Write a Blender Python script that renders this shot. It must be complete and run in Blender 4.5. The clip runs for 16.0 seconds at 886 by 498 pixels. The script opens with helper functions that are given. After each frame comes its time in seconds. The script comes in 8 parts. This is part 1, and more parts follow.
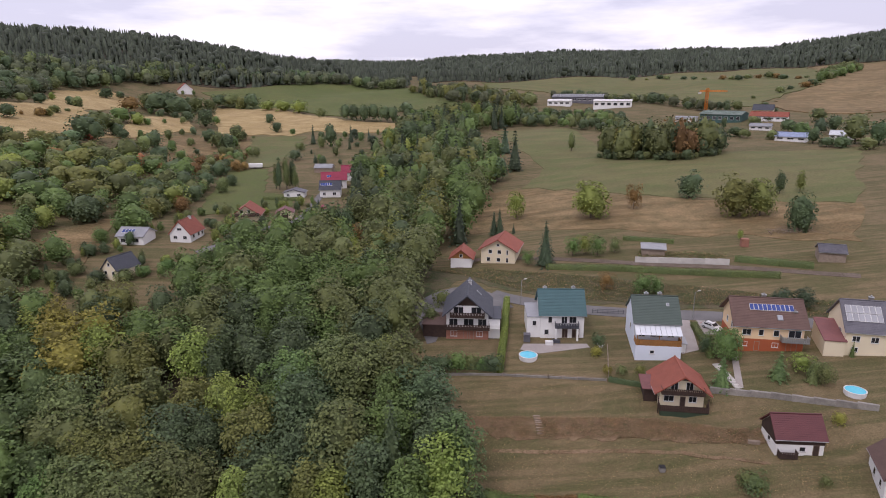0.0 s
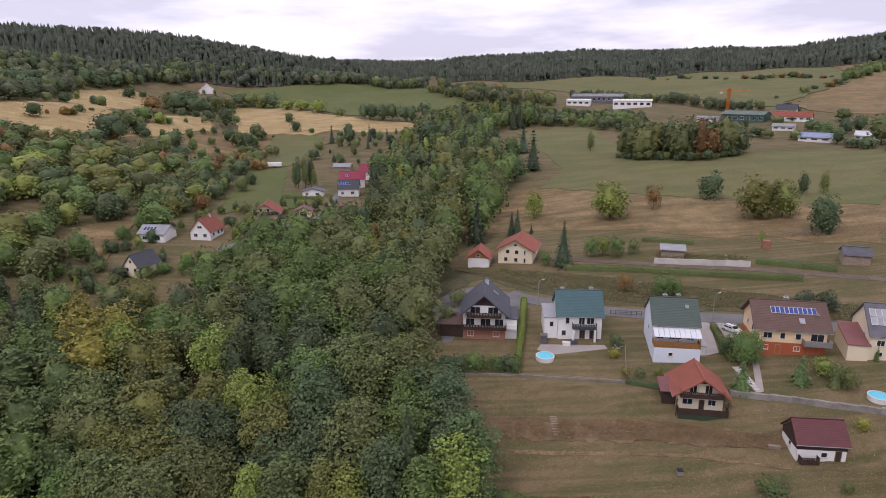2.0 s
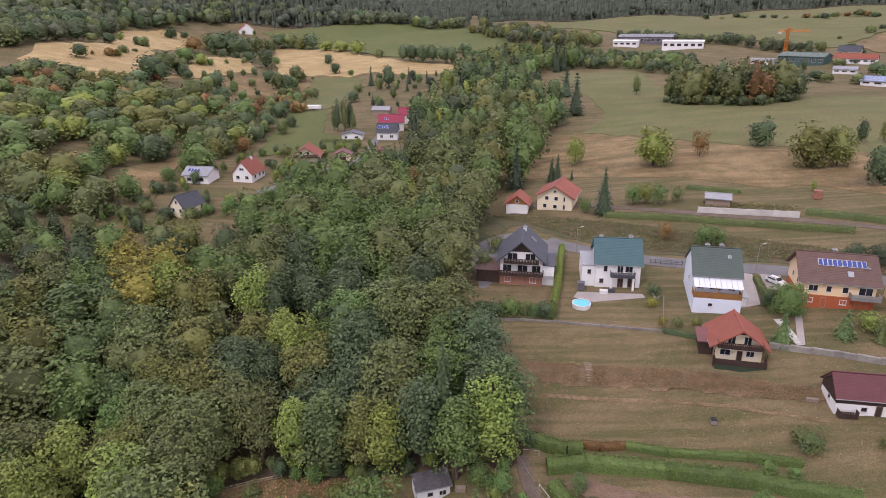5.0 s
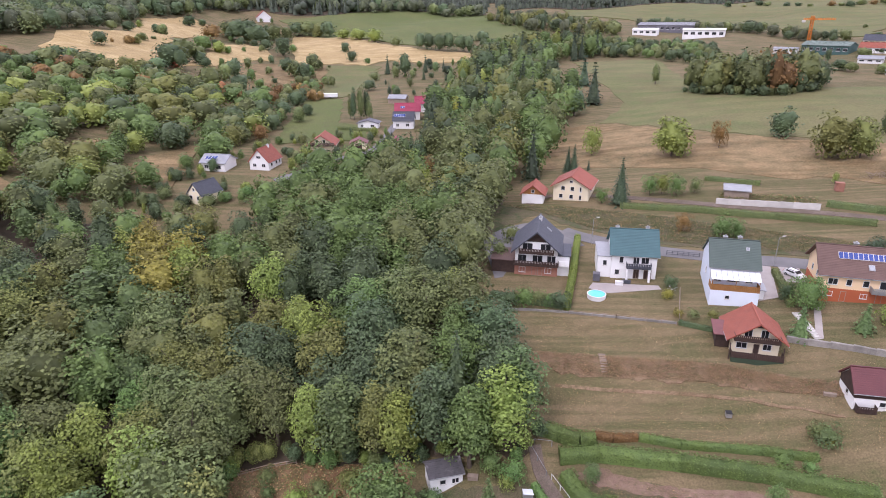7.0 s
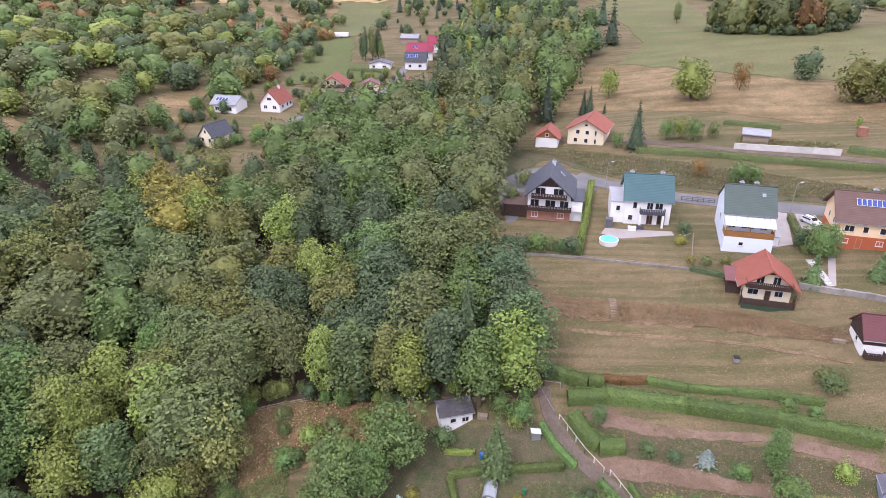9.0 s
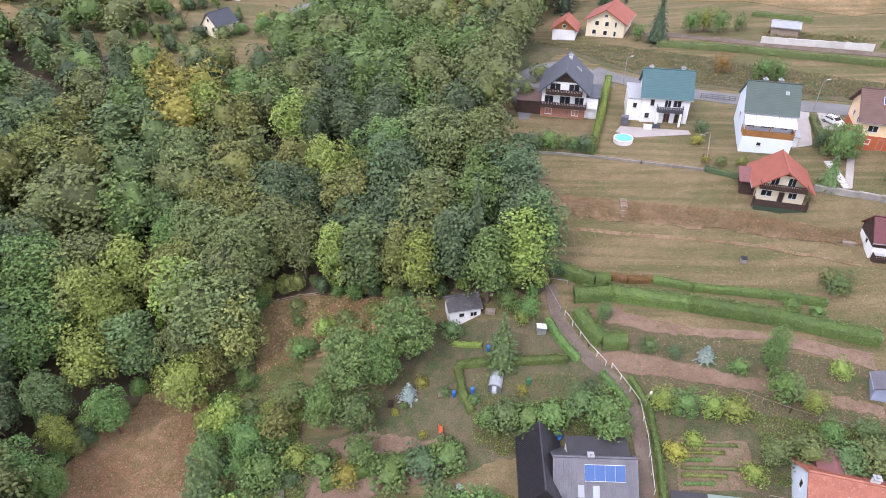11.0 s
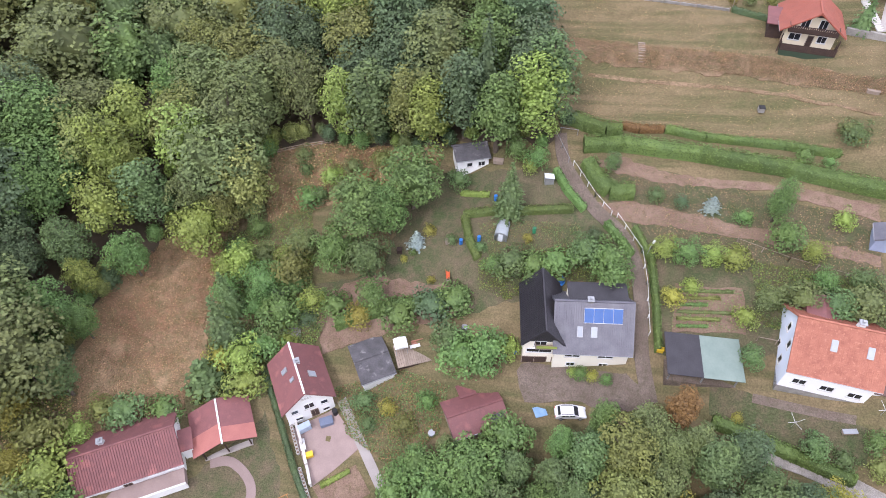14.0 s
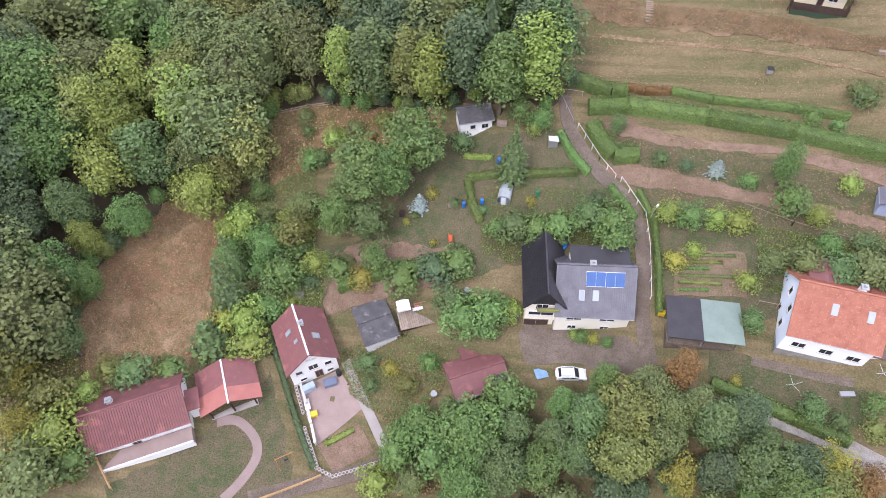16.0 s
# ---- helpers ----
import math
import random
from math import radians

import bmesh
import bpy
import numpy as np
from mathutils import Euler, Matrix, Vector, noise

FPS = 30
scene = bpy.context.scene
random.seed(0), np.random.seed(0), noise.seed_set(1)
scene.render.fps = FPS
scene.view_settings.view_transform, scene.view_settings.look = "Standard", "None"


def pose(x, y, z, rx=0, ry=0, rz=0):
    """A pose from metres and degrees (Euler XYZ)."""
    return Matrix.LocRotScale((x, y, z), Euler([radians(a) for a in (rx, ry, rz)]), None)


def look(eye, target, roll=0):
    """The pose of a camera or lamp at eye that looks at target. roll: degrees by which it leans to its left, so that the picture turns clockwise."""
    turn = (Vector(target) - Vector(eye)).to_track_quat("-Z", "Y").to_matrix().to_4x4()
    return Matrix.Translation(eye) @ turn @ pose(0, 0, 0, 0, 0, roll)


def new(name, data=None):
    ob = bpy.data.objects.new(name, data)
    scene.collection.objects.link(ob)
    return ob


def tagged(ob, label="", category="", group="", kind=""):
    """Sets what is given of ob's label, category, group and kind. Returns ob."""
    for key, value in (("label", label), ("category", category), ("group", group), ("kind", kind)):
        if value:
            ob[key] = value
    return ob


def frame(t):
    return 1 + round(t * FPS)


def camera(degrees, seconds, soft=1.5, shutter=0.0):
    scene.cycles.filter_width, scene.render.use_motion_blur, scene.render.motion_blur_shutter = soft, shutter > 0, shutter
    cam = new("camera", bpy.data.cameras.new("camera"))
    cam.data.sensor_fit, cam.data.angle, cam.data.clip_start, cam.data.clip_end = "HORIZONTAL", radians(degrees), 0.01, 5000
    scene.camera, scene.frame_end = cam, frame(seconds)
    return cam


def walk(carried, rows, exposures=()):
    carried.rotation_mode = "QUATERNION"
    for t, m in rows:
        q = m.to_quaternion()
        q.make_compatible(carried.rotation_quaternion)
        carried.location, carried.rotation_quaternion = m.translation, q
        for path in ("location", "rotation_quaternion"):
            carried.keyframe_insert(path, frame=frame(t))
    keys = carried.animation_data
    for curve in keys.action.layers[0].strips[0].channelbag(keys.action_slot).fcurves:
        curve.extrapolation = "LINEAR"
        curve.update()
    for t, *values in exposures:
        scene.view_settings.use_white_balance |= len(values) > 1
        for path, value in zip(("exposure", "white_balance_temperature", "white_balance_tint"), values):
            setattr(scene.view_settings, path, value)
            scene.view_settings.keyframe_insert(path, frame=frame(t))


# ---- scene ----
cam = camera(70.81, 16.0, soft=0.95)
# seconds, turn to the left, tilt, lean (degrees)
ROWS = [
    (0, 0.002, -15.200, -0.407),
    (0.5, 1.356, -15.204, -0.417),
    (1, 1.637, -15.204, -0.422),
    (1.5, 1.346, -15.217, -0.403),
    (2, 1.648, -15.223, -0.412),
    (2.5, 2.196, -15.231, -0.394),
    (3, 3.010, -15.234, -0.413),
    (3.5, 3.812, -16.447, -0.479),
    (4, 4.447, -17.243, -0.484),
    (4.5, 4.924, -19.297, -0.553),
    (7, 6.818, -21.192, -0.515),
    (7.5, 7.157, -21.280, -0.592),
    (8, 7.510, -22.734, -0.618),
    (8.5, 7.796, -24.362, -0.619),
    (9, 8.076, -26.300, -0.607),
    (11.5, 9.563, -38.102, -0.716),
    (12, 9.805, -40.488, -0.885),
    (12.5, 9.989, -42.777, -0.857),
    (13, 10.189, -45.111, -0.935),
    (13.5, 10.362, -47.239, -1.029),
    (14, 10.534, -49.412, -1.123),
    (14.5, 10.681, -50.210, -1.226),
    (15, 10.822, -51.389, -1.308),
    (15.5, 10.955, -52.713, -1.376),
    (16, 11.047, -52.783, -1.369),
]

EYE_Z = 95.0
walk(cam, [(t, pose(0, 0, EYE_Z, 90 + p, 0, a) @ pose(0, 0, 0, 0, 0, r)) for t, a, p, r in ROWS],
     exposures=[(0, 0.16, 6550, 24), (3.0, 0.16, 6550, 25), (4.7, 0.48, 6600, 27), (7.0, 0.93, 6220, 27), (9.0, 1.17, 6150, 26), (11.5, 1.3, 6130, 20), (16, 1.32, 6110, 20)])

# ---------------------------------------------------------------- light
world = bpy.data.worlds.new("world")
scene.world = world
world.use_nodes = True
wn, wl = world.node_tree.nodes, world.node_tree.links
wn.clear()
sky = wn.new("ShaderNodeTexSky")
sky.sky_type, sky.sun_disc = "NISHITA", False
sky.sun_elevation, sky.sun_rotation = radians(48), radians(150)
sky.air_density, sky.dust_density = 1.0, 2.0
tc = wn.new("ShaderNodeTexCoord")
mp = wn.new("ShaderNodeMapping")
mp.inputs["Scale"].default_value = (1.0, 1.0, 5.0)
wl.new(tc.outputs["Generated"], mp.inputs["Vector"])
cn = wn.new("ShaderNodeTexNoise")
cn.inputs["Scale"].default_value, cn.inputs["Detail"].default_value, cn.inputs["Roughness"].default_value = 2.6, 6, 0.55
wl.new(mp.outputs["Vector"], cn.inputs["Vector"])
ramp = wn.new("ShaderNodeValToRGB")
ramp.color_ramp.elements[0].position, ramp.color_ramp.elements[0].color = 0.40, (5.0, 5.2, 6.2, 1)
ramp.color_ramp.elements[1].position, ramp.color_ramp.elements[1].color = 0.64, (9.2, 9.3, 9.6, 1)
wl.new(cn.outputs["Fac"], ramp.inputs["Fac"])
mix = wn.new("ShaderNodeMixRGB")
mix.inputs["Fac"].default_value = 0.88
wl.new(sky.outputs["Color"], mix.inputs["Color1"])
wl.new(ramp.outputs["Color"], mix.inputs["Color2"])
bg = wn.new("ShaderNodeBackground")
bg.inputs["Strength"].default_value = 0.13
wl.new(mix.outputs["Color"], bg.inputs["Color"])
wo = wn.new("ShaderNodeOutputWorld")
wl.new(bg.outputs["Background"], wo.inputs["Surface"])
sun = new("sun", bpy.data.lights.new("sun", "SUN"))
sun.data.energy, sun.data.angle, sun.data.color = 0.9, radians(14), (1, 0.96, 0.9)
sun.matrix_world = look((-60, -90, 150), (0, 0, 0))

# ---------------------------------------------------------------- materials
MATS = {}


def mat(name, c1, c2=None, scale=0.6, rough=0.85, bump=0.3, fine=14.0, metal=0.0, spread=0.12, island=False, leafy=False, stripe=None, dirt=None):
    """A surface of two colours mixed by broad and fine noise, with relief; stripe: (scale, depth, axis) of courses or furrows."""
    if name in MATS:
        return MATS[name]
    m = bpy.data.materials.new(name)
    m.use_nodes = True
    n, l = m.node_tree.nodes, m.node_tree.links
    b = n["Principled BSDF"]
    c2 = c2 or tuple(v * 0.72 for v in c1)
    co = n.new("ShaderNodeTexCoord")
    geo = n.new("ShaderNodeNewGeometry")
    info = n.new("ShaderNodeObjectInfo")
    src = geo.outputs["Position"] if not stripe else co.outputs["Object"]
    big = n.new("ShaderNodeTexNoise")
    big.inputs["Scale"].default_value, big.inputs["Detail"].default_value = scale, 5
    l.new(src, big.inputs["Vector"])
    small = n.new("ShaderNodeTexNoise")
    small.inputs["Scale"].default_value, small.inputs["Detail"].default_value = fine, 3
    l.new(src, small.inputs["Vector"])
    add = n.new("ShaderNodeMath")
    add.operation = "MULTIPLY_ADD"
    add.inputs[1].default_value = 0.45
    l.new(small.outputs["Fac"], add.inputs[0])
    l.new(big.outputs["Fac"], add.inputs[2])
    fac = n.new("ShaderNodeMapRange")
    fac.inputs["From Min"].default_value, fac.inputs["From Max"].default_value = 0.5, 0.95
    l.new(add.outputs[0], fac.inputs["Value"])
    mx = n.new("ShaderNodeMixRGB")
    mx.inputs["Color1"].default_value, mx.inputs["Color2"].default_value = (*c1, 1), (*c2, 1)
    l.new(fac.outputs["Result"], mx.inputs["Fac"])
    out = mx.outputs["Color"]
    if dirt:
        dn = n.new("ShaderNodeTexNoise")
        dn.inputs["Scale"].default_value, dn.inputs["Detail"].default_value = dirt[1], 4
        l.new(src, dn.inputs["Vector"])
        dr = n.new("ShaderNodeMapRange")
        dr.inputs["From Min"].default_value, dr.inputs["From Max"].default_value = dirt[2], dirt[2] + 0.12
        l.new(dn.outputs["Fac"], dr.inputs["Value"])
        dm = n.new("ShaderNodeMixRGB")
        dm.inputs["Color2"].default_value = (*dirt[0], 1)
        l.new(dr.outputs["Result"], dm.inputs["Fac"])
        l.new(out, dm.inputs["Color1"])
        out = dm.outputs["Color"]
    hsv = n.new("ShaderNodeHueSaturation")
    vr = n.new("ShaderNodeMapRange")
    vr.inputs["To Min"].default_value, vr.inputs["To Max"].default_value = 1 - spread, 1 + spread
    l.new(info.outputs["Random"], vr.inputs["Value"])
    val = vr.outputs["Result"]
    if island:
        ir = n.new("ShaderNodeMapRange")
        ir.inputs["To Min"].default_value, ir.inputs["To Max"].default_value = 0.62, 1.42
        l.new(geo.outputs["Random Per Island"], ir.inputs["Value"])
        mu = n.new("ShaderNodeMath")
        mu.operation = "MULTIPLY"
        l.new(val, mu.inputs[0])
        l.new(ir.outputs["Result"], mu.inputs[1])
        val = mu.outputs[0]
    l.new(val, hsv.inputs["Value"])
    if leafy:
        hr = n.new("ShaderNodeMapRange")
        hr.inputs["To Min"].default_value, hr.inputs["To Max"].default_value = 0.482, 0.514
        l.new(info.outputs["Random"], hr.inputs["Value"])
        l.new(hr.outputs["Result"], hsv.inputs["Hue"])
    l.new(out, hsv.inputs["Color"])
    l.new(hsv.outputs["Color"], b.inputs["Base Color"])
    b.inputs["Roughness"].default_value, b.inputs["Metallic"].default_value = rough, metal
    hgt = small.outputs["Fac"]
    if stripe:
        wv = n.new("ShaderNodeTexWave")
        wv.wave_type, wv.bands_direction, wv.wave_profile = "BANDS", stripe[2], "SAW"
        wv.inputs["Scale"].default_value, wv.inputs["Distortion"].default_value = stripe[0], stripe[3] if len(stripe) > 3 else 0.0
        wv.inputs["Detail Scale"].default_value = 0.4
        l.new(co.outputs["Object"], wv.inputs["Vector"])
        sm = n.new("ShaderNodeMath")
        sm.operation = "MULTIPLY_ADD"
        sm.inputs[1].default_value = stripe[1]
        l.new(wv.outputs["Fac"], sm.inputs[0])
        l.new(small.outputs["Fac"], sm.inputs[2])
        hgt = sm.outputs[0]
    if bump:
        bp = n.new("ShaderNodeBump")
        bp.inputs["Strength"].default_value, bp.inputs["Distance"].default_value = bump, 0.06
        l.new(hgt, bp.inputs["Height"])
        l.new(bp.outputs["Normal"], b.inputs["Normal"])
    if leafy:
        tr = n.new("ShaderNodeBsdfTranslucent")
        l.new(hsv.outputs["Color"], tr.inputs["Color"])
        ms = n.new("ShaderNodeMixShader")
        ms.inputs[0].default_value = 0.16
        l.new(b.outputs[0], ms.inputs[1])
        l.new(tr.outputs[0], ms.inputs[2])
        l.new(ms.outputs[0], n["Material Output"].inputs["Surface"])
        b.inputs["Specular IOR Level"].default_value = 0.25
    MATS[name] = m
    return m


def cover(name, c1, c2, c3, big=0.1, mid=0.8, fine=5.0, hard=0.45, streak=None):
    """A ground cover of three colours: broad patches, smaller blotches and fine tufts, with relief."""
    m = bpy.data.materials.new(name)
    m.use_nodes = True
    n, l = m.node_tree.nodes, m.node_tree.links
    b = n["Principled BSDF"]
    geo = n.new("ShaderNodeNewGeometry")
    src = geo.outputs["Position"]
    outs = []
    for sc, det, rough in ((big, 4, 0.6), (mid, 6, 0.65), (fine, 4, 0.7)):
        t = n.new("ShaderNodeTexNoise")
        t.inputs["Scale"].default_value, t.inputs["Detail"].default_value, t.inputs["Roughness"].default_value = sc, det, rough
        l.new(src, t.inputs["Vector"])
        outs.append(t.outputs["Fac"])
    if streak:
        mp = n.new("ShaderNodeMapping")
        mp.inputs["Rotation"].default_value = (0, 0, radians(streak[0]))
        mp.inputs["Scale"].default_value = (0.03, streak[1], 0.3)
        l.new(src, mp.inputs["Vector"])
        t = n.new("ShaderNodeTexNoise")
        t.inputs["Scale"].default_value, t.inputs["Detail"].default_value = 1.0, 3
        l.new(mp.outputs["Vector"], t.inputs["Vector"])
        av = n.new("ShaderNodeMath")
        av.operation = "MULTIPLY_ADD"
        av.inputs[1].default_value = 1.1
        l.new(t.outputs["Fac"], av.inputs[0])
        sub = n.new("ShaderNodeMath")
        sub.operation = "SUBTRACT"
        sub.inputs[1].default_value = 0.55
        l.new(outs[0], sub.inputs[0])
        l.new(sub.outputs[0], av.inputs[2])
        outs[0] = av.outputs[0]

    def ranged(v, lo, hi, a=0.0, c=1.0):
        r = n.new("ShaderNodeMapRange")
        for k, q in (("From Min", lo), ("From Max", hi), ("To Min", a), ("To Max", c)):
            r.inputs[k].default_value = q
        l.new(v, r.inputs["Value"])
        return r.outputs["Result"]

    m1 = n.new("ShaderNodeMixRGB")
    m1.inputs["Color1"].default_value, m1.inputs["Color2"].default_value = (*c1, 1), (*c2, 1)
    l.new(ranged(outs[0], 0.38, 0.62), m1.inputs["Fac"])
    m2 = n.new("ShaderNodeMixRGB")
    m2.inputs["Color2"].default_value = (*c3, 1)
    l.new(m1.outputs["Color"], m2.inputs["Color1"])
    l.new(ranged(outs[1], 0.42, 0.68, 0, 0.85), m2.inputs["Fac"])
    hs = n.new("ShaderNodeHueSaturation")
    l.new(ranged(outs[2], 0.3, 0.7, 1 - hard, 1 + hard), hs.inputs["Value"])
    l.new(m2.outputs["Color"], hs.inputs["Color"])
    l.new(hs.outputs["Color"], b.inputs["Base Color"])
    b.inputs["Roughness"].default_value = 0.95
    b.inputs["Specular IOR Level"].default_value = 0.15
    bp = n.new("ShaderNodeBump")
    bp.inputs["Strength"].default_value, bp.inputs["Distance"].default_value = 0.8, 0.12
    l.new(outs[2], bp.inputs["Height"])
    l.new(bp.outputs["Normal"], b.inputs["Normal"])
    MATS[name] = m
    return m


def leaf(name, c):
    c = (c[0] * 1.10, c[1] * 1.09, c[2] * 1.02)
    return mat(name, c, tuple(v * f for v, f in zip(c, (1.22, 1.16, 0.95))), scale=0.35, fine=3.0, rough=0.6, bump=0, spread=0.16, island=True, leafy=True)


GRASS = cover("dry_mown_grass", (0.098, 0.094, 0.042), (0.178, 0.136, 0.076), (0.132, 0.106, 0.056), 0.07, 0.5, 4.0, 0.35, (12, 0.7))
LAWN = cover("garden_lawn", (0.060, 0.078, 0.032), (0.100, 0.090, 0.050), (0.128, 0.098, 0.066), 0.16, 0.6, 5.0, 0.45)
GREEN_FIELD = cover("green_meadow", (0.110, 0.126, 0.050), (0.148, 0.144, 0.064), (0.132, 0.118, 0.058), 0.012, 0.09, 1.2, 0.22, (20, 0.12))
VALLEY_GREEN = cover("fresh_green_meadow", (0.090, 0.118, 0.038), (0.118, 0.134, 0.048), (0.10, 0.105, 0.045), 0.03, 0.2, 2.0, 0.28)
STRAW = cover("stubble_field", (0.33, 0.245, 0.115), (0.41, 0.315, 0.16), (0.27, 0.195, 0.095), 0.015, 0.1, 1.0, 0.28, (25, 0.2))
DRY_FIELD = cover("dry_hay_meadow", (0.165, 0.116, 0.058), (0.255, 0.182, 0.096), (0.120, 0.100, 0.050), 0.03, 0.16, 1.6, 0.32, (14, 0.3))
TALL_DRY = cover("tall_dry_grass", (0.15, 0.100, 0.058), (0.24, 0.165, 0.105), (0.105, 0.092, 0.045), 0.2, 0.9, 5.0, 0.55)
BRACKEN = cover("withered_bracken", (0.22, 0.125, 0.072), (0.30, 0.205, 0.12), (0.135, 0.115, 0.056), 0.12, 0.7, 5.0, 0.5)
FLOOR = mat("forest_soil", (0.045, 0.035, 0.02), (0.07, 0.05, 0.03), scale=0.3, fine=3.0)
SOIL = cover("bare_soil", (0.175, 0.115, 0.085), (0.235, 0.160, 0.120), (0.125, 0.095, 0.055), 0.3, 1.2, 6.0, 0.35)
DRIVE = cover("packed_earth", (0.135, 0.104, 0.084), (0.185, 0.145, 0.120), (0.098, 0.085, 0.060), 0.3, 1.2, 6.0, 0.35)
ASPHALT = mat("worn_asphalt", (0.13, 0.127, 0.127), (0.18, 0.175, 0.175), scale=0.3, fine=8.0)
GRAVEL = cover("gravel_path", (0.27, 0.245, 0.225), (0.36, 0.33, 0.305), (0.20, 0.19, 0.16), 0.4, 1.2, 8.0, 0.3)
PAVERS = mat("concrete_paving", (0.27, 0.24, 0.225), (0.33, 0.30, 0.28), scale=0.5, fine=6.0)
PINKPAVE = mat("reddish_paving", (0.21, 0.155, 0.14), (0.27, 0.2, 0.18), scale=0.5, fine=6.0)
STONE = mat("grey_stone", (0.17, 0.16, 0.145), (0.28, 0.265, 0.24), scale=0.9, fine=5.0, bump=0.8)
CONCRETE = mat("pale_concrete", (0.45, 0.43, 0.40), (0.56, 0.54, 0.51), scale=0.5, fine=6.0)
WHITE = mat("white_render", (0.78, 0.78, 0.77), (0.70, 0.70, 0.69), scale=0.3, fine=8.0, spread=0.03, bump=0.1)
BLUEWHITE = mat("bluish_white_render", (0.66, 0.72, 0.80), (0.60, 0.66, 0.75), scale=0.3, fine=8.0, spread=0.03, bump=0.1)
IVORY = mat("ivory_render", (0.76, 0.72, 0.61), (0.70, 0.66, 0.56), scale=0.3, fine=8.0, spread=0.03, bump=0.1)
R_SALMON = mat("faded_red_roof", (0.36, 0.135, 0.11), (0.29, 0.105, 0.09), scale=0.6, fine=5.0, rough=0.65, stripe=(0.9, 0.5, "X"))
CREAM = mat("cream_render", (0.74, 0.66, 0.48), (0.68, 0.60, 0.44), scale=0.3, fine=8.0, spread=0.05, bump=0.1)
PEACH = mat("peach_render", (0.78, 0.58, 0.36), (0.72, 0.53, 0.33), scale=0.3, fine=8.0, spread=0.03, bump=0.1)
ORANGE = mat("orange_red_render", (0.45, 0.12, 0.045), (0.40, 0.10, 0.04), scale=0.4, fine=8.0, bump=0.1)
BRICK = mat("red_brick", (0.26, 0.11, 0.075), (0.34, 0.16, 0.11), scale=0.9, fine=9.0)
DARKWOOD = mat("dark_stained_wood", (0.035, 0.020, 0.016), (0.06, 0.035, 0.025), scale=1.5, fine=9.0, stripe=(3.0, 0.6, "X"))
PALEWOOD = mat("pale_honey_wood", (0.42, 0.27, 0.13), (0.34, 0.21, 0.10), scale=1.5, fine=9.0)
WOOD = mat("honey_wood", (0.36, 0.17, 0.05), (0.28, 0.13, 0.04), scale=1.5, fine=9.0)
OLDWOOD = mat("weathered_wood", (0.22, 0.17, 0.13), (0.30, 0.24, 0.19), scale=1.5, fine=9.0)
R_SLATE = mat("dark_slate_roof", (0.045, 0.050, 0.065), (0.065, 0.07, 0.085), scale=0.6, fine=6.0, rough=0.6, bump=0.7, stripe=(1.25, 0.8, "X"))
R_BLACK = mat("black_tile_roof", (0.020, 0.018, 0.022), (0.035, 0.032, 0.038), scale=0.6, fine=6.0, rough=0.5, bump=0.7, stripe=(1.25, 0.8, "X"))
R_GREYTILE = mat("grey_tile_roof", (0.082, 0.080, 0.098), (0.135, 0.132, 0.152), scale=0.6, fine=6.0, rough=0.45, bump=0.8, stripe=(1.25, 0.8, "X"))
R_TEAL = mat("teal_metal_roof", (0.042, 0.100, 0.108), (0.05, 0.118, 0.126), scale=0.5, fine=5.0, rough=0.6, stripe=(0.9, 0.5, "X"))
R_GREEN = mat("green_metal_roof", (0.052, 0.076, 0.064), (0.064, 0.09, 0.078), scale=0.5, fine=5.0, rough=0.6, stripe=(0.9, 0.5, "X"))
R_BROWN = mat("brown_tile_roof", (0.095, 0.055, 0.045), (0.125, 0.075, 0.06), scale=0.6, fine=5.0, rough=0.7, stripe=(1.25, 0.8, "X"))
R_RED = mat("orange_red_tile_roof", (0.31, 0.088, 0.055), (0.24, 0.07, 0.045), scale=0.6, fine=5.0, rough=0.7, bump=0.7, stripe=(1.25, 0.8, "X"))
R_ORANGE = mat("orange_tile_roof", (0.40, 0.155, 0.10), (0.28, 0.10, 0.065), scale=1.1, fine=7.0, rough=0.75, bump=0.9, stripe=(1.25, 0.8, "X"), dirt=((0.44, 0.19, 0.125), 3.2, 0.56))
R_MAROON = mat("maroon_metal_roof", (0.085, 0.022, 0.025), (0.11, 0.03, 0.032), scale=0.5, fine=5.0, rough=0.55, stripe=(0.9, 0.5, "X"))
R_WINE = mat("weathered_red_roof", (0.2, 0.075, 0.072), (0.135, 0.055, 0.056), scale=0.5, fine=5.0, rough=0.65, stripe=(1.25, 0.8, "X"), dirt=((0.25, 0.095, 0.088), 0.5, 0.56))
R_PINK = mat("purple_red_roof", (0.30, 0.035, 0.07), (0.25, 0.03, 0.06), scale=0.5, fine=5.0, rough=0.6, stripe=(0.9, 0.5, "X"))
R_FELT = mat("bitumen_felt_roof", (0.055, 0.052, 0.055), (0.10, 0.095, 0.10), scale=0.8, fine=5.0, dirt=((0.20, 0.19, 0.19), 0.9, 0.6))
R_SHEET = mat("pale_green_sheet_roof", (0.12, 0.165, 0.14), (0.165, 0.21, 0.18), scale=0.5, fine=5.0, rough=0.5, stripe=(1.6, 0.8, "X"))
R_GREYSHEET = mat("grey_sheet_roof", (0.27, 0.28, 0.3), (0.34, 0.35, 0.37), scale=0.5, fine=5.0, rough=0.5, stripe=(1.2, 0.8, "X"))
GLASS = mat("dark_window_glass", (0.02, 0.022, 0.027), (0.03, 0.032, 0.036), rough=0.06, bump=0, spread=0.02)
SOLAR = mat("solar_cells", (0.025, 0.05, 0.20), (0.03, 0.06, 0.24), rough=0.12, bump=0, spread=0.05)
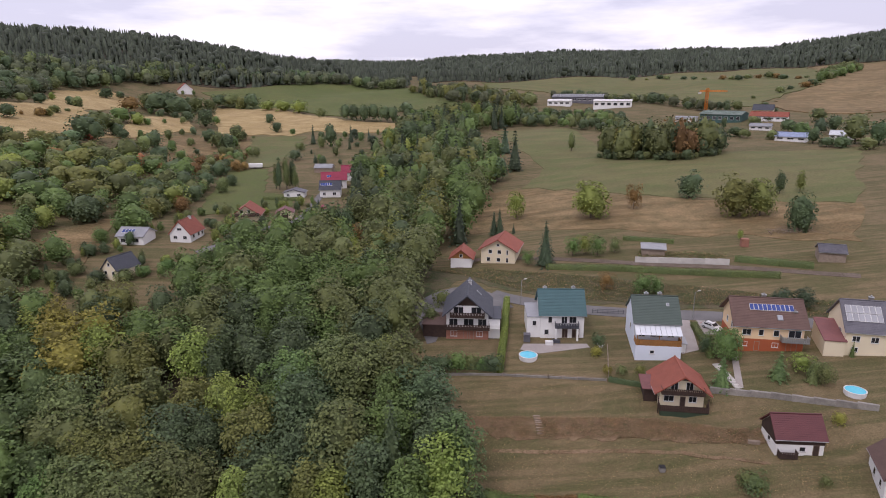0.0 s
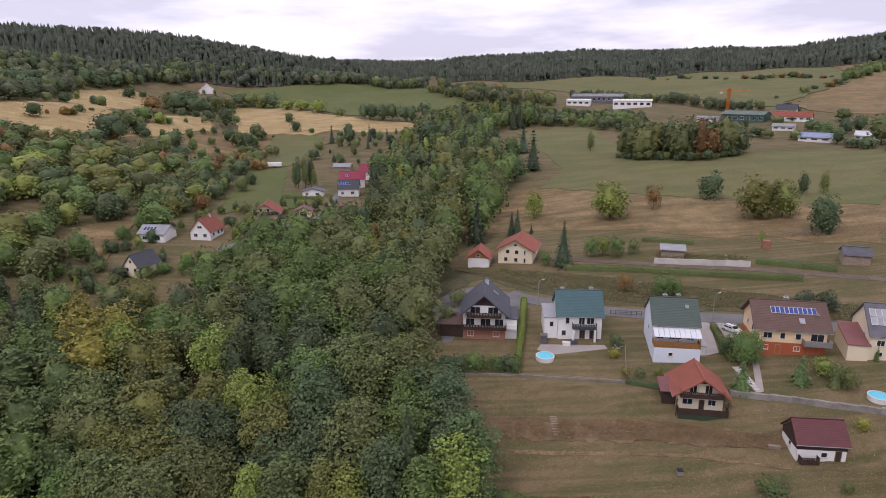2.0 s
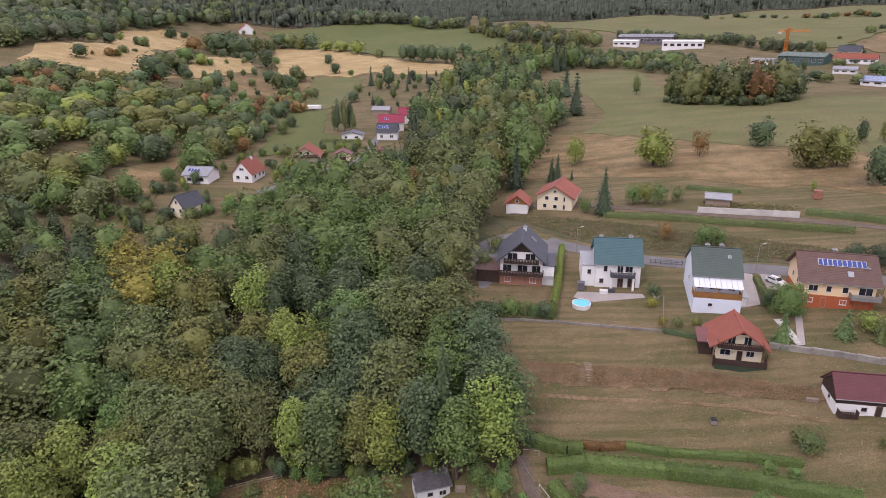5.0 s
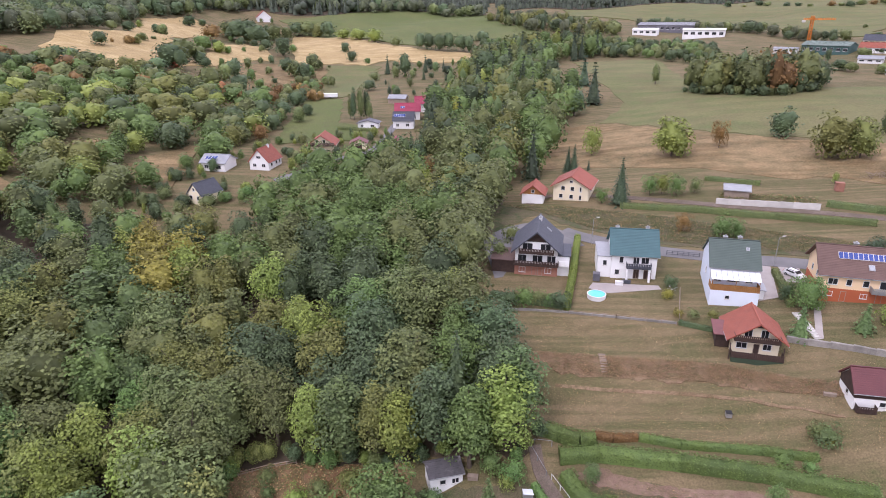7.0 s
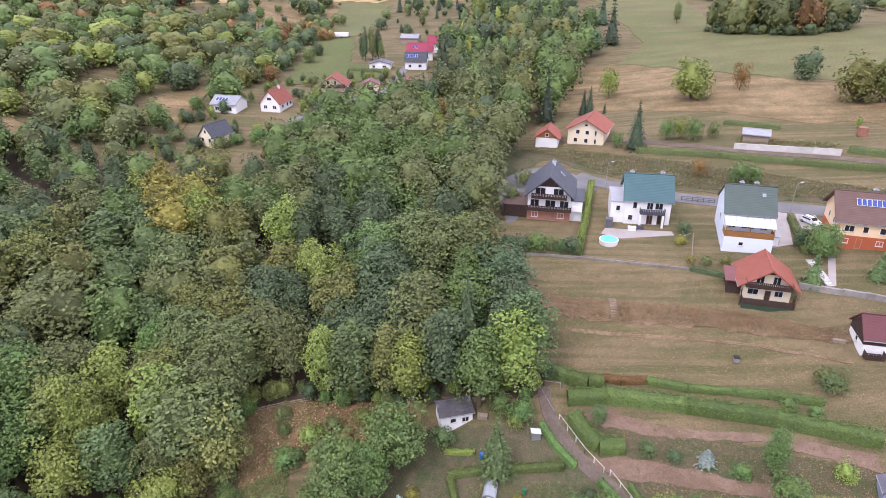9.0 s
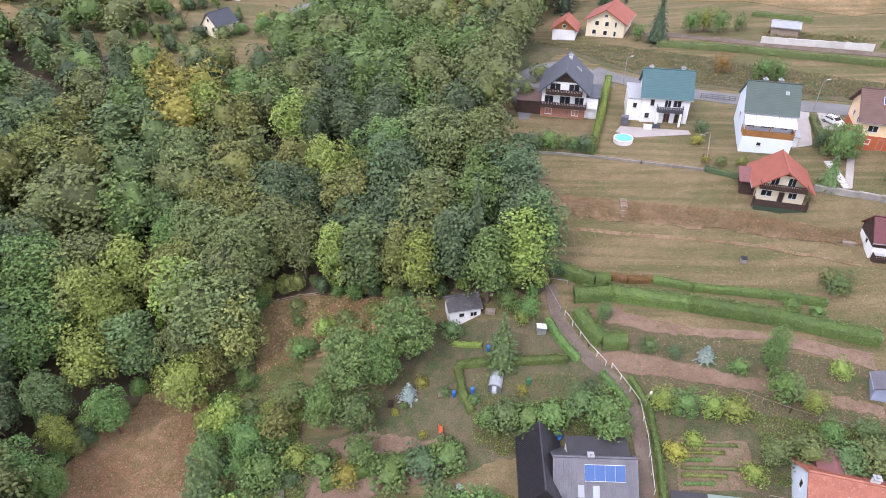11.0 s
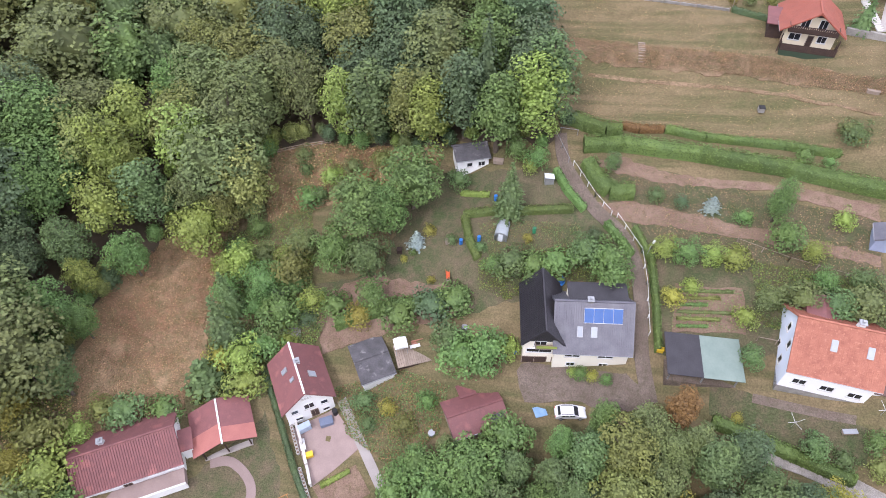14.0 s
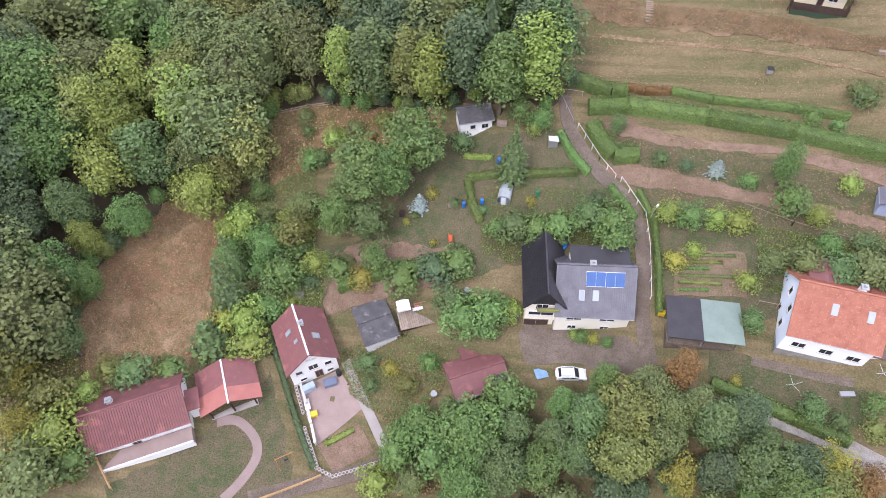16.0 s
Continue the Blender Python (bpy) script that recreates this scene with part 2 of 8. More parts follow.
SOLARTHERM = mat("solar_heat_glass", (0.03, 0.085, 0.24), (0.04, 0.1, 0.27), rough=0.15, bump=0, spread=0.02)
# roof window panes: dark glass greyed to carry the reflected pale sky
SKYTINT_GLASS = mat("sky_tinted_roof_glass", (0.26, 0.28, 0.31), (0.32, 0.34, 0.37), rough=0.12, bump=0)
PALEGLASS = mat("pale_roof_glazing", (0.55, 0.58, 0.62), (0.62, 0.65, 0.68), rough=0.2, bump=0)
FRAMEW = mat("white_frame", (0.75, 0.75, 0.74), rough=0.5, bump=0, spread=0.02)
METAL = mat("galvanised_metal", (0.42, 0.43, 0.44), rough=0.45, metal=0.6, bump=0.1)
BLUE = mat("blue_plastic", (0.03, 0.16, 0.45), rough=0.45, bump=0)
POOLW = mat("pool_water", (0.10, 0.50, 0.66), (0.14, 0.56, 0.70), rough=0.08, bump=0.15, fine=6.0)
YELLOWP = mat("yellow_plastic", (0.75, 0.50, 0.03), rough=0.5, bump=0)
REDP = mat("red_plastic", (0.45, 0.05, 0.03), rough=0.5, bump=0)
CARWHITE = mat("white_car_paint", (0.80, 0.81, 0.82), rough=0.2, bump=0, spread=0.0)
BLACKR = mat("black_rubber", (0.015, 0.015, 0.016), rough=0.7, bump=0)
BARK = mat("tree_bark", (0.075, 0.055, 0.04), (0.12, 0.095, 0.07), scale=1.5, fine=8.0, bump=0.8)
L_OAK = leaf("oak_foliage", (0.108, 0.139, 0.060))
L_MID = leaf("mid_green_foliage", (0.093, 0.158, 0.056))
L_LIGHT = leaf("light_green_foliage", (0.162, 0.216, 0.060))
L_DARK = leaf("dark_green_foliage", (0.067, 0.103, 0.056))
L_BLUE = leaf("bluish_green_foliage", (0.086, 0.138, 0.060))
L_OLIVE = leaf("olive_foliage", (0.128, 0.148, 0.052))
L_YELLOW = leaf("yellowing_foliage", (0.205, 0.205, 0.050))
L_RUST = leaf("rusty_foliage", (0.178, 0.120, 0.050))
L_PALE = leaf("pale_yellow_green_foliage", (0.180, 0.200, 0.075))
L_RED = leaf("red_autumn_foliage", (0.221, 0.087, 0.058))
L_SPRUCE = leaf("spruce_needles", (0.048, 0.074, 0.048))
L_FIR = leaf("blue_fir_needles", (0.203, 0.258, 0.281))
L_HEDGE = leaf("hedge_foliage", (0.091, 0.134, 0.046))
# distant foliage: aerial haze is mixed into these base colours as blue-grey
L_FAR_HAZED = leaf("hazed_wood_foliage", (0.089, 0.108, 0.070))
L_FARS_HAZED = leaf("hazed_spruce_needles", (0.056, 0.076, 0.060))

# ---------------------------------------------------------------- ground
# heights under the flight point's level, by bearing (degrees, left positive) and distance
RINGS = (0, 30, 45, 58, 73, 86, 100, 125, 160, 200, 300, 450, 650, 1000, 1600, 3200)
SLOPES = {
    -45: (-92, -88, -82, -76, -69, -65, -60, -53, -48, -43, -35, -27, -15, 10, 104, 130),
    -18: (-92, -88, -81, -74.5, -68.5, -64, -59, -54, -50, -45, -38, -32, -22, 2, 52, 80),
    2: (-92, -88, -81, -75, -69, -65, -60, -54, -52, -51, -47, -36, -20, 4, 38, 80),
    20: (-92, -89, -84, -80, -76, -73, -70, -65, -57, -49, -46, -41, -27, 36, 45, 80),
    36: (-92, -90, -87, -84, -81, -78, -74, -68, -60, -52, -38, -18, 2, 63, 72, 80),
    60: (-92, -91, -88, -85, -81, -77, -72, -64, -54, -44, -30, -12, 6, 54, 66, 80),
}
DENSE = np.concatenate([np.arange(0, 700, 2.0), np.arange(700, 3300, 20.0)])


def _profile(zs):
    """Rounded run through the ring heights."""
    z = np.interp(DENSE, RINGS, zs)
    s = np.interp(np.log(DENSE + 40), np.log(np.array(RINGS) + 40.0), zs)
    z = 0.5 * z + 0.5 * s
    for _ in range(3):
        z[1:-1] = (z[:-2] + 2 * z[1:-1] + z[2:]) / 4
    return z


# crests of the wooded hills: bearing and height over the flight level
CREST_NEAR = [(4.1, -10), (8.0, 5), (10.9, 13), (13.7, 22), (18.2, 36), (22.5, 48), (28.4, 56), (33.7, 54), (60.0, 58)]
CREST_FAR = [(-60.0, 89), (-34.0, 79), (-28.8, 59), (-26.2, 50), (-19.9, 51), (-13.1, 51), (-8.3, 50), (-3.4, 44), (-0.9, 39), (2.1, 31), (9.0, 32), (10.9, 30), (60.0, 30)]

COLS = sorted(SLOPES)
PROF = np.array([_profile(SLOPES[c]) for c in COLS])


def height(x, y):
    x, y = np.asarray(x, float), np.asarray(y, float)
    d = np.hypot(x, y)
    a = np.degrees(np.arctan2(-x, y))
    ac = np.clip(a, COLS[0], COLS[-1])
    # soft blend between the bearings
    i = np.clip(np.searchsorted(COLS, ac) - 1, 0, len(COLS) - 2)
    c = np.array(COLS, float)
    w = (ac - c[i]) / (c[i + 1] - c[i])
    w = w * w * (3 - 2 * w) * 0.6 + w * 0.4
    stack = np.array([np.interp(d, DENSE, p) for p in PROF])
    z0 = np.take_along_axis(stack, i[None], 0)[0]
    z1 = np.take_along_axis(stack, i[None] + 1, 0)[0]
    z = z0 * (1 - w) + z1 * w
    # the wooded hills: a nearer crest, and a further one behind it
    c2 = np.interp(a, *zip(*CREST_FAR))
    c1 = np.where(a > CREST_NEAR[0][0], np.interp(a, *zip(*CREST_NEAR)), np.minimum(c2 * 0.16 - 6, 8))
    crest = np.where(d < 1000, c1, c1 + (c2 - c1) * np.clip((d - 1000) / 600, 0, 1))
    crest = np.where((d > 1000) & (d < 1600) & (c2 > c1 * 1.6), crest, np.where((d > 1000) & (d < 1600), np.minimum(crest, c1 * 0.9 + (c2 - c1 * 0.9) * np.clip((d - 1150) / 450, 0, 1)), crest))
    z = z + (crest - z) * np.clip((d - 760) / 240, 0, 1)
    # mown terraces below the row of houses
    win = np.clip((a + 44) / 4, 0, 1) * np.clip((1 - a) / 4, 0, 1)
    z = z + win * np.interp(d, (84, 94, 98.5, 107, 109, 126), (0, -1.3, 0.8, -0.6, 0.5, 0))
    # the yard cut into the slope by the white house
    z = z - 2.0 * np.exp(-((x - 45) ** 2 + (y - 42) ** 2) / 128)
    z = z - 1.2 * np.exp(-((x + 8.5) ** 2 + (y - 73.5) ** 2) / 24)
    # rolling ground further off
    far = np.clip((d - 150) / 250, 0, 1)
    z = z + far * (2.2 * np.sin(x / 47 + 1.3) * np.cos(y / 61) + 1.2 * np.sin(x / 19 - y / 27))
    return z + EYE_Z


def hz(x, y):
    return float(height([x], [y])[0])


def link_mesh(name, verts, faces, material, parent=None, label=""):
    me = bpy.data.meshes.new(name)
    me.from_pydata(verts, [], faces)
    me.materials.append(material)
    ob = new(name, me)
    if parent:
        ob.parent = parent
    if label:
        ob["label"] = label
    return ob


def part(name, bm, material, parent=None, label="", smooth=False):
    me = bpy.data.meshes.new(name)
    bmesh.ops.recalc_face_normals(bm, faces=bm.faces)
    bm.to_mesh(me)
    bm.free()
    me.materials.append(material)
    if smooth:
        for p in me.polygons:
            p.use_smooth = True
    ob = new(name, me)
    if parent:
        ob.parent = parent
    if label:
        ob["label"] = label
    return ob


GX = 95 * np.sinh(np.linspace(-4.45, 4.45, 320))
GY = 70 + 95 * np.sinh(np.linspace(-4.45, 4.45, 320))
gx, gy = np.meshgrid(GX, GY)
gz = height(gx.ravel(), gy.ravel()).reshape(gx.shape)


def sheet_z(x, y):
    """Height of the ground sheet itself, between its grid lines."""
    x, y = np.asarray(x, float), np.asarray(y, float)
    i = np.clip(np.searchsorted(GX, x) - 1, 0, len(GX) - 2)
    j = np.clip(np.searchsorted(GY, y) - 1, 0, len(GY) - 2)
    u, v = (x - GX[i]) / (GX[i + 1] - GX[i]), (y - GY[j]) / (GY[j + 1] - GY[j])
    return (gz[j, i] * (1 - u) + gz[j, i + 1] * u) * (1 - v) + (gz[j + 1, i] * (1 - u) + gz[j + 1, i + 1] * u) * v


n_ = len(GX)
ground = link_mesh("ground", np.stack([gx.ravel(), gy.ravel(), gz.ravel()], 1).tolist(),
                   [(j * n_ + i, j * n_ + i + 1, (j + 1) * n_ + i + 1, (j + 1) * n_ + i) for j in range(n_ - 1) for i in range(n_ - 1)], GRASS)
for p_ in ground.data.polygons:
    p_.use_smooth = True
tagged(ground, "rolling valley slope of dry mown grass", "ground", kind="structure")


def drape(name, outline, material, lift, label, category, kind="structure", wobble=0.0, seed=1):
    """A patch of another ground cover, laid on the slope inside the outline."""
    pts = []
    rng = random.Random(seed)
    k = len(outline)
    for q in range(k):
        a, b = outline[q], outline[(q + 1) % k]
        steps = max(1, min(14, int(math.dist(a, b) / max(1.0, wobble * 2.5)))) if wobble else 1
        for s in range(steps):
            f = s / steps
            pts.append((a[0] + (b[0] - a[0]) * f + rng.uniform(-wobble, wobble), a[1] + (b[1] - a[1]) * f + rng.uniform(-wobble, wobble)))
    bm = bmesh.new()
    f = bm.faces.new([bm.verts.new((x, y, 0)) for x, y in pts])
    if f.normal.z < 0:
        f.normal_flip()
    bmesh.ops.triangulate(bm, faces=bm.faces[:])
    xs, ys = [p[0] for p in pts], [p[1] for p in pts]
    for grid, lo, hi, axis in ((GX, min(xs), max(xs), 0), (GY, min(ys), max(ys), 1)):
        for g in grid[(grid > lo + 0.02) & (grid < hi - 0.02)]:
            bmesh.ops.bisect_plane(bm, geom=bm.verts[:] + bm.edges[:] + bm.faces[:], dist=1e-4,
                                   plane_co=(g, 0, 0) if axis == 0 else (0, g, 0), plane_no=(1, 0, 0) if axis == 0 else (0, 1, 0))
    zs = sheet_z([v.co.x for v in bm.verts], [v.co.y for v in bm.verts])
    for v, z in zip(bm.verts, zs):
        v.co.z = z + lift
    for f in bm.faces:
        if f.normal.z < 0:
            f.normal_flip()
    rim = bmesh.ops.extrude_edge_only(bm, edges=[e for e in bm.edges if e.is_boundary])
    for v in rim["geom"]:
        if isinstance(v, bmesh.types.BMVert):
            v.co.z -= lift + 0.15
    me = bpy.data.meshes.new(name)
    bm.normal_update()
    bm.to_mesh(me)
    bm.free()
    me.materials.append(material)
    return tagged(new(name, me), label, category, kind=kind)


def rounded(line, k=5):
    """The same line with its bends drawn as curves."""
    p = [Vector(q) for q in line]
    out = []
    for i in range(len(p) - 1):
        a, b, c, d = p[max(i - 1, 0)], p[i], p[i + 1], p[min(i + 2, len(p) - 1)]
        for j in range(k):
            f = j / k
            out.append(tuple(0.5 * (2 * b + (c - a) * f + (2 * a - 5 * b + 4 * c - d) * f * f + (3 * b - a - 3 * c + d) * f ** 3)))
    return out + [tuple(p[-1])]


def strip(name, line, width, material, lift, label, category):
    """A way of even width along a line, rounded at its bends."""
    line = rounded(line)
    v = [Vector(p) for p in line]
    left, right = [], []
    for i, p in enumerate(v):
        d = (v[min(i + 1, len(v) - 1)] - v[max(i - 1, 0)]).normalized()
        nrm = Vector((-d.y, d.x)) * width / 2
        left.append(tuple(p + nrm))
        right.append(tuple(p - nrm))
    return drape(name, left + right[::-1], material, lift, label, category)

# ---- ground covers, roads and paths
drape("tall_grass_bank", [(3.6, 101.5), (18.7, 100.1), (37.2, 98.4), (54.5, 93.3), (53.3, 90.6), (40.6, 91.8), (27.4, 94.3), (4.5, 97.3)], TALL_DRY, 0.1, "bank of tall dry brown grass", "bank", wobble=0.5, seed=1)
drape("hillside_scrub", [(-11.4, 173.1), (-2.3, 167.1), (13.4, 165.9), (35.0, 157.4), (54.5, 149.6), (70.6, 142.2), (92.7, 130.2), (86.3, 119.8), (66.5, 132.9), (35.6, 140.2), (19.2, 148.3), (5.4, 159.3), (-7.5, 143.2)], LAWN, 0.08, "rough bank of dry weeds above the road", "bank", wobble=0.8, seed=2)
drape("hay_meadow", [(11.4, 263.1), (35.0, 264.0), (69.3, 226.9), (112.2, 211.2), (135.5, 198.8), (114.8, 165.8), (94.0, 174.3), (58.3, 188.1), (4.9, 207.6)], DRY_FIELD, 0.1, "dry brown mown hay meadow", "field", wobble=2, seed=3)
drape("upper_meadow", [(36.0, 445.0), (86.0, 430.0), (89.6, 297.8), (139.5, 310.3), (206.6, 310.6), (136.7, 200.7), (112.8, 212.5), (69.8, 228.5), (35.2, 266.1), (47.5, 300.1)], GREEN_FIELD, 0.15, "pale green meadow on the slope", "field", wobble=2, seed=4)
drape("stubble_field", [(-230.0, 290.0), (-262.0, 330.0), (-285.0, 380.0), (-272.0, 410.0), (-270.3, 425.2), (-332.9, 555.9), (-321.5, 612.0), (-299.7, 608.0), (-279.0, 570.0), (-249.9, 446.4), (-224.8, 382.0), (-199.0, 334.1), (-207.7, 318.0)], STRAW, 0.4, "golden stubble field on the hillside", "field", wobble=3, seed=5)
drape("stubble_field", [(-194.8, 354.8), (-218.6, 428.6), (-225.5, 467.8), (-239.1, 547.4), (-194.2, 498.5), (-184.7, 480.4), (-195.1, 452.4), (-193.4, 380.4)], STRAW, 0.4, "strip of golden stubble between trees", "field", wobble=3, seed=50)
drape("stubble_field", [(-220.5, 619.4), (-190.0, 627.4), (-132.1, 568.2), (-77.5, 510.0), (-37.0, 503.5), (-32.9, 445.4), (-93.7, 471.4), (-106.7, 454.1), (-144.6, 458.2), (-171.4, 478.8)], STRAW, 0.4, "golden stubble field below a green meadow", "field", wobble=3, seed=6)
drape("hillside_meadow", [(-152.6, 296.2), (-189.0, 371.3), (-192.0, 440.0), (-170.9, 472.0), (-138.5, 451.6), (-122.2, 395.1), (-133.0, 360.0), (-125.6, 312.0), (-128.0, 285.0)], DRY_FIELD, 0.3, "dry hillside meadow with bushes", "field", wobble=3, seed=7)
drape("hillside_meadow", [(-136.0, 449.0), (-99.0, 452.0), (-90.0, 412.1), (-89.0, 375.2), (-92.0, 328.0), (-107.0, 326.0), (-121.0, 390.0)], GREEN_FIELD, 0.25, "dull green meadow above the trailer", "field", wobble=2, seed=51)
drape("far_meadow", [(-252.9, 678.3), (-224.2, 712.0), (-171.1, 760.0), (-97.0, 800.0), (-43.5, 760.0), (-13.4, 690.0), (20.8, 623.2), (-1.2, 597.4), (-45.0, 549.4), (-85.3, 530.0), (-133.0, 576.0), (-211.3, 632.0)], VALLEY_GREEN, 0.6, "green meadow below the wooded hill", "field", wobble=4, seed=8)
drape("far_meadow", [(42.0, 760.0), (55.7, 830.0), (197.4, 890.0), (326.4, 987.4), (437.6, 967.6), (548.3, 975.0), (480.0, 800.0), (396.0, 675.0), (337.0, 625.0), (256.0, 535.0), (200.3, 672.5), (119.3, 745.0)], GREEN_FIELD, 0.8, "broad pale green meadow below the far woods", "field", wobble=5, seed=9)
drape("far_field", [(258.2, 530.0), (339.3, 620.0), (397.0, 671.1), (482.0, 797.0), (551.0, 972.0), (700.0, 900.0), (420.0, 380.0), (300.3, 425.0), (260.8, 460.7)], DRY_FIELD, 0.7, "wide dry brown-green field on the far slope", "field", wobble=5, seed=52)
drape("valley_meadow", [(-108.7, 321.1), (-90.8, 324.1), (-77.4, 269.1), (-61.9, 263.3), (-59.2, 236.6), (-67.8, 231.7), (-90.0, 224.2), (-97.4, 253.2)], VALLEY_GREEN, 0.2, "narrow strip of fresh green meadow", "field", wobble=1, seed=10)
drape("scrub_clearing", [(-156.3, 187.9), (-153.0, 200.6), (-145.7, 210.5), (-136.5, 199.5), (-133.7, 187.7), (-148.6, 181.2)], DRY_FIELD, 0.3, "dry tan clearing between bushes", "clearing", wobble=2, seed=11)
drape("scrub_clearing", [(-131.9, 187.4), (-124.2, 191.6), (-117.9, 212.0), (-112.0, 213.0), (-108.0, 196.7), (-104.0, 179.2), (-103.0, 172.0), (-124.6, 176.0)], DRY_FIELD, 0.3, "dry tan clearing between bushes", "clearing", wobble=2, seed=12)
drape("scrub_clearing", [(-156.0, 165.0), (-143.3, 159.3), (-135.1, 156.2), (-133.3, 152.7), (-142.0, 147.0)], DRY_FIELD, 0.3, "dry tan clearing between bushes", "clearing", wobble=2, seed=53)
drape("bracken_clearing", [(-63.2, 38.7), (-63.7, 50.2), (-58.5, 60.4), (-50.3, 64.4), (-47.5, 50.6), (-45.5, 34.4), (-52.8, 31.7), (-58.7, 25.1)], BRACKEN, 0.1, "clearing of withered reddish bracken", "clearing", wobble=1, seed=13)
drape("bracken_clearing", [(-47.9, 80.8), (-35.5, 83.0), (-17.8, 82.1), (-14.3, 78.9), (-18.7, 75.9), (-35.6, 70.5), (-43.1, 67.3)], BRACKEN, 0.1, "reddish bracken at the edge of the wood", "clearing", wobble=0.8, seed=14)
drape("garden_lawn", [(-18.7, 75.9), (-10.1, 76.3), (5.3, 76.0), (13.7, 67.4), (16.3, 60.8), (-0.8, 55.4), (-7.3, 52.7), (-30.4, 49.8), (-32.2, 57.0), (-21.2, 59.4)], LAWN, 0.05, "worn garden lawn round the hut", "lawn", wobble=0.5, seed=15)
drape("garden_plot", [(8.7, 76.2), (22.2, 76.8), (49.9, 69.5), (48.7, 48.7), (33.1, 51.0), (21.4, 50.2), (20.2, 56.2), (17.9, 66.7)], LAWN, 0.05, "terraced orchard grass", "lawn", wobble=0.5, seed=16)
drape("vegetable_bed", [(23.0, 59.5), (32.0, 59.1), (32.3, 53.2), (22.7, 52.9)], SOIL, 0.11, "vegetable bed of bare soil", "bed", wobble=0.2, seed=17)
drape("soil_bank", [(7.7, 78.1), (14.6, 79.0), (22.2, 76.3), (36.5, 75.1), (50.2, 72.3), (49.9, 69.5), (35.7, 73.9), (22.3, 74.7), (13.0, 76.5)], SOIL, 0.1, "strip of bare reddish soil under the hedge", "bank", wobble=0.3, seed=18)
drape("soil_bank", [(9.3, 70.7), (15.9, 71.9), (26.5, 69.6), (37.8, 67.4), (49.3, 64.2), (49.2, 62.6), (36.3, 65.6), (21.0, 68.1), (16.1, 68.4)], SOIL, 0.1, "strip of bare reddish soil between terraces", "bank", wobble=0.3, seed=19)
drape("back_lawn", [(-31.6, 54.3), (-23.0, 59.3), (-9.8, 57.7), (-6.7, 54.3), (-17.6, 50.8), (-27.7, 46.6)], SOIL, 0.09, "bare trodden lawn", "lawn", wobble=0.4, seed=20)
drape("front_garden", [(-43.1, 23.4), (-34.1, 36.8), (-26.6, 22.3), (-28.4, 17.6), (-47.0, 10.8), (-50.5, 17.1)], LAWN, 0.05, "lawn in front of the bungalow", "lawn", wobble=0.4, seed=21)
drape("driveway", [(1.7, 46.5), (3.6, 47.8), (17.2, 47.1), (20.4, 44.4), (19.8, 42.6), (13.8, 42.4), (11.4, 43.3), (3.5, 42.6)], DRIVE, 0.07, "driveway of packed earth", "driveway", wobble=0.2, seed=22)
drape("yard", [(27.5, 47.0), (38.3, 45.2), (46.4, 42.7), (46.1, 37.9), (35.6, 39.0), (28.2, 43.2)], LAWN, 0.06, "lawn before the white house", "lawn", wobble=0.3, seed=23)
drape("paved_terrace", [(-29.6, 35.2), (-24.2, 39.0), (-19.1, 34.3), (-22.2, 30.8), (-24.8, 28.0)], PINKPAVE, 0.09, "paved terrace of reddish slabs", "terrace", wobble=0, seed=24)
drape("paved_terrace", [(17.0, 122.5), (30.2, 121.6), (30.5, 120.2), (19.8, 118.7), (16.0, 120.4)], PAVERS, 0.08, "grey paved terrace behind the white house", "terrace", wobble=0, seed=25)
drape("driveway", [(52.1, 130.2), (54.6, 129.3), (52.0, 117.0), (48.1, 115.9)], PAVERS, 0.07, "grey paved driveway", "driveway", wobble=0, seed=26)
drape("yard_asphalt", [(-7.2, 141.5), (-3.5, 149.9), (2.3, 153.4), (6.7, 155.1), (12.2, 148.9), (16.9, 140.2), (2.0, 136.2), (-1.8, 123.9), (-3.6, 123.2)], ASPHALT, 0.07, "asphalt yard before the chalet house", "yard", wobble=0, seed=27)
drape("planting_bed", [(-24.7, 28.0), (-19.3, 31.9), (-16.4, 28.6), (-21.5, 24.9)], SOIL, 0.1, "planting bed of bare soil below the terrace", "bed", wobble=0, seed=28)
strip("side_path", [(-23.4, 40.3), (-19.2, 34.8), (-13.9, 28.0)], 1.4, PAVERS, 0.11, "pale slab path beside the terrace", "path")
strip("house_path", [(33.3, 45.4), (39.6, 44.5), (45.3, 43.5)], 1.1, DRIVE, 0.1, "stone slab path before the house", "path")
strip("garden_walk", [(54.5, 104.0), (56.9, 111.3), (58.3, 115.2)], 1.2, PAVERS, 0.08, "concrete garden walk", "path")
strip("driveway", [(57.0, 122.6), (57.4, 126.0), (58.1, 128.9)], 4.0, PAVERS, 0.07, "paved parking strip by the road", "driveway")
strip("road", [(12.2, 148.9), (18.7, 143.9), (34.8, 136.6), (60.6, 130.4), (78.6, 123.6), (89.1, 118.7)], 4.6, ASPHALT, 0.09, "narrow asphalt road behind the houses", "road")
strip("valley_road", [(-73.7, 180.6), (-70.7, 184.4), (-67.2, 190.0), (-65.2, 201.5), (-52.1, 219.5), (-52.2, 263.5), (-52.6, 291.8)], 3.0, ASPHALT, 0.25, "narrow asphalt road through the valley", "road")
strip("garden_path", [(4.6, 83.0), (5.8, 77.5), (10.5, 70.7), (14.6, 67.0), (16.9, 63.3), (18.3, 57.7), (18.9, 50.0), (20.5, 43.7)], 2.0, DRIVE, 0.12, "trodden earth path between the gardens", "path")
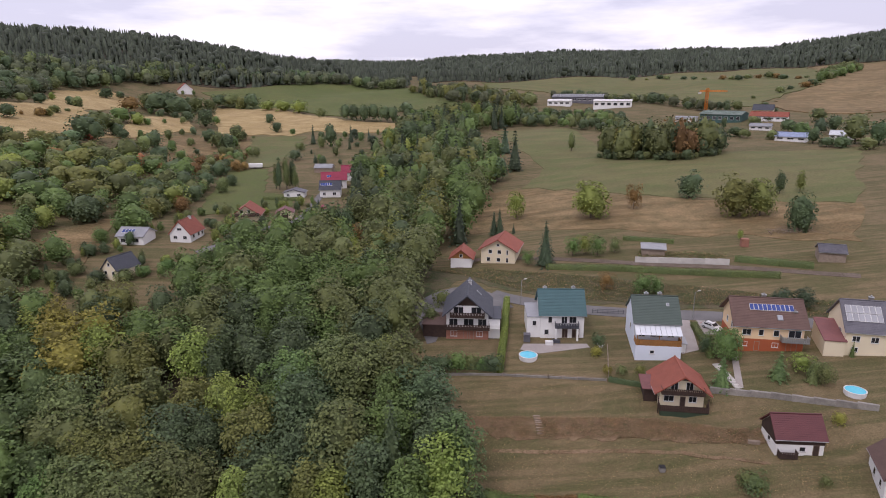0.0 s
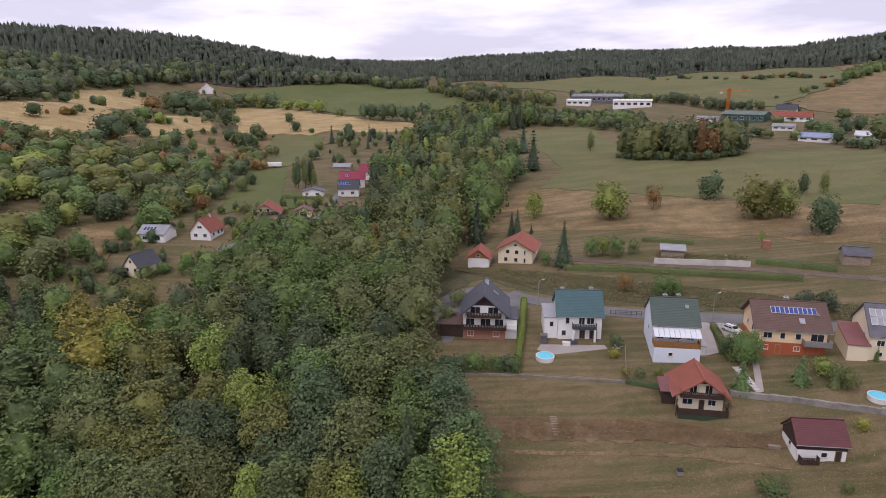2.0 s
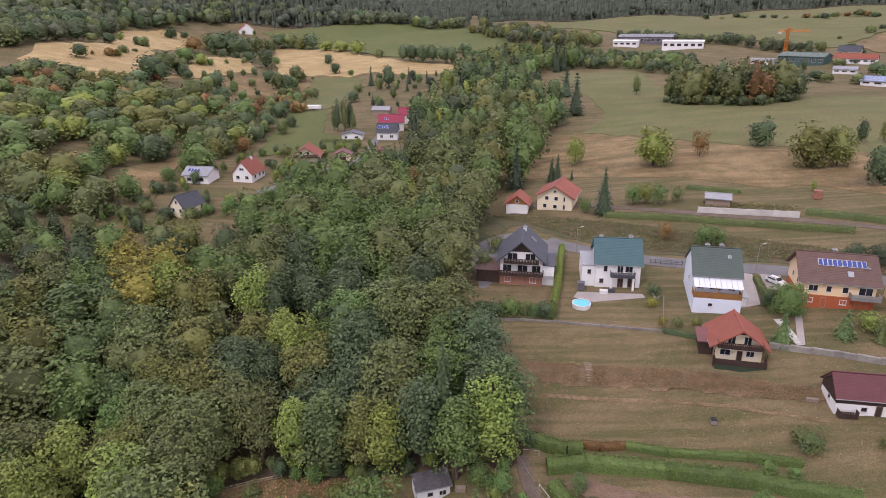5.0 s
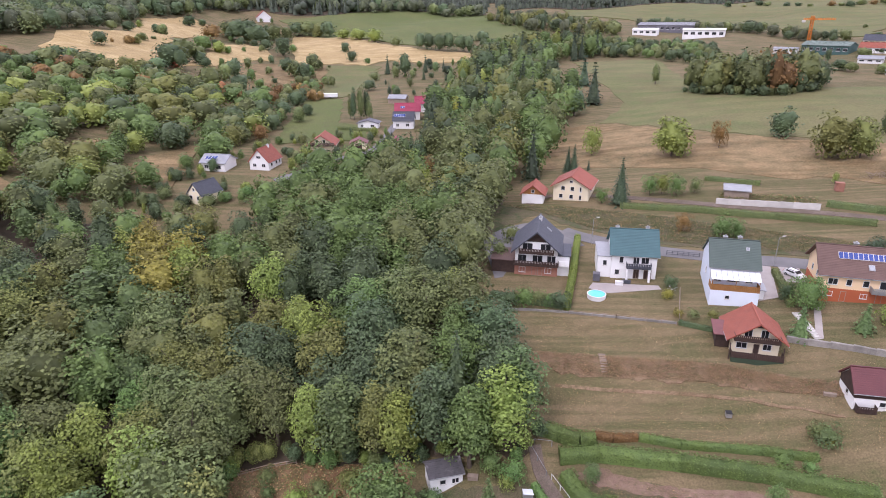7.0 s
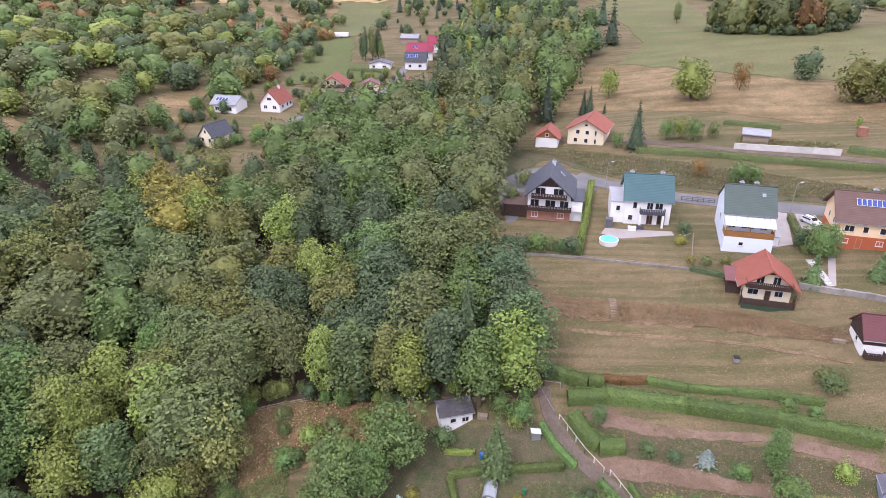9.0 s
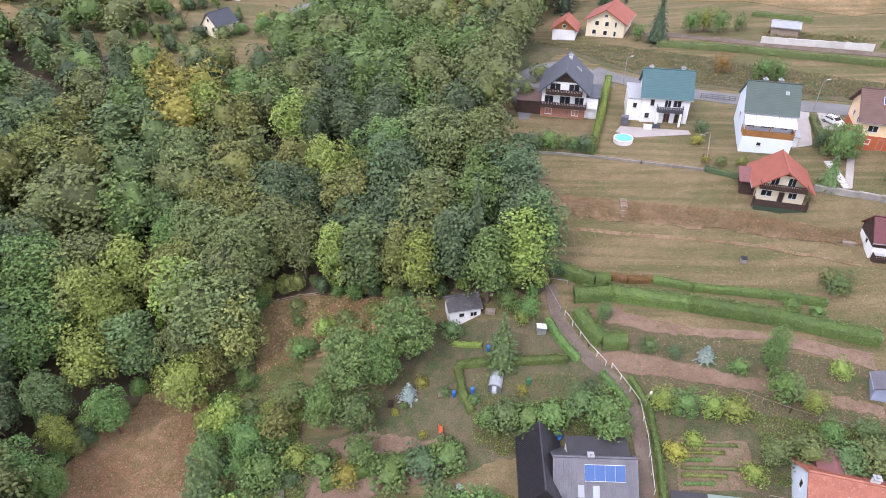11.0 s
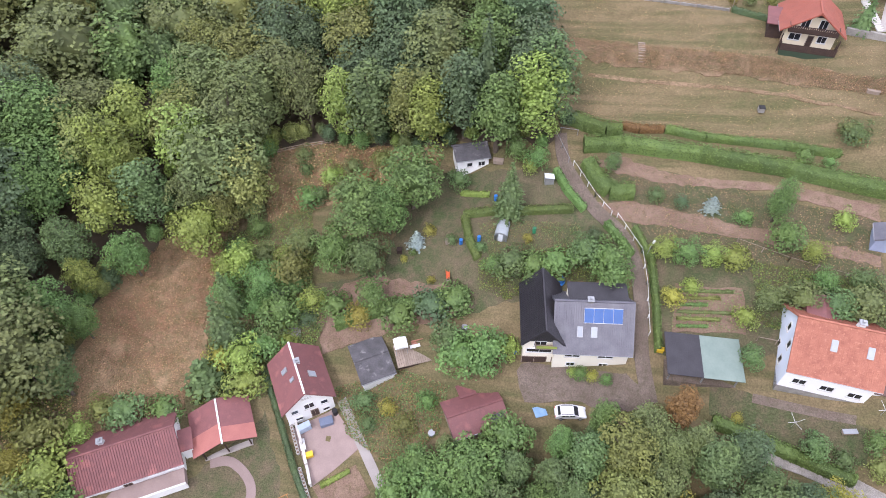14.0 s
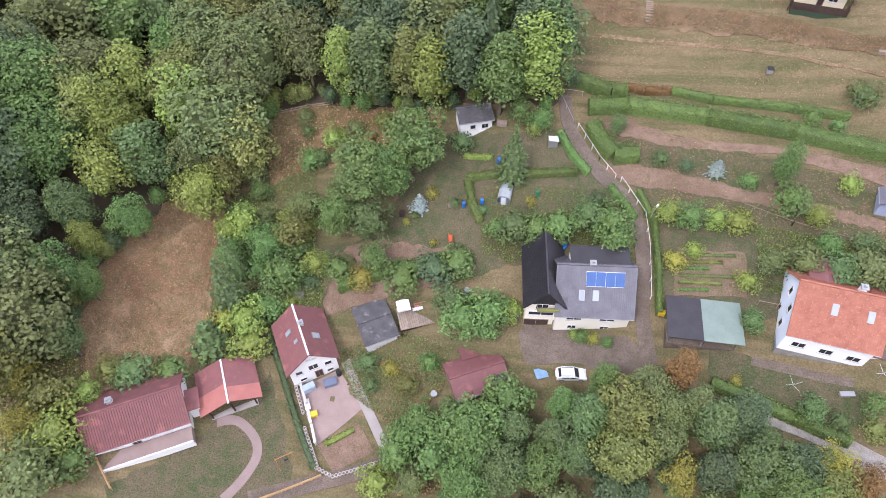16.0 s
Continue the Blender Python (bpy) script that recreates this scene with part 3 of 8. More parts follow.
strip("lane", [(33.5, 39.5), (40.7, 37.3), (47.5, 33.0), (53.5, 29.0)], 2.6, GRAVEL, 0.1, "pale gravel lane", "lane")
strip("curved_path", [(-39.6, 28.3), (-36.9, 29.1), (-33.8, 27.4), (-32.7, 24.9), (-33.7, 21.6), (-35.4, 18.6)], 1.3, PINKPAVE, 0.12, "curved path of reddish paving slabs", "path")
strip("lane", [(-32.1, 19.3), (-26.5, 21.9), (-17.6, 25.8), (-11.7, 29.2)], 2.2, DRIVE, 0.1, "earth lane below the gardens", "lane")
strip("mown_track", [(8.3, 94.9), (22.5, 93.1), (34.9, 90.9), (43.8, 88.4), (51.6, 86.2)], 0.5, TALL_DRY, 0.05, "faint worn track across the mown meadow", "track")
strip("field_track", [(4.1, 168.9), (14.1, 175.6), (51.3, 163.2), (76.5, 155.6), (101.1, 143.7)], 2.5, DRIVE, 0.1, "grassy track along the hedge", "track")

# ---------------------------------------------------------------- trees and bushes
ICO = bmesh.new()
bmesh.ops.create_icosphere(ICO, subdivisions=1, radius=1)
ICO_V = np.array([v.co[:] for v in ICO.verts])
ICO_F = np.array([[v.index for v in f.verts] for f in ICO.faces])
ICO.free()
BALL = bmesh.new()
bmesh.ops.create_icosphere(BALL, subdivisions=2, radius=1)
BALL_V = np.array([v.co[:] for v in BALL.verts])
BALL_F = np.array([[v.index for v in f.verts] for f in BALL.faces])
BALL.free()


def leaf_quads(pos, nrm, size, rng):
    """One small folded spray of leaves, two triangles, at each place, facing about along nrm."""
    k = len(pos)
    nrm = nrm / np.linalg.norm(nrm, axis=1, keepdims=True)
    u = np.cross(nrm, rng.normal(size=(k, 3)))
    u /= np.linalg.norm(u, axis=1, keepdims=True) + 1e-9
    v = np.cross(nrm, u)
    s = (size * rng.uniform(0.6, 1.35, k))[:, None]
    bend = nrm * s * 0.22
    a, b, c, d = pos - u * s * 0.62, pos + v * s * 0.42 + bend, pos + u * s * 0.62, pos - v * s * 0.42 + bend
    verts = np.stack([a, b, c, d], 1).reshape(-1, 3)
    base = np.arange(k)[:, None] * 4
    tris = np.concatenate([base + (0, 1, 2), base + (0, 2, 3)], 1).reshape(-1, 3)
    return verts, tris


def np_mesh(name, chunks, material):
    vs, fs, off = [], [], 0
    for v, f in chunks:
        vs.append(v)
        fs.append(f + off)
        off += len(v)
    v, f = np.concatenate(vs), np.concatenate(fs)
    me = bpy.data.meshes.new(name)
    me.vertices.add(len(v))
    me.vertices.foreach_set("co", v.ravel().astype(np.float32))
    me.loops.add(len(f) * 3)
    me.loops.foreach_set("vertex_index", f.ravel().astype(np.int32))
    me.polygons.add(len(f))
    me.polygons.foreach_set("loop_start", (np.arange(len(f)) * 3).astype(np.int32))
    me.polygons.foreach_set("loop_total", np.full(len(f), 3, np.int32))
    me.update(calc_edges=True)
    me.materials.append(material)
    return me


def tube(p, q, r0, r1, sides=6):
    p, q = np.array(p, float), np.array(q, float)
    d = q - p
    d /= np.linalg.norm(d) + 1e-9
    u = np.cross(d, (0.31, 0.77, 0.55))
    u /= np.linalg.norm(u)
    w = np.cross(d, u)
    an = np.linspace(0, 2 * np.pi, sides, endpoint=False)
    ring = np.cos(an)[:, None] * u + np.sin(an)[:, None] * w
    v = np.concatenate([p + ring * r0, q + ring * r1])
    f = []
    for i in range(sides):
        j = (i + 1) % sides
        f += [(i, j, sides + j), (i, sides + j, sides + i)]
    return v, np.array(f)


def broadleaf(seed, h=15.0, r=4.6, leaves=2400, size=0.5, pads=44, low=0.1, taper=0.0, core=0.74, shag=0.0):
    """Chunks of trunk with limbs, and of a crown of leafy pads round an uneven dome, for a tree h metres high with its foot at 0.
    taper draws the top in; shag lets the pads hang."""
    rng = np.random.default_rng(seed)
    wood = [tube((0, 0, -1.0), (0.1, 0.05, h * 0.45), h * 0.022, h * 0.013, 8), tube((0.1, 0.05, h * 0.45), (0.2, -0.1, h * 0.8), h * 0.013, h * 0.004)]
    crown = []
    zc, rz = h * (0.5 + low / 2), h * (0.5 - low / 2)
    bumps = rng.normal(size=(13, 3)) + (0, 0, 0.5)
    bumps /= np.linalg.norm(bumps, axis=1, keepdims=True)
    swell = rng.uniform(0.08, 0.5, 13)

    def dome(dv, k):
        """Points on the uneven crown surface in the directions dv, at the fraction k of its size."""
        near = np.exp(-(np.arccos(np.clip(dv @ bumps.T, -1, 1)) / 0.38) ** 2) * swell
        f = (0.68 + near.max(1)) * k
        squeeze = 1 - taper * np.clip(dv[:, 2] * 0.5 + 0.5, 0, 1) ** 1.5
        return np.stack([dv[:, 0] * r * f * squeeze, dv[:, 1] * r * f * squeeze, zc + dv[:, 2] * rz * np.minimum(f, 1.06)], 1)

    g = (np.arange(pads) + 0.5) / pads
    ct = 1 - 1.82 * g
    az = np.arange(pads) * 2.39996 + rng.uniform(-0.5, 0.5, pads)
    st = np.sqrt(np.maximum(0, 1 - ct * ct))
    dirs = np.stack([st * np.cos(az), st * np.sin(az), ct], 1)
    at = dome(dirs, rng.uniform(0.76, 1.05, pads))
    per = leaves // pads
    pr = 2.05 * math.sqrt(r * (r + rz) / 2) / math.sqrt(pads)
    for i in range(pads):
        if i % 4 == 0:
            wood.append(tube((0, 0, h * rng.uniform(0.25, 0.5)), at[i] * (0.9, 0.9, 0.97), h * 0.008, h * 0.002, 5))
        up = dirs[i] * 0.65 + rng.normal(size=3) * 0.16 + (0, 0, 0.75)
        up /= np.linalg.norm(up)
        u = np.cross(up, (0.31, 0.77, 0.55))
        u /= np.linalg.norm(u)
        w = np.cross(up, u)
        rho, th = np.sqrt(rng.uniform(0, 1, per)) * rng.uniform(0.85, 1.15), rng.uniform(0, 2 * np.pi, per)
        fan = u * np.cos(th)[:, None] + w * np.sin(th)[:, None]
        q = pr * rng.uniform(0.8, 1.25)
        pos = at[i] + fan * (rho * q)[:, None] + up * ((0.2 - 0.6 * rho ** 2) * q + rng.uniform(-0.32, 0.18, per) * q)[:, None] - np.array((0, 0, 1)) * (shag * rho ** 2 * q)[:, None]
        crown.append(leaf_quads(pos, up + fan * rho[:, None] * 0.55 + rng.normal(size=(per, 3)) * 0.36, size, rng))
    crown.append((dome(BALL_V, core * rng.uniform(0.8, 1.12, len(BALL_V))) + rng.uniform(-0.05, 0.05, BALL_V.shape) * r, BALL_F))
    return wood, crown


def conifer(seed, h=16.0, r=3.2, tiers=24, size=0.5, arms=13, low=0.06):
    """A spruce: whorls of drooping boughs with hanging sprays."""
    rng = np.random.default_rng(seed)
    wood = [tube((0, 0, -1.0), (0, 0, h * 0.97), h * 0.016, h * 0.002, 7)]
    crown = []
    pos, nrm = [], []
    for t in range(tiers):
        g = t / (tiers - 1)
        z = h * (low + (0.985 - low) * g)
        rad = r * (1 - g) ** 0.86 * rng.uniform(0.85, 1.1) + 0.12
        k = max(4, int(arms * (1 - g * 0.6)))
        for a in range(k):
            az = 2 * np.pi * (a + rng.uniform(-0.3, 0.3)) / k + t * 0.7
            length = rad * rng.uniform(0.75, 1.12)
            m = max(2, int(length / (size * 0.62)))
            for s in range(m):
                f = (s + 0.7) / m
                rr = length * f
                pos.append((rr * math.cos(az) + rng.uniform(-1, 1) * size * 0.3, rr * math.sin(az) + rng.uniform(-1, 1) * size * 0.3, z - rr * 0.32 + rng.uniform(-0.1, 0.1)))
                nrm.append((math.cos(az) * 0.6 + rng.normal() * 0.35, math.sin(az) * 0.6 + rng.normal() * 0.35, 0.8))
    crown.append(leaf_quads(np.array(pos), np.array(nrm), size, rng))
    an = np.linspace(0, 2 * np.pi, 8, endpoint=False)
    v = np.concatenate([np.stack([np.cos(an) * r * 0.62, np.sin(an) * r * 0.62, np.full(8, h * low)], 1), [(0, 0, h * 0.93)]])
    crown.append((v, np.array([(i, (i + 1) % 8, 8) for i in range(8)])))
    return wood, crown


SHAPES = {
    "oak": [broadleaf(s, 16, 5.6, 4000, 0.37, 74, 0.06, 0.0, 0.6) for s in (1, 2, 3, 4, 5)],
    "ash": [broadleaf(s, 17, 4.1, 3200, 0.34, 62, 0.05, 0.45, 0.6, 0.25) for s in (6, 7, 8)],
    "open": [broadleaf(s, 15, 5.6, 2800, 0.43, 46, 0.06, 0.1, 0.5) for s in (9, 10)],
    "round": [broadleaf(s, 11, 5.6, 2700, 0.38, 54, -0.02, 0.0, 0.6) for s in (11, 12, 13)],
    "bush": [broadleaf(s, 3.2, 1.9, 620, 0.22, 20, -0.04, 0.0, 0.6) for s in (14, 15, 24)],
    "spruce": [conifer(s, 17, 3.3) for s in (16, 17, 18)],
    "shrub_tree": [broadleaf(s, 6.0, 2.7, 1200, 0.27, 28, 0.0, 0.0, 0.58) for s in (19, 20, 21)],
    "young_fir": [conifer(s, 5.0, 1.5, 15, 0.30, 10, 0.02) for s in (22, 23)],
}
MIDDLE = {
    "oak": [broadleaf(s, 16, 5.6, 1500, 0.56, 50, 0.02, 0.0, 0.74) for s in (61, 62, 63)],
    "ash": [broadleaf(s, 17, 4.1, 1200, 0.5, 44, -0.02, 0.4, 0.76, 0.25) for s in (64, 65)],
    "open": [broadleaf(s, 15, 5.6, 1200, 0.58, 40, 0.06, 0.1, 0.62) for s in (66, 67)],
    "round": [broadleaf(s, 11, 5.0, 1300, 0.54, 42, -0.1, 0.0, 0.8) for s in (68, 69)],
}
LOW = {
    "oak": [broadleaf(s, 16, 5.4, 760, 0.74, 36, 0.0, 0.0, 0.82) for s in (31, 32, 33)],
    "ash": [broadleaf(s, 17, 4.1, 640, 0.68, 32, -0.06, 0.4, 0.84, 0.2) for s in (34, 35)],
    "round": [broadleaf(s, 11, 5.0, 620, 0.72, 30, -0.1, 0.0, 0.84) for s in (36, 37, 38)],
    "spruce": [conifer(s, 17, 3.3, 14, 0.85, 9) for s in (39, 40)],
}
LOW_H = {"oak": 16, "ash": 17, "round": 11, "spruce": 17}
FAR = {
    "oak": [broadleaf(s, 16, 5.4, 290, 1.05, 23, -0.04, 0.0, 0.88) for s in (41, 42, 43)],
    "ash": [broadleaf(s, 17, 4.1, 250, 0.95, 20, -0.06, 0.4, 0.88) for s in (44, 45)],
    "round": [broadleaf(s, 11, 5.0, 260, 1.0, 21, -0.1, 0.0, 0.9) for s in (46, 47, 48)],
    "spruce": [conifer(s, 17, 3.3, 10, 1.25, 7) for s in (49, 50)],
}
MESHES = {}


def kit_for(shape, x, y):
    """Trees further off are built of fewer, larger sprays."""
    d = math.hypot(x, y)
    for far, kit in ((330, FAR), (235, LOW), (140, MIDDLE)):
        if d > far and shape in kit:
            return far, kit[shape]
    return 0, SHAPES[shape]


def tree_meshes(shape, i, material, far, kit):
    key = (shape, i, material.name, far)
    if key not in MESHES:
        wood, crown = kit[i]
        wkey = (shape, i, far)
        if wkey not in MESHES:
            MESHES[wkey] = np_mesh("trunk", wood, BARK)
        MESHES[key] = (MESHES[wkey], np_mesh("crown", crown, material))
    return MESHES[key]


WORDS = {"oak_foliage": "dull green", "mid_green_foliage": "green", "light_green_foliage": "light green", "dark_green_foliage": "dark green",
         "bluish_green_foliage": "bluish green", "olive_foliage": "olive green", "yellowing_foliage": "yellowing", "rusty_foliage": "rusty brown", "pale_yellow_green_foliage": "pale yellowish green",
         "red_autumn_foliage": "autumn red", "spruce_needles": "dark green", "blue_fir_needles": "silvery blue"}
TREE_RNG = random.Random(77)


def tree(shape, x, y, material, height_m=None, width=1.0, label="", group="", lift=0.0, name=""):
    """One tree or bush as a thing with its trunk and crown, on the slope."""
    far, kit = kit_for(shape, x, y)
    i = TREE_RNG.randrange(len(kit))
    native = {"oak": 16, "ash": 17, "open": 15, "round": 11, "bush": 3.2, "spruce": 17, "shrub_tree": 6, "young_fir": 5}[shape]
    s = (height_m or native) / native
    conic = shape in ("spruce", "young_fir")
    kind = name or ("bush" if shape == "bush" else "conifer" if conic else "broadleaf_tree")
    wood, crown = tree_meshes(shape, i, material, far, kit)
    top = new(kind)
    top.empty_display_size = 0.5
    zs = sheet_z([x], [y])[0] + lift
    top.matrix_basis = Matrix.LocRotScale((x, y, zs - 0.1), Euler((0, 0, TREE_RNG.uniform(0, 6.28))), (s * width, s * width, s))
    t_, c_ = new("trunk", wood), new("crown", crown)
    t_.parent = c_.parent = top
    word = WORDS.get(material.name, "green")
    text = label or {"bush": f"{word} leafy bush standing in the grass", "young_fir": f"{word} young conifer in a garden",
                     "spruce": f"tall {word} spruce at the wood's edge"}.get(shape, f"{word} broadleaf tree with a lobed crown")
    return tagged(top, text, "bush" if shape == "bush" else "tree", group)


def inside(x, y, poly):
    hit, k = False, len(poly)
    for i in range(k):
        (x0, y0), (x1, y1) = poly[i], poly[i - 1]
        if (y0 > y) != (y1 > y) and x < (x1 - x0) * (y - y0) / (y1 - y0) + x0:
            hit = not hit
    return hit


def scatter(poly, gap, seed, keep=1.0):
    """Uneven spots inside the outline, about gap metres apart."""
    rng = random.Random(seed)
    xs, ys = [p[0] for p in poly], [p[1] for p in poly]
    out = []
    y, row = min(ys), 0
    while y < max(ys):
        x = min(xs) + (row % 2) * gap / 2
        while x < max(xs):
            px, py = x + rng.uniform(-0.32, 0.32) * gap, y + rng.uniform(-0.32, 0.32) * gap
            if inside(px, py, poly) and rng.random() < keep:
                out.append((px, py))
            x += gap
        y += gap * 0.87
        row += 1
    return out


def wood_stuff(name, spots, material, label, kinds, lo, hi, seed, group=""):
    """A distant wood as one mesh of many small trees: p for pointed spruces, r for round crowns."""
    rng = np.random.default_rng(seed)
    chunks = []
    zs = sheet_z([p[0] for p in spots], [p[1] for p in spots])
    for (x, y), z in zip(spots, zs):
        h = rng.uniform(lo, hi)
        if kinds[rng.integers(len(kinds))] == "p":
            sides = 6
            an = np.linspace(0, 2 * np.pi, sides, endpoint=False) + rng.uniform(0, 6)
            for b, t, w in ((0.04, 0.72, 0.22), (0.42, 1.0, 0.13)):
                rad = h * w * rng.uniform(0.75, 1.2, sides)
                v = np.concatenate([np.stack([x + np.cos(an) * rad, y + np.sin(an) * rad, z + h * b + rng.uniform(-0.05, 0.05, sides) * h], 1), [(x, y, z + h * t)]])
                chunks.append((v, np.array([(i, (i + 1) % sides, sides) for i in range(sides)])))
        else:
            for q in range(3):
                rad = h * rng.uniform(0.24, 0.36)
                c = np.array((x + rng.uniform(-0.22, 0.22) * h, y + rng.uniform(-0.22, 0.22) * h, z + h * (0.38 + 0.17 * q)))
                jit = 1 + rng.uniform(-0.3, 0.25, len(ICO_V))
                chunks.append((ICO_V * jit[:, None] * (rad, rad, rad * 1.05) + c, ICO_F))
    return tagged(new(name, np_mesh(name, chunks, material)), label, "woodland", group, kind="stuff")



def wood_joined(name, rows, label, seed):
    """A wood that nobody could count: real trees of leaf sprays, joined into one mesh. rows: (shape, x, y, material, height, width)."""
    rng = np.random.default_rng(seed)
    by = {}
    for r in rows:
        by.setdefault(r[3].name, []).append(r)
    chunks, idx, mats = [], [], []
    for q, (mn, rs) in enumerate(by.items()):
        mats.append(rs[0][3])
        for shape, x, y, m, h, w in rs:
            d = math.hypot(x, y)
            kit = FAR if d > 250 else LOW if d > 165 or shape not in MIDDLE else MIDDLE
            wood, crown = kit[shape][rng.integers(len(kit[shape]))]
            s = h / LOW_H[shape]
            a = rng.uniform(0, 6.28)
            rot = np.array(((math.cos(a), -math.sin(a), 0), (math.sin(a), math.cos(a), 0), (0, 0, 1))) * (s * w, s * w, s)
            z = sheet_z([x], [y])[0]
            for v, f in crown:
                chunks.append((v @ rot.T + (x, y, z), f))
                idx.append(np.full(len(f), q, np.int32))
    me = np_mesh(name, chunks, mats[0])
    for m in mats[1:]:
        me.materials.append(m)
    me.polygons.foreach_set("material_index", np.concatenate(idx))
    return tagged(new(name, me), label, "woodland", kind="stuff")

# ---------------------------------------------------------------- builders for houses and things
def box_bm(*boxes, bevel=0.0):
    """Boxes given as (x0, y0, z0, x1, y1, z1), in one bmesh."""
    bm = bmesh.new()
    for x0, y0, z0, x1, y1, z1 in boxes:
        r = bmesh.ops.create_cube(bm, size=1, matrix=Matrix.LocRotScale(((x0 + x1) / 2, (y0 + y1) / 2, (z0 + z1) / 2), None, (abs(x1 - x0), abs(y1 - y0), abs(z1 - z0))))
        if bevel:
            es = {e for v in r["verts"] for e in v.link_edges}
            bmesh.ops.bevel(bm, geom=list(es), offset=bevel, segments=1, affect="EDGES")
    return bm


def prism_bm(profile, y0, y1, swap=False):
    """A profile of (x, z) drawn out along y; swap draws a profile of (y, z) out along x."""
    bm = bmesh.new()
    mk = (lambda a, z, t: (t, a, z)) if swap else (lambda a, z, t: (a, t, z))
    lo = [bm.verts.new(mk(a, z, y0)) for a, z in profile]
    hi = [bm.verts.new(mk(a, z, y1)) for a, z in profile]
    bm.faces.new(lo)
    bm.faces.new(hi[::-1])
    for i in range(len(lo)):
        j = (i + 1) % len(lo)
        bm.faces.new((lo[j], lo[i], hi[i], hi[j]))
    return bm


def round_bm(r0, r1, z0, z1, sides=16, x=0, y=0, caps=True):
    bm = bmesh.new()
    bmesh.ops.create_cone(bm, cap_ends=caps, segments=sides, radius1=r0, radius2=r1, depth=z1 - z0, matrix=Matrix.Translation((x, y, (z0 + z1) / 2)))
    return bm


def merged(*bms):
    out = bmesh.new()
    for b in bms:
        me = bpy.data.meshes.new("tmp")
        b.to_mesh(me)
        b.free()
        out.from_mesh(me)
        bpy.data.meshes.remove(me)
    return out


def thing(name, x, y, yaw, label, category, group="", z=None, lift=0.0):
    top = new(name)
    top.empty_display_size = 0.5
    top.matrix_basis = pose(x, y, (sheet_z([x], [y])[0] if z is None else z) + lift, 0, 0, yaw)
    return tagged(top, label, category, group)


def local(ob, m):
    ob.matrix_basis = m
    return ob


def window(parent, m, w, h, frame_mat=None, pane_mat=None, sill=True, name="window"):
    """A window in its frame; m takes x along the wall, y up and z out of it."""
    t = 0.09
    fr = part(name, box_bm((-w / 2, -h / 2, 0.002, -w / 2 + t, h / 2, 0.07), (w / 2 - t, -h / 2, 0.002, w / 2, h / 2, 0.07),
                           (-w / 2 + t, h / 2 - t, 0.002, w / 2 - t, h / 2, 0.07), (-w / 2 + t, -h / 2, 0.002, w / 2 - t, -h / 2 + t, 0.07),
                           *([(-0.03, -h / 2 + t, 0.002, 0.03, h / 2 - t, 0.06)] if w > 1.1 else [])), frame_mat or FRAMEW, parent)
    fr.matrix_basis = m
    part("pane", box_bm((-w / 2 + t, -h / 2 + t, 0.003, w / 2 - t, h / 2 - t, 0.03)), pane_mat or GLASS, fr)
    if sill:
        part("sill", box_bm((-w / 2 - 0.06, -h / 2 - 0.07, 0.0, w / 2 + 0.06, -h / 2 - 0.005, 0.14)), CONCRETE, fr)
    return fr


def side_frame(side, w, d, u, z):
    """Front: u from its middle; left and right: u from the front, backwards."""
    if side == "f":
        return Matrix.Translation((u, 0, z)) @ pose(0, 0, 0, 90, 0, 0)
    if side == "l":
        return Matrix.Translation((-w / 2, u, z)) @ pose(0, 0, 0, 90, 0, -90)
    return Matrix.Translation((w / 2, u, z)) @ pose(0, 0, 0, 90, 0, 90)


def balcony(parent, u, z, w, depth, material=None, rail_h=1.0, y=0.0, closed=True):
    b = part("balcony", box_bm((u - w / 2, y - depth, z - 0.18, u + w / 2, y - 0.003, z)), material or DARKWOOD, parent)
    bars = [(u - w / 2, y - depth, z + rail_h - 0.1, u + w / 2, y - depth + 0.08, z + rail_h)]
    k = max(4, int(w / 0.32))
    for i in range(k):
        x = u - w / 2 + (i + 0.12) * w / k
        bars.append((x, y - depth + 0.01, z + 0.05, x + w / k * 0.78, y - depth + 0.05, z + rail_h - 0.1))
    for s in (-1, 1):
        xx = u + s * (w / 2 - 0.04)
        bars.append((xx - 0.04, y - depth + 0.08, z + rail_h - 0.1, xx + 0.04, y - 0.003, z + rail_h))
        bars.append((xx - 0.03, y - depth + 0.1, z + 0.05, xx + 0.03, y - 0.05, z + rail_h - 0.12))
    part("railing", box_bm(*bars), material or DARKWOOD, b)
    return b


class Roof:
    """Two pitched slopes over a body w wide and d deep; ridge along x or y, at the fraction mid of the span."""

    def __init__(self, w, d, eave, rise, ridge, over, verge, mid=0.5):
        self.w, self.d, self.eave, self.rise, self.ridge, self.over, self.verge, self.mid = w, d, eave, rise, ridge, over, verge, mid

    def slope(self, side):
        """The frame of a slope: x along the eave from its middle, y up the slope from the eave line over the wall, z out; and its length."""
        if self.ridge == "x":
            run = self.d * (self.mid if side == "f" else 1 - self.mid)
            ang, turn, org = math.degrees(math.atan2(self.rise, run)), (0 if side == "f" else 180), (0, 0 if side == "f" else self.d, self.eave)
        else:
            run = self.w * (self.mid if side == "l" else 1 - self.mid)
            ang, turn, org = math.degrees(math.atan2(self.rise, run)), (-90 if side == "l" else 90), (-self.w / 2 if side == "l" else self.w / 2, self.d / 2, self.eave)
        return Matrix.Translation(org) @ pose(0, 0, 0, 0, 0, turn) @ pose(0, 0, 0, ang, 0, 0), math.hypot(run, self.rise)


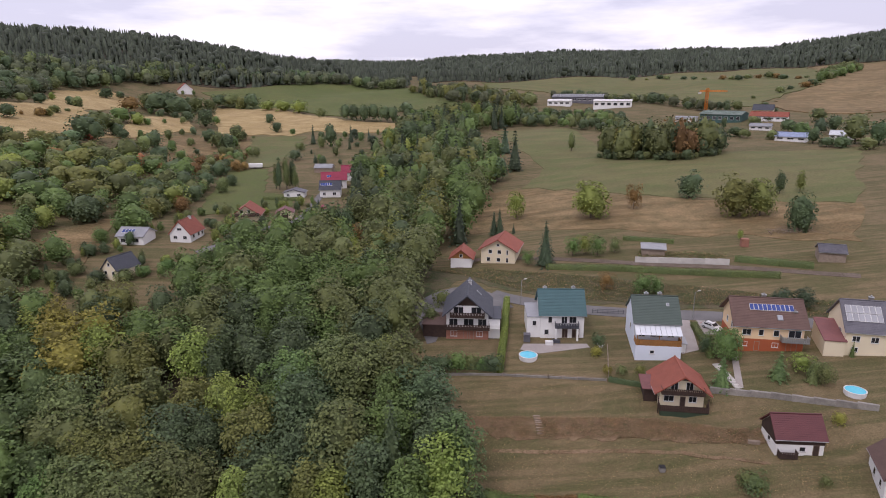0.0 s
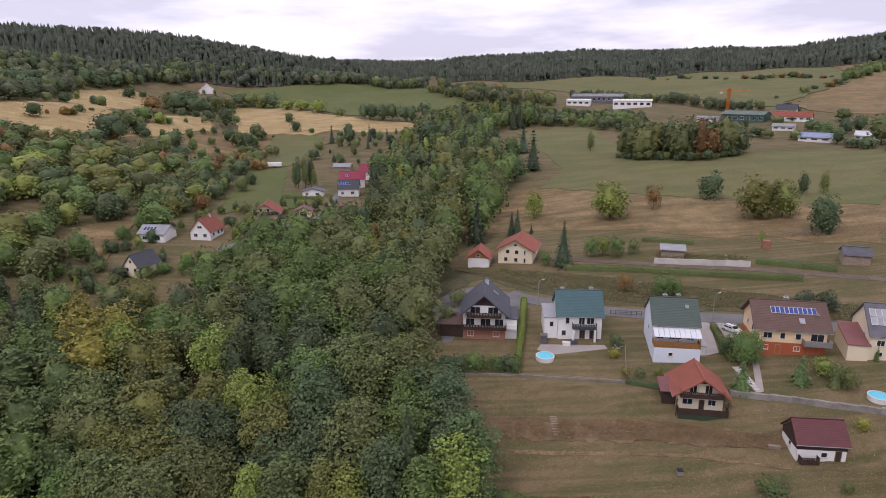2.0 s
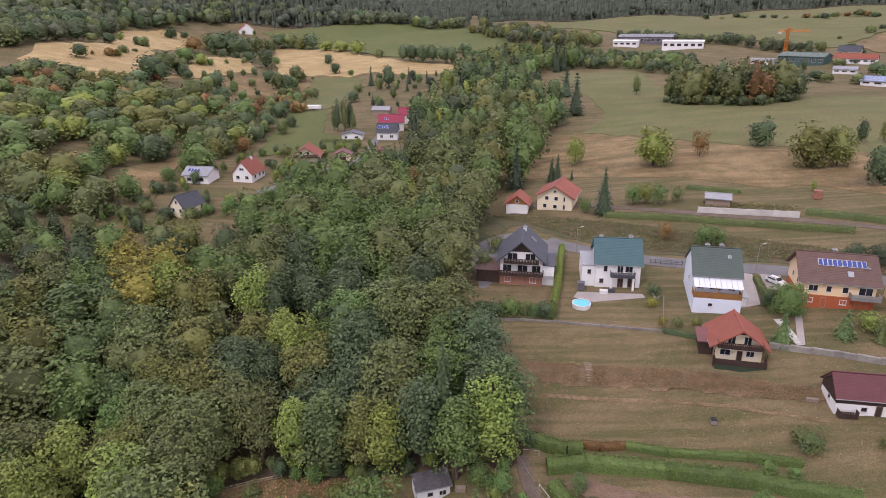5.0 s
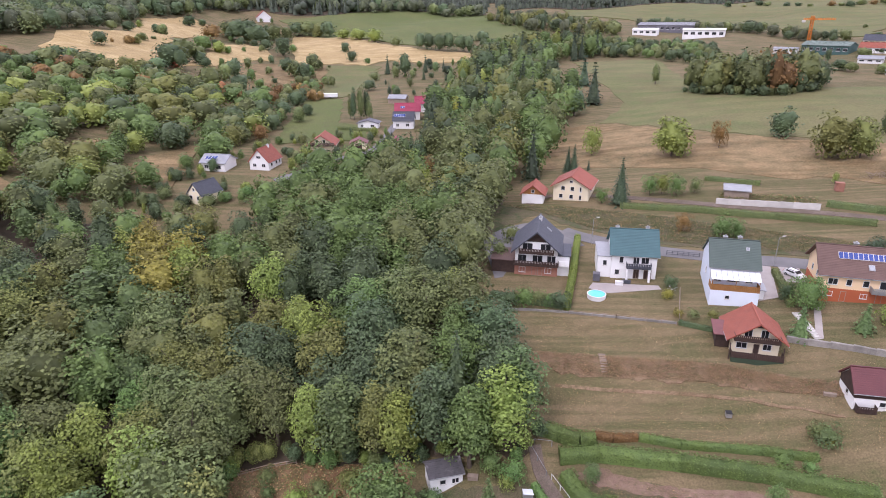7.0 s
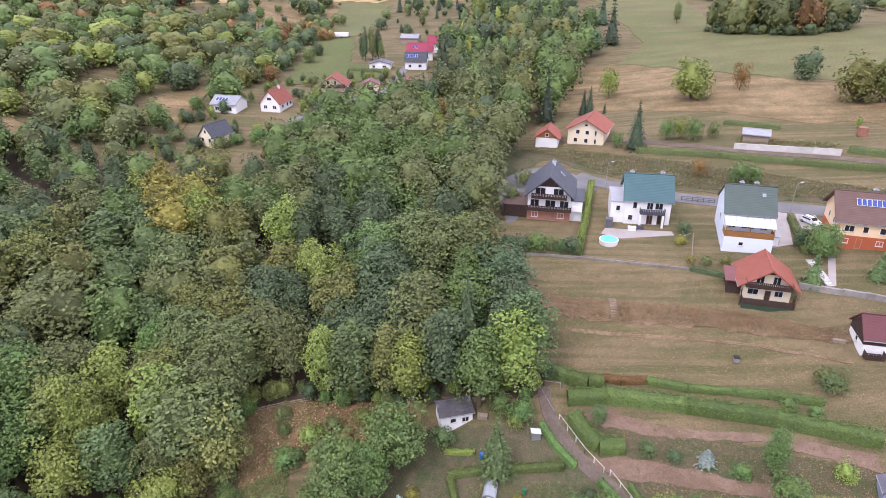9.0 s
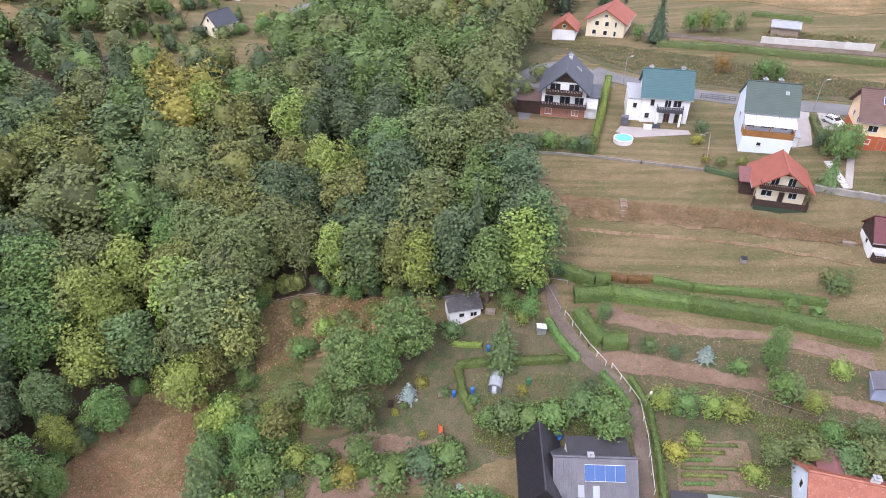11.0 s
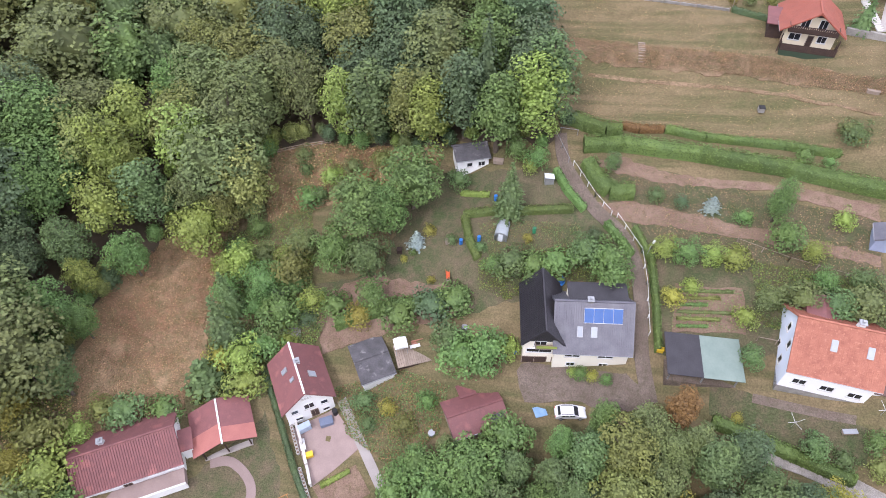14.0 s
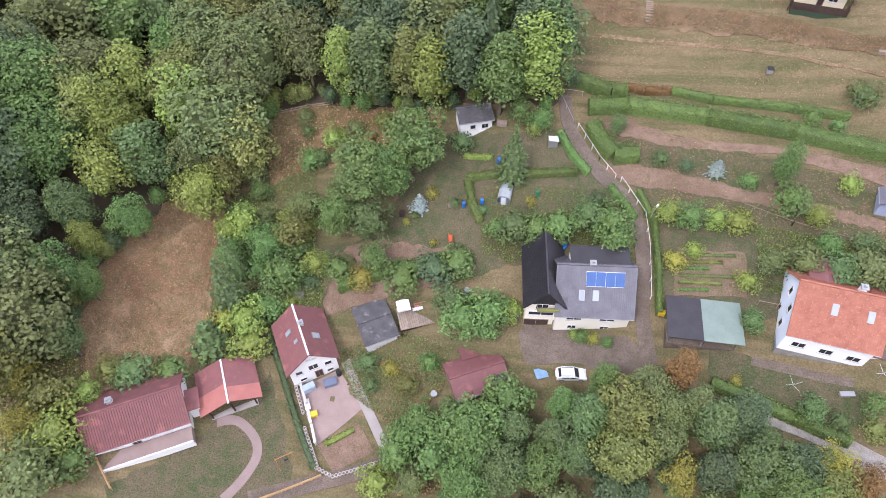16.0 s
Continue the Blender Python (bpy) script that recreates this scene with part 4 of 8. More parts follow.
def courses(bm, span, over, ln, thick, step, tile=None):
    """Overlapping courses on a roof slope, each with a raised lower edge; tile: the width of single tiles with a roll at one side."""
    k = max(2, round((ln + over) / step))
    st = (ln + over) / k
    cols = max(1, round(2 * span / tile)) if tile else 1
    w = 2 * span / cols
    for i in range(k):
        y0, y1 = -over + i * st - 0.02, -over + (i + 1) * st
        for j in range(cols):
            x0, x1 = -span + j * w, -span + (j + 1) * w - (0.03 if tile else 0)
            hi = 0.085 if tile else 0.0
            v = [bm.verts.new(p) for p in ((x0, y0, thick - 0.01), (x1, y0, thick - 0.01), (x1, y1, thick - 0.01), (x0, y1, thick - 0.01),
                                           (x0, y0, thick + 0.05), (x1, y0, thick + 0.05 + hi), (x1, y1, thick + 0.01 + hi), (x0, y1, thick + 0.01))]
            for f in ((4, 5, 6, 7), (0, 1, 5, 4), (1, 2, 6, 5), (3, 0, 4, 7)):
                bm.faces.new([v[q] for q in f])
    return bm


def house(label, x, y, yaw, w, d, eave, rise, ridge="x", wall=None, roof=None, over=0.5, verge=0.4, base=None, wins=(), doors=(), chimneys=(), lights=(),
          solar=(), name="house", mid=0.5, gable=None, z=None, thick=0.2, category="house", group="", sink=0.8, ridge_mat=None, tile=None):
    """A house whose front foot line has its middle at x, y. wins: (side, u, z, w, h); chimneys: (u, v, height) on the plan;
    lights and solar: (slope, along, up, w, h[, count]) on the roof."""
    top = thing(name, x, y, yaw, label, category, group, z)
    wall, roof = wall or WHITE, roof or R_RED
    e = eave
    pk = e + rise - 0.02
    if ridge == "x":
        prof = [(0, -sink), (d, -sink), (d, e), (d * mid, pk), (0, e)]
        part("wall", prism_bm(prof, -w / 2, w / 2, True), wall, top)
    else:
        prof = [(-w / 2, -sink), (w / 2, -sink), (w / 2, e), (-w / 2 + w * mid, pk), (-w / 2, e)]
        part("wall", prism_bm(prof, 0, d), wall, top)
    if base:
        part("plinth", box_bm((-w / 2 - 0.04, -0.04, -sink + 0.01, w / 2 + 0.04, d + 0.04, base[0])), base[1], top)
    if gable and ridge == "y":
        g0 = gable[0]
        hw = w / 2 * (1 - (g0 - e) / rise) if g0 > e else w / 2
        part("gable_cladding", prism_bm([(-hw, g0), (hw, g0), (0, pk - 0.05)] if g0 >= e else [(-w / 2, g0), (w / 2, g0), (w / 2, e), (0, pk - 0.05), (-w / 2, e)], -0.06, -0.004), gable[1], top)
    rf = Roof(w, d, e, rise, ridge, over, verge, mid)
    span = (w if ridge == "x" else d) / 2 + verge
    for side in ("fb" if ridge == "x" else "lr"):
        m, ln = rf.slope(side)
        s = part("roof", box_bm((-span, -over, 0.0, span, ln + 0.03, thick)), roof, top)
        s.matrix_basis = m
        tagged(part("tile_course", courses(bmesh.new(), span, over, ln + 0.02, thick + 0.002, 0.36, tile), roof, s), kind="stuff")
        g = part("gutter", box_bm((-span, -over - 0.12, 0.02, span, -over - 0.004, 0.13)), METAL, s)
    if ridge == "x":
        part("ridge_cap", box_bm((-span, d * mid - 0.14, e + rise + thick * 0.9, span, d * mid + 0.14, e + rise + thick * 1.9), bevel=0.04), ridge_mat or roof, top)
    else:
        xr = -w / 2 + w * mid
        part("ridge_cap", box_bm((xr - 0.14, d / 2 - span, e + rise + thick * 0.9, xr + 0.14, d / 2 + span, e + rise + thick * 1.9), bevel=0.04), ridge_mat or roof, top)
    for u, v, h in chimneys:
        c = part("chimney", box_bm((u - 0.35, v - 0.35, e + rise * 0.3, u + 0.35, v + 0.35, e + rise + h)), FRAMEW if wall is WHITE else STONE, top)
        part("chimney_cap", box_bm((u - 0.45, v - 0.45, e + rise + h, u + 0.45, v + 0.45, e + rise + h + 0.12), (u - 0.15, v - 0.15, e + rise + h + 0.12, u + 0.15, v + 0.15, e + rise + h + 0.4)), METAL, c)
    for sd, u, zz, ww, hh in wins:
        window(top, side_frame(sd, w, d, u, zz), ww, hh)
    for sd, u, zz, ww, hh in doors:
        window(top, side_frame(sd, w, d, u, zz), ww, hh, OLDWOOD, DARKWOOD, False, "door")
    for sd, u, v, ww, hh in lights:
        m, ln = rf.slope(sd)
        f = part("skylight", box_bm((-ww / 2, -hh / 2, thick, ww / 2, hh / 2, thick + 0.16)), METAL, top)
        f.matrix_basis = m @ Matrix.Translation((u, v, 0))
        part("pane", box_bm((-ww / 2 + 0.1, -hh / 2 + 0.1, thick + 0.16, ww / 2 - 0.1, hh / 2 - 0.1, thick + 0.18)), SKYTINT_GLASS, f)
    for sd, u, v, ww, hh, k, sm in solar:
        m, ln = rf.slope(sd)
        for i in range(k):
            rim = 0.015 if sm is SOLARTHERM else 0.05
            uu = u + (i - (k - 1) / 2) * (ww + rim)
            f = part("solar_panel", box_bm((-ww / 2, -hh / 2, thick + 0.1, ww / 2, hh / 2, thick + 0.16)), FRAMEW, top)
            f.matrix_basis = m @ Matrix.Translation((uu, v, 0))
            part("solar_glass", box_bm((-ww / 2 + rim, -hh / 2 + 0.05, thick + 0.16, ww / 2 - rim, hh / 2 - 0.05, thick + 0.175)), sm, f)
    return top


def annex(parent, x0, y0, x1, y1, h0, h1, wall, roof, name="annex", sink=0.8, over=0.25):
    """A lower block beside a house, with a shallow roof from h0 at the front to h1 at the back."""
    a = part(name, prism_bm([(y0, -sink), (y1, -sink), (y1, h1), (y0, h0)], x0, x1, True), wall, parent)
    part("roof", prism_bm([(y0 - over, h0 + 0.004), (y1 + over * 0.3, h1 + 0.004), (y1 + over * 0.3, h1 + 0.16), (y0 - over, h0 + 0.16)], x0 - over, x1 + over, True), roof, a)
    return a


def hedge(line, width, high, material, label, group="garden hedges", seed=1):
    """A clipped hedge: a full rounded body with a skin of leaf sprays, along a line on the slope."""
    rng = np.random.default_rng(seed)
    chunks = []
    for (xa, ya), (xb, yb) in zip(line, line[1:]):
        ln = math.hypot(xb - xa, yb - ya)
        k = max(1, int(ln / 1.0))
        dx, dy = (xb - xa) / ln, (yb - ya) / ln
        rows = []
        for i in range(k + 1):
            f = i / k
            cx, cy = xa + (xb - xa) * f, ya + (yb - ya) * f
            g = sheet_z([cx], [cy])[0]
            hh = high * rng.uniform(0.93, 1.05)
            ww = width / 2 * rng.uniform(0.92, 1.06)
            rows.append([(cx - dy * o * ww, cy + dx * o * ww, g + zz * hh) for o, zz in ((0.88, -0.25), (0.9, 0.5), (0.7, 0.84), (0.25, 0.9), (-0.25, 0.9), (-0.7, 0.84), (-0.9, 0.5), (-0.88, -0.25))])
        v = np.array(rows).reshape(-1, 3)
        fs = []
        for i in range(k):
            for j in range(7):
                a, b = i * 8 + j, (i + 1) * 8 + j
                fs += [(a, a + 1, b + 1), (a, b + 1, b)]
        for e in (0, k):
            fs += [(e * 8, e * 8 + q, e * 8 + q + 1) for q in range(1, 7)]
        chunks.append((v, np.array(fs)))
        n = int(ln * (width + 2 * high) * 26)
        f, o = rng.uniform(-0.01, 1.01, n), rng.uniform(0, 1, n)
        per = width + 2 * high
        s = o * per
        across = np.where(s < high, -1, np.where(s > high + width, 1, (s - high) / width * 2 - 1))
        up = np.where(s < high, s / high, np.where(s > high + width, (per - s) / high, 1.0))
        cx, cy = xa + (xb - xa) * f, ya + (yb - ya) * f
        g = sheet_z(cx, cy)
        ofs = across * width / 2 * rng.uniform(0.86, 1.06, n)
        pos = np.stack([cx - dy * ofs, cy + dx * ofs, g + up * high * rng.uniform(0.9, 1.06, n)], 1)
        side = np.where(up > 0.97, 0.15, 1.0) * across
        nrm = np.stack([-dy * side, dx * side, np.where(up > 0.97, 1.0, 0.25)], 1) + rng.normal(size=(n, 3)) * 0.35
        chunks.append(leaf_quads(pos, nrm, 0.21, rng))
    ob = new("hedge", np_mesh("hedge", chunks, material))
    return tagged(ob, label, "hedge", group)


def wall_line(name, line, thick, high, material, label, category="garden wall", cap=True):
    top = thing(name, line[0][0], line[0][1], 0, label, category)
    x0, y0, z0 = top.matrix_basis.translation
    for (xa, ya), (xb, yb) in zip(line, line[1:]):
        ln = math.hypot(xb - xa, yb - ya)
        k = max(1, round(ln / 3.0))
        for i in range(k):
            fa, fb = i / k, (i + 1) / k
            pa = Vector((xa + (xb - xa) * fa, ya + (yb - ya) * fa))
            pb = Vector((xa + (xb - xa) * fb, ya + (yb - ya) * fb))
            za, zb = sheet_z([pa.x, pb.x], [pa.y, pb.y])
            m = pose(pa.x - x0, pa.y - y0, max(za, zb) - z0, 0, 0, math.degrees(math.atan2(pb.y - pa.y, pb.x - pa.x)))
            seg = part("wall_section", box_bm((0.005, -thick / 2, -1.0, (pb - pa).length - 0.005, thick / 2, high), bevel=0.02), material, top)
            seg.matrix_basis = m
            if cap:
                part("coping", box_bm((-0.01, -thick / 2 - 0.05, high + 0.002, (pb - pa).length + 0.01 - 0.025, thick / 2 + 0.05, high + 0.08)), CONCRETE, seg)
    return top


def rail_fence(line, high, label, material=None, gap=2.4, rails=(0.95,), name="fence", board=0.06):
    material = material or OLDWOOD
    top = thing(name, line[0][0], line[0][1], 0, label, "fence", "garden fences")
    x0, y0, z0 = top.matrix_basis.translation
    for (xa, ya), (xb, yb) in zip(line, line[1:]):
        ln = math.hypot(xb - xa, yb - ya)
        k = max(1, round(ln / gap))
        pts = [(xa + (xb - xa) * i / k, ya + (yb - ya) * i / k) for i in range(k + 1)]
        zs = sheet_z([p[0] for p in pts], [p[1] for p in pts])
        for (px, py), pz in zip(pts, zs):
            po = part("post", box_bm((-0.05, -0.05, -0.3, 0.05, 0.05, high)), material, top)
            po.matrix_basis = pose(px - x0, py - y0, pz - z0)
        for i in range(k):
            a = Vector((pts[i][0] - x0, pts[i][1] - y0, zs[i] - z0))
            b = Vector((pts[i + 1][0] - x0, pts[i + 1][1] - y0, zs[i + 1] - z0))
            for r in rails:
                v, f = tube(a + Vector((0, 0, high * r)), b + Vector((0, 0, high * r)), board, board, 6)
                link_mesh("rail", v.tolist(), f.tolist(), material, top)
    return top

# ---------------------------------------------------------------- the row of houses by the road
h = house("white three-storey house with brick ground floor, slate roof and dark balconies", 5.1, 124.9, -5, 9.0, 11, 5.9, 4.0, "y", WHITE, R_SLATE, 1.0, 0.9,
          base=(2.5, BRICK), gable=(7.7, DARKWOOD), lights=[("r", 1.5, 3.2, 0.8, 1.3)], chimneys=[(0.2, 8, 0.7)],
          wins=[("f", -3.0, 3.9, 1.9, 1.7), ("f", 0.3, 3.9, 2.2, 1.7), ("f", 3.2, 3.9, 1.9, 1.7), ("f", -1.9, 6.6, 2.2, 1.6), ("f", 1.9, 6.6, 2.2, 1.6),
                ("r", 3, 4.2, 1.0, 1.2), ("r", 6, 4.2, 1.0, 1.2), ("f", -2.9, 1.3, 1.4, 1.3), ("f", 2.6, 1.3, 1.4, 1.3)], doors=[("f", -0.4, 1.05, 1.0, 2.1), ("f", 0.9, 1.05, 1.0, 2.1)])
balcony(h, 0, 2.75, 9.6, 1.3)
balcony(h, 0, 5.45, 7.4, 1.2)
annex(h, -9.6, 0.5, -4.55, 7, 2.9, 3.2, DARKWOOD, R_BROWN, "garage")
annex(h, 4.55, 0.6, 7.0, 7, 4.6, 5.0, WHITE, R_SLATE, "side_wing")
balcony(h, 5.8, 2.75, 2.4, 0.9, WHITE, y=0.6)

h = house("white house with teal metal roof and rear terrace", 25.4, 124.4, -3, 9.2, 9.2, 5.4, 3.9, "x", WHITE, R_TEAL, 0.5, 0.5, chimneys=[(2.8, 5.2, 0.5), (-3.4, 5.2, 0.4)],
          wins=[("f", -2.6, 4.4, 0.9, 1.9), ("f", 0.4, 4.3, 1.3, 1.9), ("f", 2.2, 4.3, 1.6, 1.7), ("f", -3.3, 1.4, 1.0, 1.2), ("r", 3, 4.4, 1.0, 1.2)], doors=[("f", 0.6, 1.1, 1.2, 2.1), ("f", 2.9, 1.1, 1.6, 2.1)])
balcony(h, 0.9, 2.9, 5.0, 1.4, R_SLATE)
for x_ in (-1.6, 2.9):
    part("terrace_pier", box_bm((x_, -1.4, -0.5, x_ + 0.4, -0.9, 2.68)), WHITE, h)
a = annex(h, -7.4, 0.4, -4.62, 8.4, 4.6, 4.8, WHITE, R_GREYSHEET, "side_wing", over=0.15)
window(h, Matrix.Translation((-5.9, 0.4, 3.2)) @ pose(0, 0, 0, 90, 0, 0), 0.9, 1.2)

h = house("white house with green roof, wooden balcony and glazed canopy", 43.0, 116.9, -7, 8.9, 9.5, 6.6, 3.9, "x", BLUEWHITE, R_GREEN, 0.4, 0.3, chimneys=[(1.2, 5.6, 0.5), (-1.5, 5.6, 0.4)],
          wins=[("l", 4, 4.4, 1.0, 1.2), ("f", 0, 4.5, 2.4, 1.9), ("f", -2.9, 4.5, 1.4, 1.9), ("f", 2.9, 4.5, 1.4, 1.9)], lights=[("f", 2.4, 4.2, 0.6, 0.7)])
part("porch_base", box_bm((-4.4, -2.6, -1.0, 4.4, -0.005, 2.7)), BLUEWHITE, h)
window(h, Matrix.Translation((-1.2, -2.6, 1.4)) @ pose(0, 0, 0, 90, 0, 0), 0.9, 0.8)
balcony(h, 0, 2.9, 8.8, 2.6, WOOD)
canopy = part("canopy", box_bm(*[(-4.5 + i * 1.0, -3.0, -0.03, -4.5 + i * 1.0 + 0.94, 0, 0.03) for i in range(9)]), PALEGLASS, h)
canopy.matrix_basis = pose(0, 0, 6.15, 22)
for x_ in (-4.2, 0, 4.2):
    part("canopy_post", box_bm((x_ - 0.06, -2.62, 2.9, x_ + 0.06, -2.5, 5.05)), WOOD, h)
annex(h, 4.5, 0.2, 6.0, 2.6, 2.2, 2.6, WHITE, R_GREYSHEET, "lean_to")

h = house("peach and orange house with brown tiled roof and solar panels", 64.6, 114.6, -10, 12.6, 10, 5.5, 3.8, "x", PEACH, R_BROWN, 0.7, 0.8, base=(2.5, ORANGE), chimneys=[(0, 6.0, 0.5), (5.0, 2.6, -1.6)],
          solar=[("f", 0.7, 4.0, 0.78, 1.5, 10, SOLAR)], lights=[("f", 1.9, 1.7, 1.0, 1.2)],
          wins=[("f", -4.3, 3.9, 1.7, 1.3), ("f", -1.6, 3.9, 1.0, 1.3), ("f", 1.2, 3.9, 1.1, 1.3), ("f", 4.6, 3.9, 2.4, 1.6), ("f", -4.8, 1.4, 1.7, 1.0), ("f", 1.2, 1.4, 1.2, 1.0), ("l", 3, 4.2, 1.0, 1.2), ("l", 6.5, 4.2, 1.0, 1.2)],
          doors=[("f", -2.2, 1.0, 1.0, 2.1), ("f", 4.2, 1.1, 2.0, 2.0)])
balcony(h, 4.4, 2.75, 5.0, 1.6, METAL)
h = house("cream house with grey roof covered by solar collectors", 82.0, 109.6, -14, 10, 10, 4.8, 4.4, "x", CREAM, R_GREYTILE, 0.5, 0.4, solar=[("f", -1.6, 4.6, 1.0, 1.7, 6, R_GREYSHEET), ("f", -1.6, 2.8, 1.0, 1.7, 6, R_GREYSHEET)],
          chimneys=[(0.5, 6.0, 0.6)], lights=[("f", 3.2, 2.2, 0.8, 1.2)], wins=[("f", -3.2, 3.2, 1.4, 1.2), ("f", 0, 3.2, 1.4, 1.2), ("f", 3, 3.2, 1.4, 1.2), ("l", 3, 3.6, 1.2, 1.2), ("f", -3.2, 1.0, 1.2, 1.0)])
annex(h, -8.6, -0.5, -5.05, 7, 2.6, 4.4, CREAM, R_WINE, "side_wing")
h = house("timber chalet with orange-red roof and two dark balconies", 42.4, 100.3, -8, 7.6, 6.4, 3.6, 2.7, "y", CREAM, R_RED, 1.3, 1.2, gable=(5.3, DARKWOOD), lights=[],
          wins=[("f", -1.4, 4.2, 1.3, 1.6), ("f", 1.2, 4.2, 1.3, 1.6), ("f", -2.2, 1.7, 1.8, 1.2), ("f", 1.9, 1.7, 1.4, 1.2), ("r", 3, 1.8, 1.0, 1.0)], doors=[("f", 0.2, 1.2, 1.0, 2.0)])
balcony(h, 0, 3.1, 7.4, 1.2)
balcony(h, 0.2, 0.2, 8.4, 1.8)
part("deck_skirt", box_bm((-3.9, -1.75, -1.6, 4.3, -0.1, 0.0)), mat("dark_green_paint", (0.03, 0.055, 0.03), rough=0.7), h)
annex(h, -6.2, 1.6, -3.85, 5.5, 2.6, 3.3, DARKWOOD, R_WINE, "lean_to", over=0.5)
for x_ in (-4.3, 4.2):
    part("verge_post", box_bm((x_, -1.4, -0.6, x_ + 0.15, -1.25, 2.6)), DARKWOOD, h)

h = house("small cottage with maroon roof, dark boards over white walls", 56.8, 87.7, -5, 7.4, 5.6, 3.1, 2.6, "x", WHITE, R_MAROON, 0.4, 0.35, wins=[("f", 0.4, 1.2, 1.0, 0.9), ("l", 2.5, 1.6, 0.9, 0.9)], doors=[("f", 2.5, 1.0, 1.0, 2.0)])
part("upper_cladding", box_bm((-3.75, -0.06, 2.0, 3.75, -0.004, 3.05)), DARKWOOD, h)
part("gable_cladding", prism_bm([(0.02, 2.0), (5.58, 2.0), (5.58, 3.05), (2.8, 5.5), (0.02, 3.05)], -3.76, -3.705, True), DARKWOOD, h)
balcony(h, -2.0, 0.15, 2.8, 1.1)

h = house("cream house with red tiled roof above the road", 15.6, 170.8, -16, 9.8, 10, 4.1, 2.8, "y", CREAM, R_RED, 0.9, 0.9, wins=[("f", -2.2, 3.4, 1.1, 1.2), ("f", 0.4, 3.4, 1.1, 1.2), ("f", 2.7, 3.4, 0.6, 1.4), ("f", -2.7, 1.1, 1.1, 1.2), ("f", 0.2, 1.1, 1.1, 1.2), ("f", 2.7, 1.1, 0.7, 1.4), ("f", 0, 5.4, 0.9, 0.7), ("l", 3, 3.0, 1.0, 1.1), ("r", 3, 3.0, 1.0, 1.1)])
h = house("garage with timber gable and orange-red roof", 5.1, 169.2, -8, 6.0, 6.5, 2.8, 2.3, "y", WHITE, R_RED, 0.6, 0.6, gable=(2.75, WOOD), name="garage", category="garage")
window(h, Matrix.Translation((0, -0.06, 3.6)) @ pose(0, 0, 0, 90, 0, 0), 0.9, 0.9)

# ---- houses in the valley
h = house("white gabled house with orange-red tiled roof", -82.2, 189.3, -8, 6.8, 8.4, 2.8, 3.8, "y", WHITE, R_RED, 0.5, 0.4, wins=[("f", -1.6, 1.6, 1.3, 1.1), ("f", 1.6, 1.6, 1.3, 1.1), ("f", 0, 4.2, 1.6, 0.9), ("r", 2, 1.7, 1.1, 1.1), ("r", 5, 1.7, 1.1, 1.1), ("r", 7.2, 1.7, 1.1, 1.1)], chimneys=[(0.3, 6, 0.5)])
h = house("cream house with dark grey slate roof among trees", -91.8, 164.0, -22, 5.6, 7.6, 3.0, 3.0, "y", CREAM, R_SLATE, 0.4, 0.3, wins=[("f", -1.4, 2.0, 1.0, 1.2), ("f", 1.4, 2.0, 1.0, 1.2), ("f", 0, 4.4, 0.9, 1.0), ("r", 3, 2.0, 1.0, 1.2), ("r", 6.5, 2.0, 1.0, 1.2)])
h = house("white bungalow with pale grey roof and solar panels", -97.0, 187.5, -6, 8.5, 7, 2.8, 1.8, "x", WHITE, R_GREYSHEET, 0.5, 0.5, wins=[("f", -2.4, 1.4, 1.5, 1.2), ("f", 1.8, 1.4, 2.0, 1.3)], solar=[("f", -1.2, 2.0, 1.0, 1.6, 4, SOLAR)])
h = house("cream chalet with orange roof and dark balcony", -69.6, 216.2, 6, 8.5, 8, 2.5, 2.9, "y", CREAM, R_RED, 1.1, 1.1, wins=[("f", -1.5, 3.3, 1.0, 1.2), ("f", 1.0, 3.3, 1.0, 1.2), ("r", 3, 1.5, 1.2, 1.1)])
balcony(h, 0, 1.9, 9.2, 1.4)
house("low white hut with shallow grey roof", -62.4, 258.5, 2, 8.5, 5.5, 2.2, 1.2, "y", WHITE, R_GREYTILE, 0.5, 0.5, wins=[("f", -2.4, 1.2, 1.2, 1.0), ("f", 2, 1.2, 1.6, 1.0)], name="hut", category="hut")
house("small garage with weathered red roof", -57.2, 221.2, 10, 5.6, 5, 2.2, 1.3, "y", CREAM, R_WINE, 0.5, 0.5, name="garage", category="garage", doors=[("f", 0, 1.05, 2.4, 2.1)])
house("white house with slate roof and blue solar panels", -47.4, 259.6, 4, 8.6, 7, 3.4, 3.0, "x", WHITE, R_SLATE, 0.4, 0.4, wins=[("f", -2.4, 1.6, 1.2, 1.2), ("f", 1.8, 1.6, 1.4, 1.2)], solar=[("f", -1.6, 2.6, 0.9, 1.5, 5, SOLAR)])
house("long house with crimson metal roof", -49.0, 280.0, 8, 11, 8, 4.0, 2.8, "x", WHITE, R_PINK, 0.5, 0.5, wins=[("f", -3, 2, 1.2, 1.2), ("f", 2, 2, 1.2, 1.2)], solar=[("f", -2.2, 2.2, 0.9, 1.4, 2, SOLAR)])
house("house with crimson roof on the village road", -44.0, 300.0, 8, 9, 8, 4.0, 2.8, "x", WHITE, R_PINK, 0.5, 0.5)
house("small red hut by the wood", -44.2, 224.0, 4, 3.6, 4, 2.4, 1.6, "y", WHITE, R_PINK, 0.3, 0.3, name="hut", category="hut")
house("grey shed on the village slope", -61.0, 318.0, -4, 9, 6, 2.6, 1.4, "x", OLDWOOD, R_GREYSHEET, 0.3, 0.3, name="shed", category="shed")
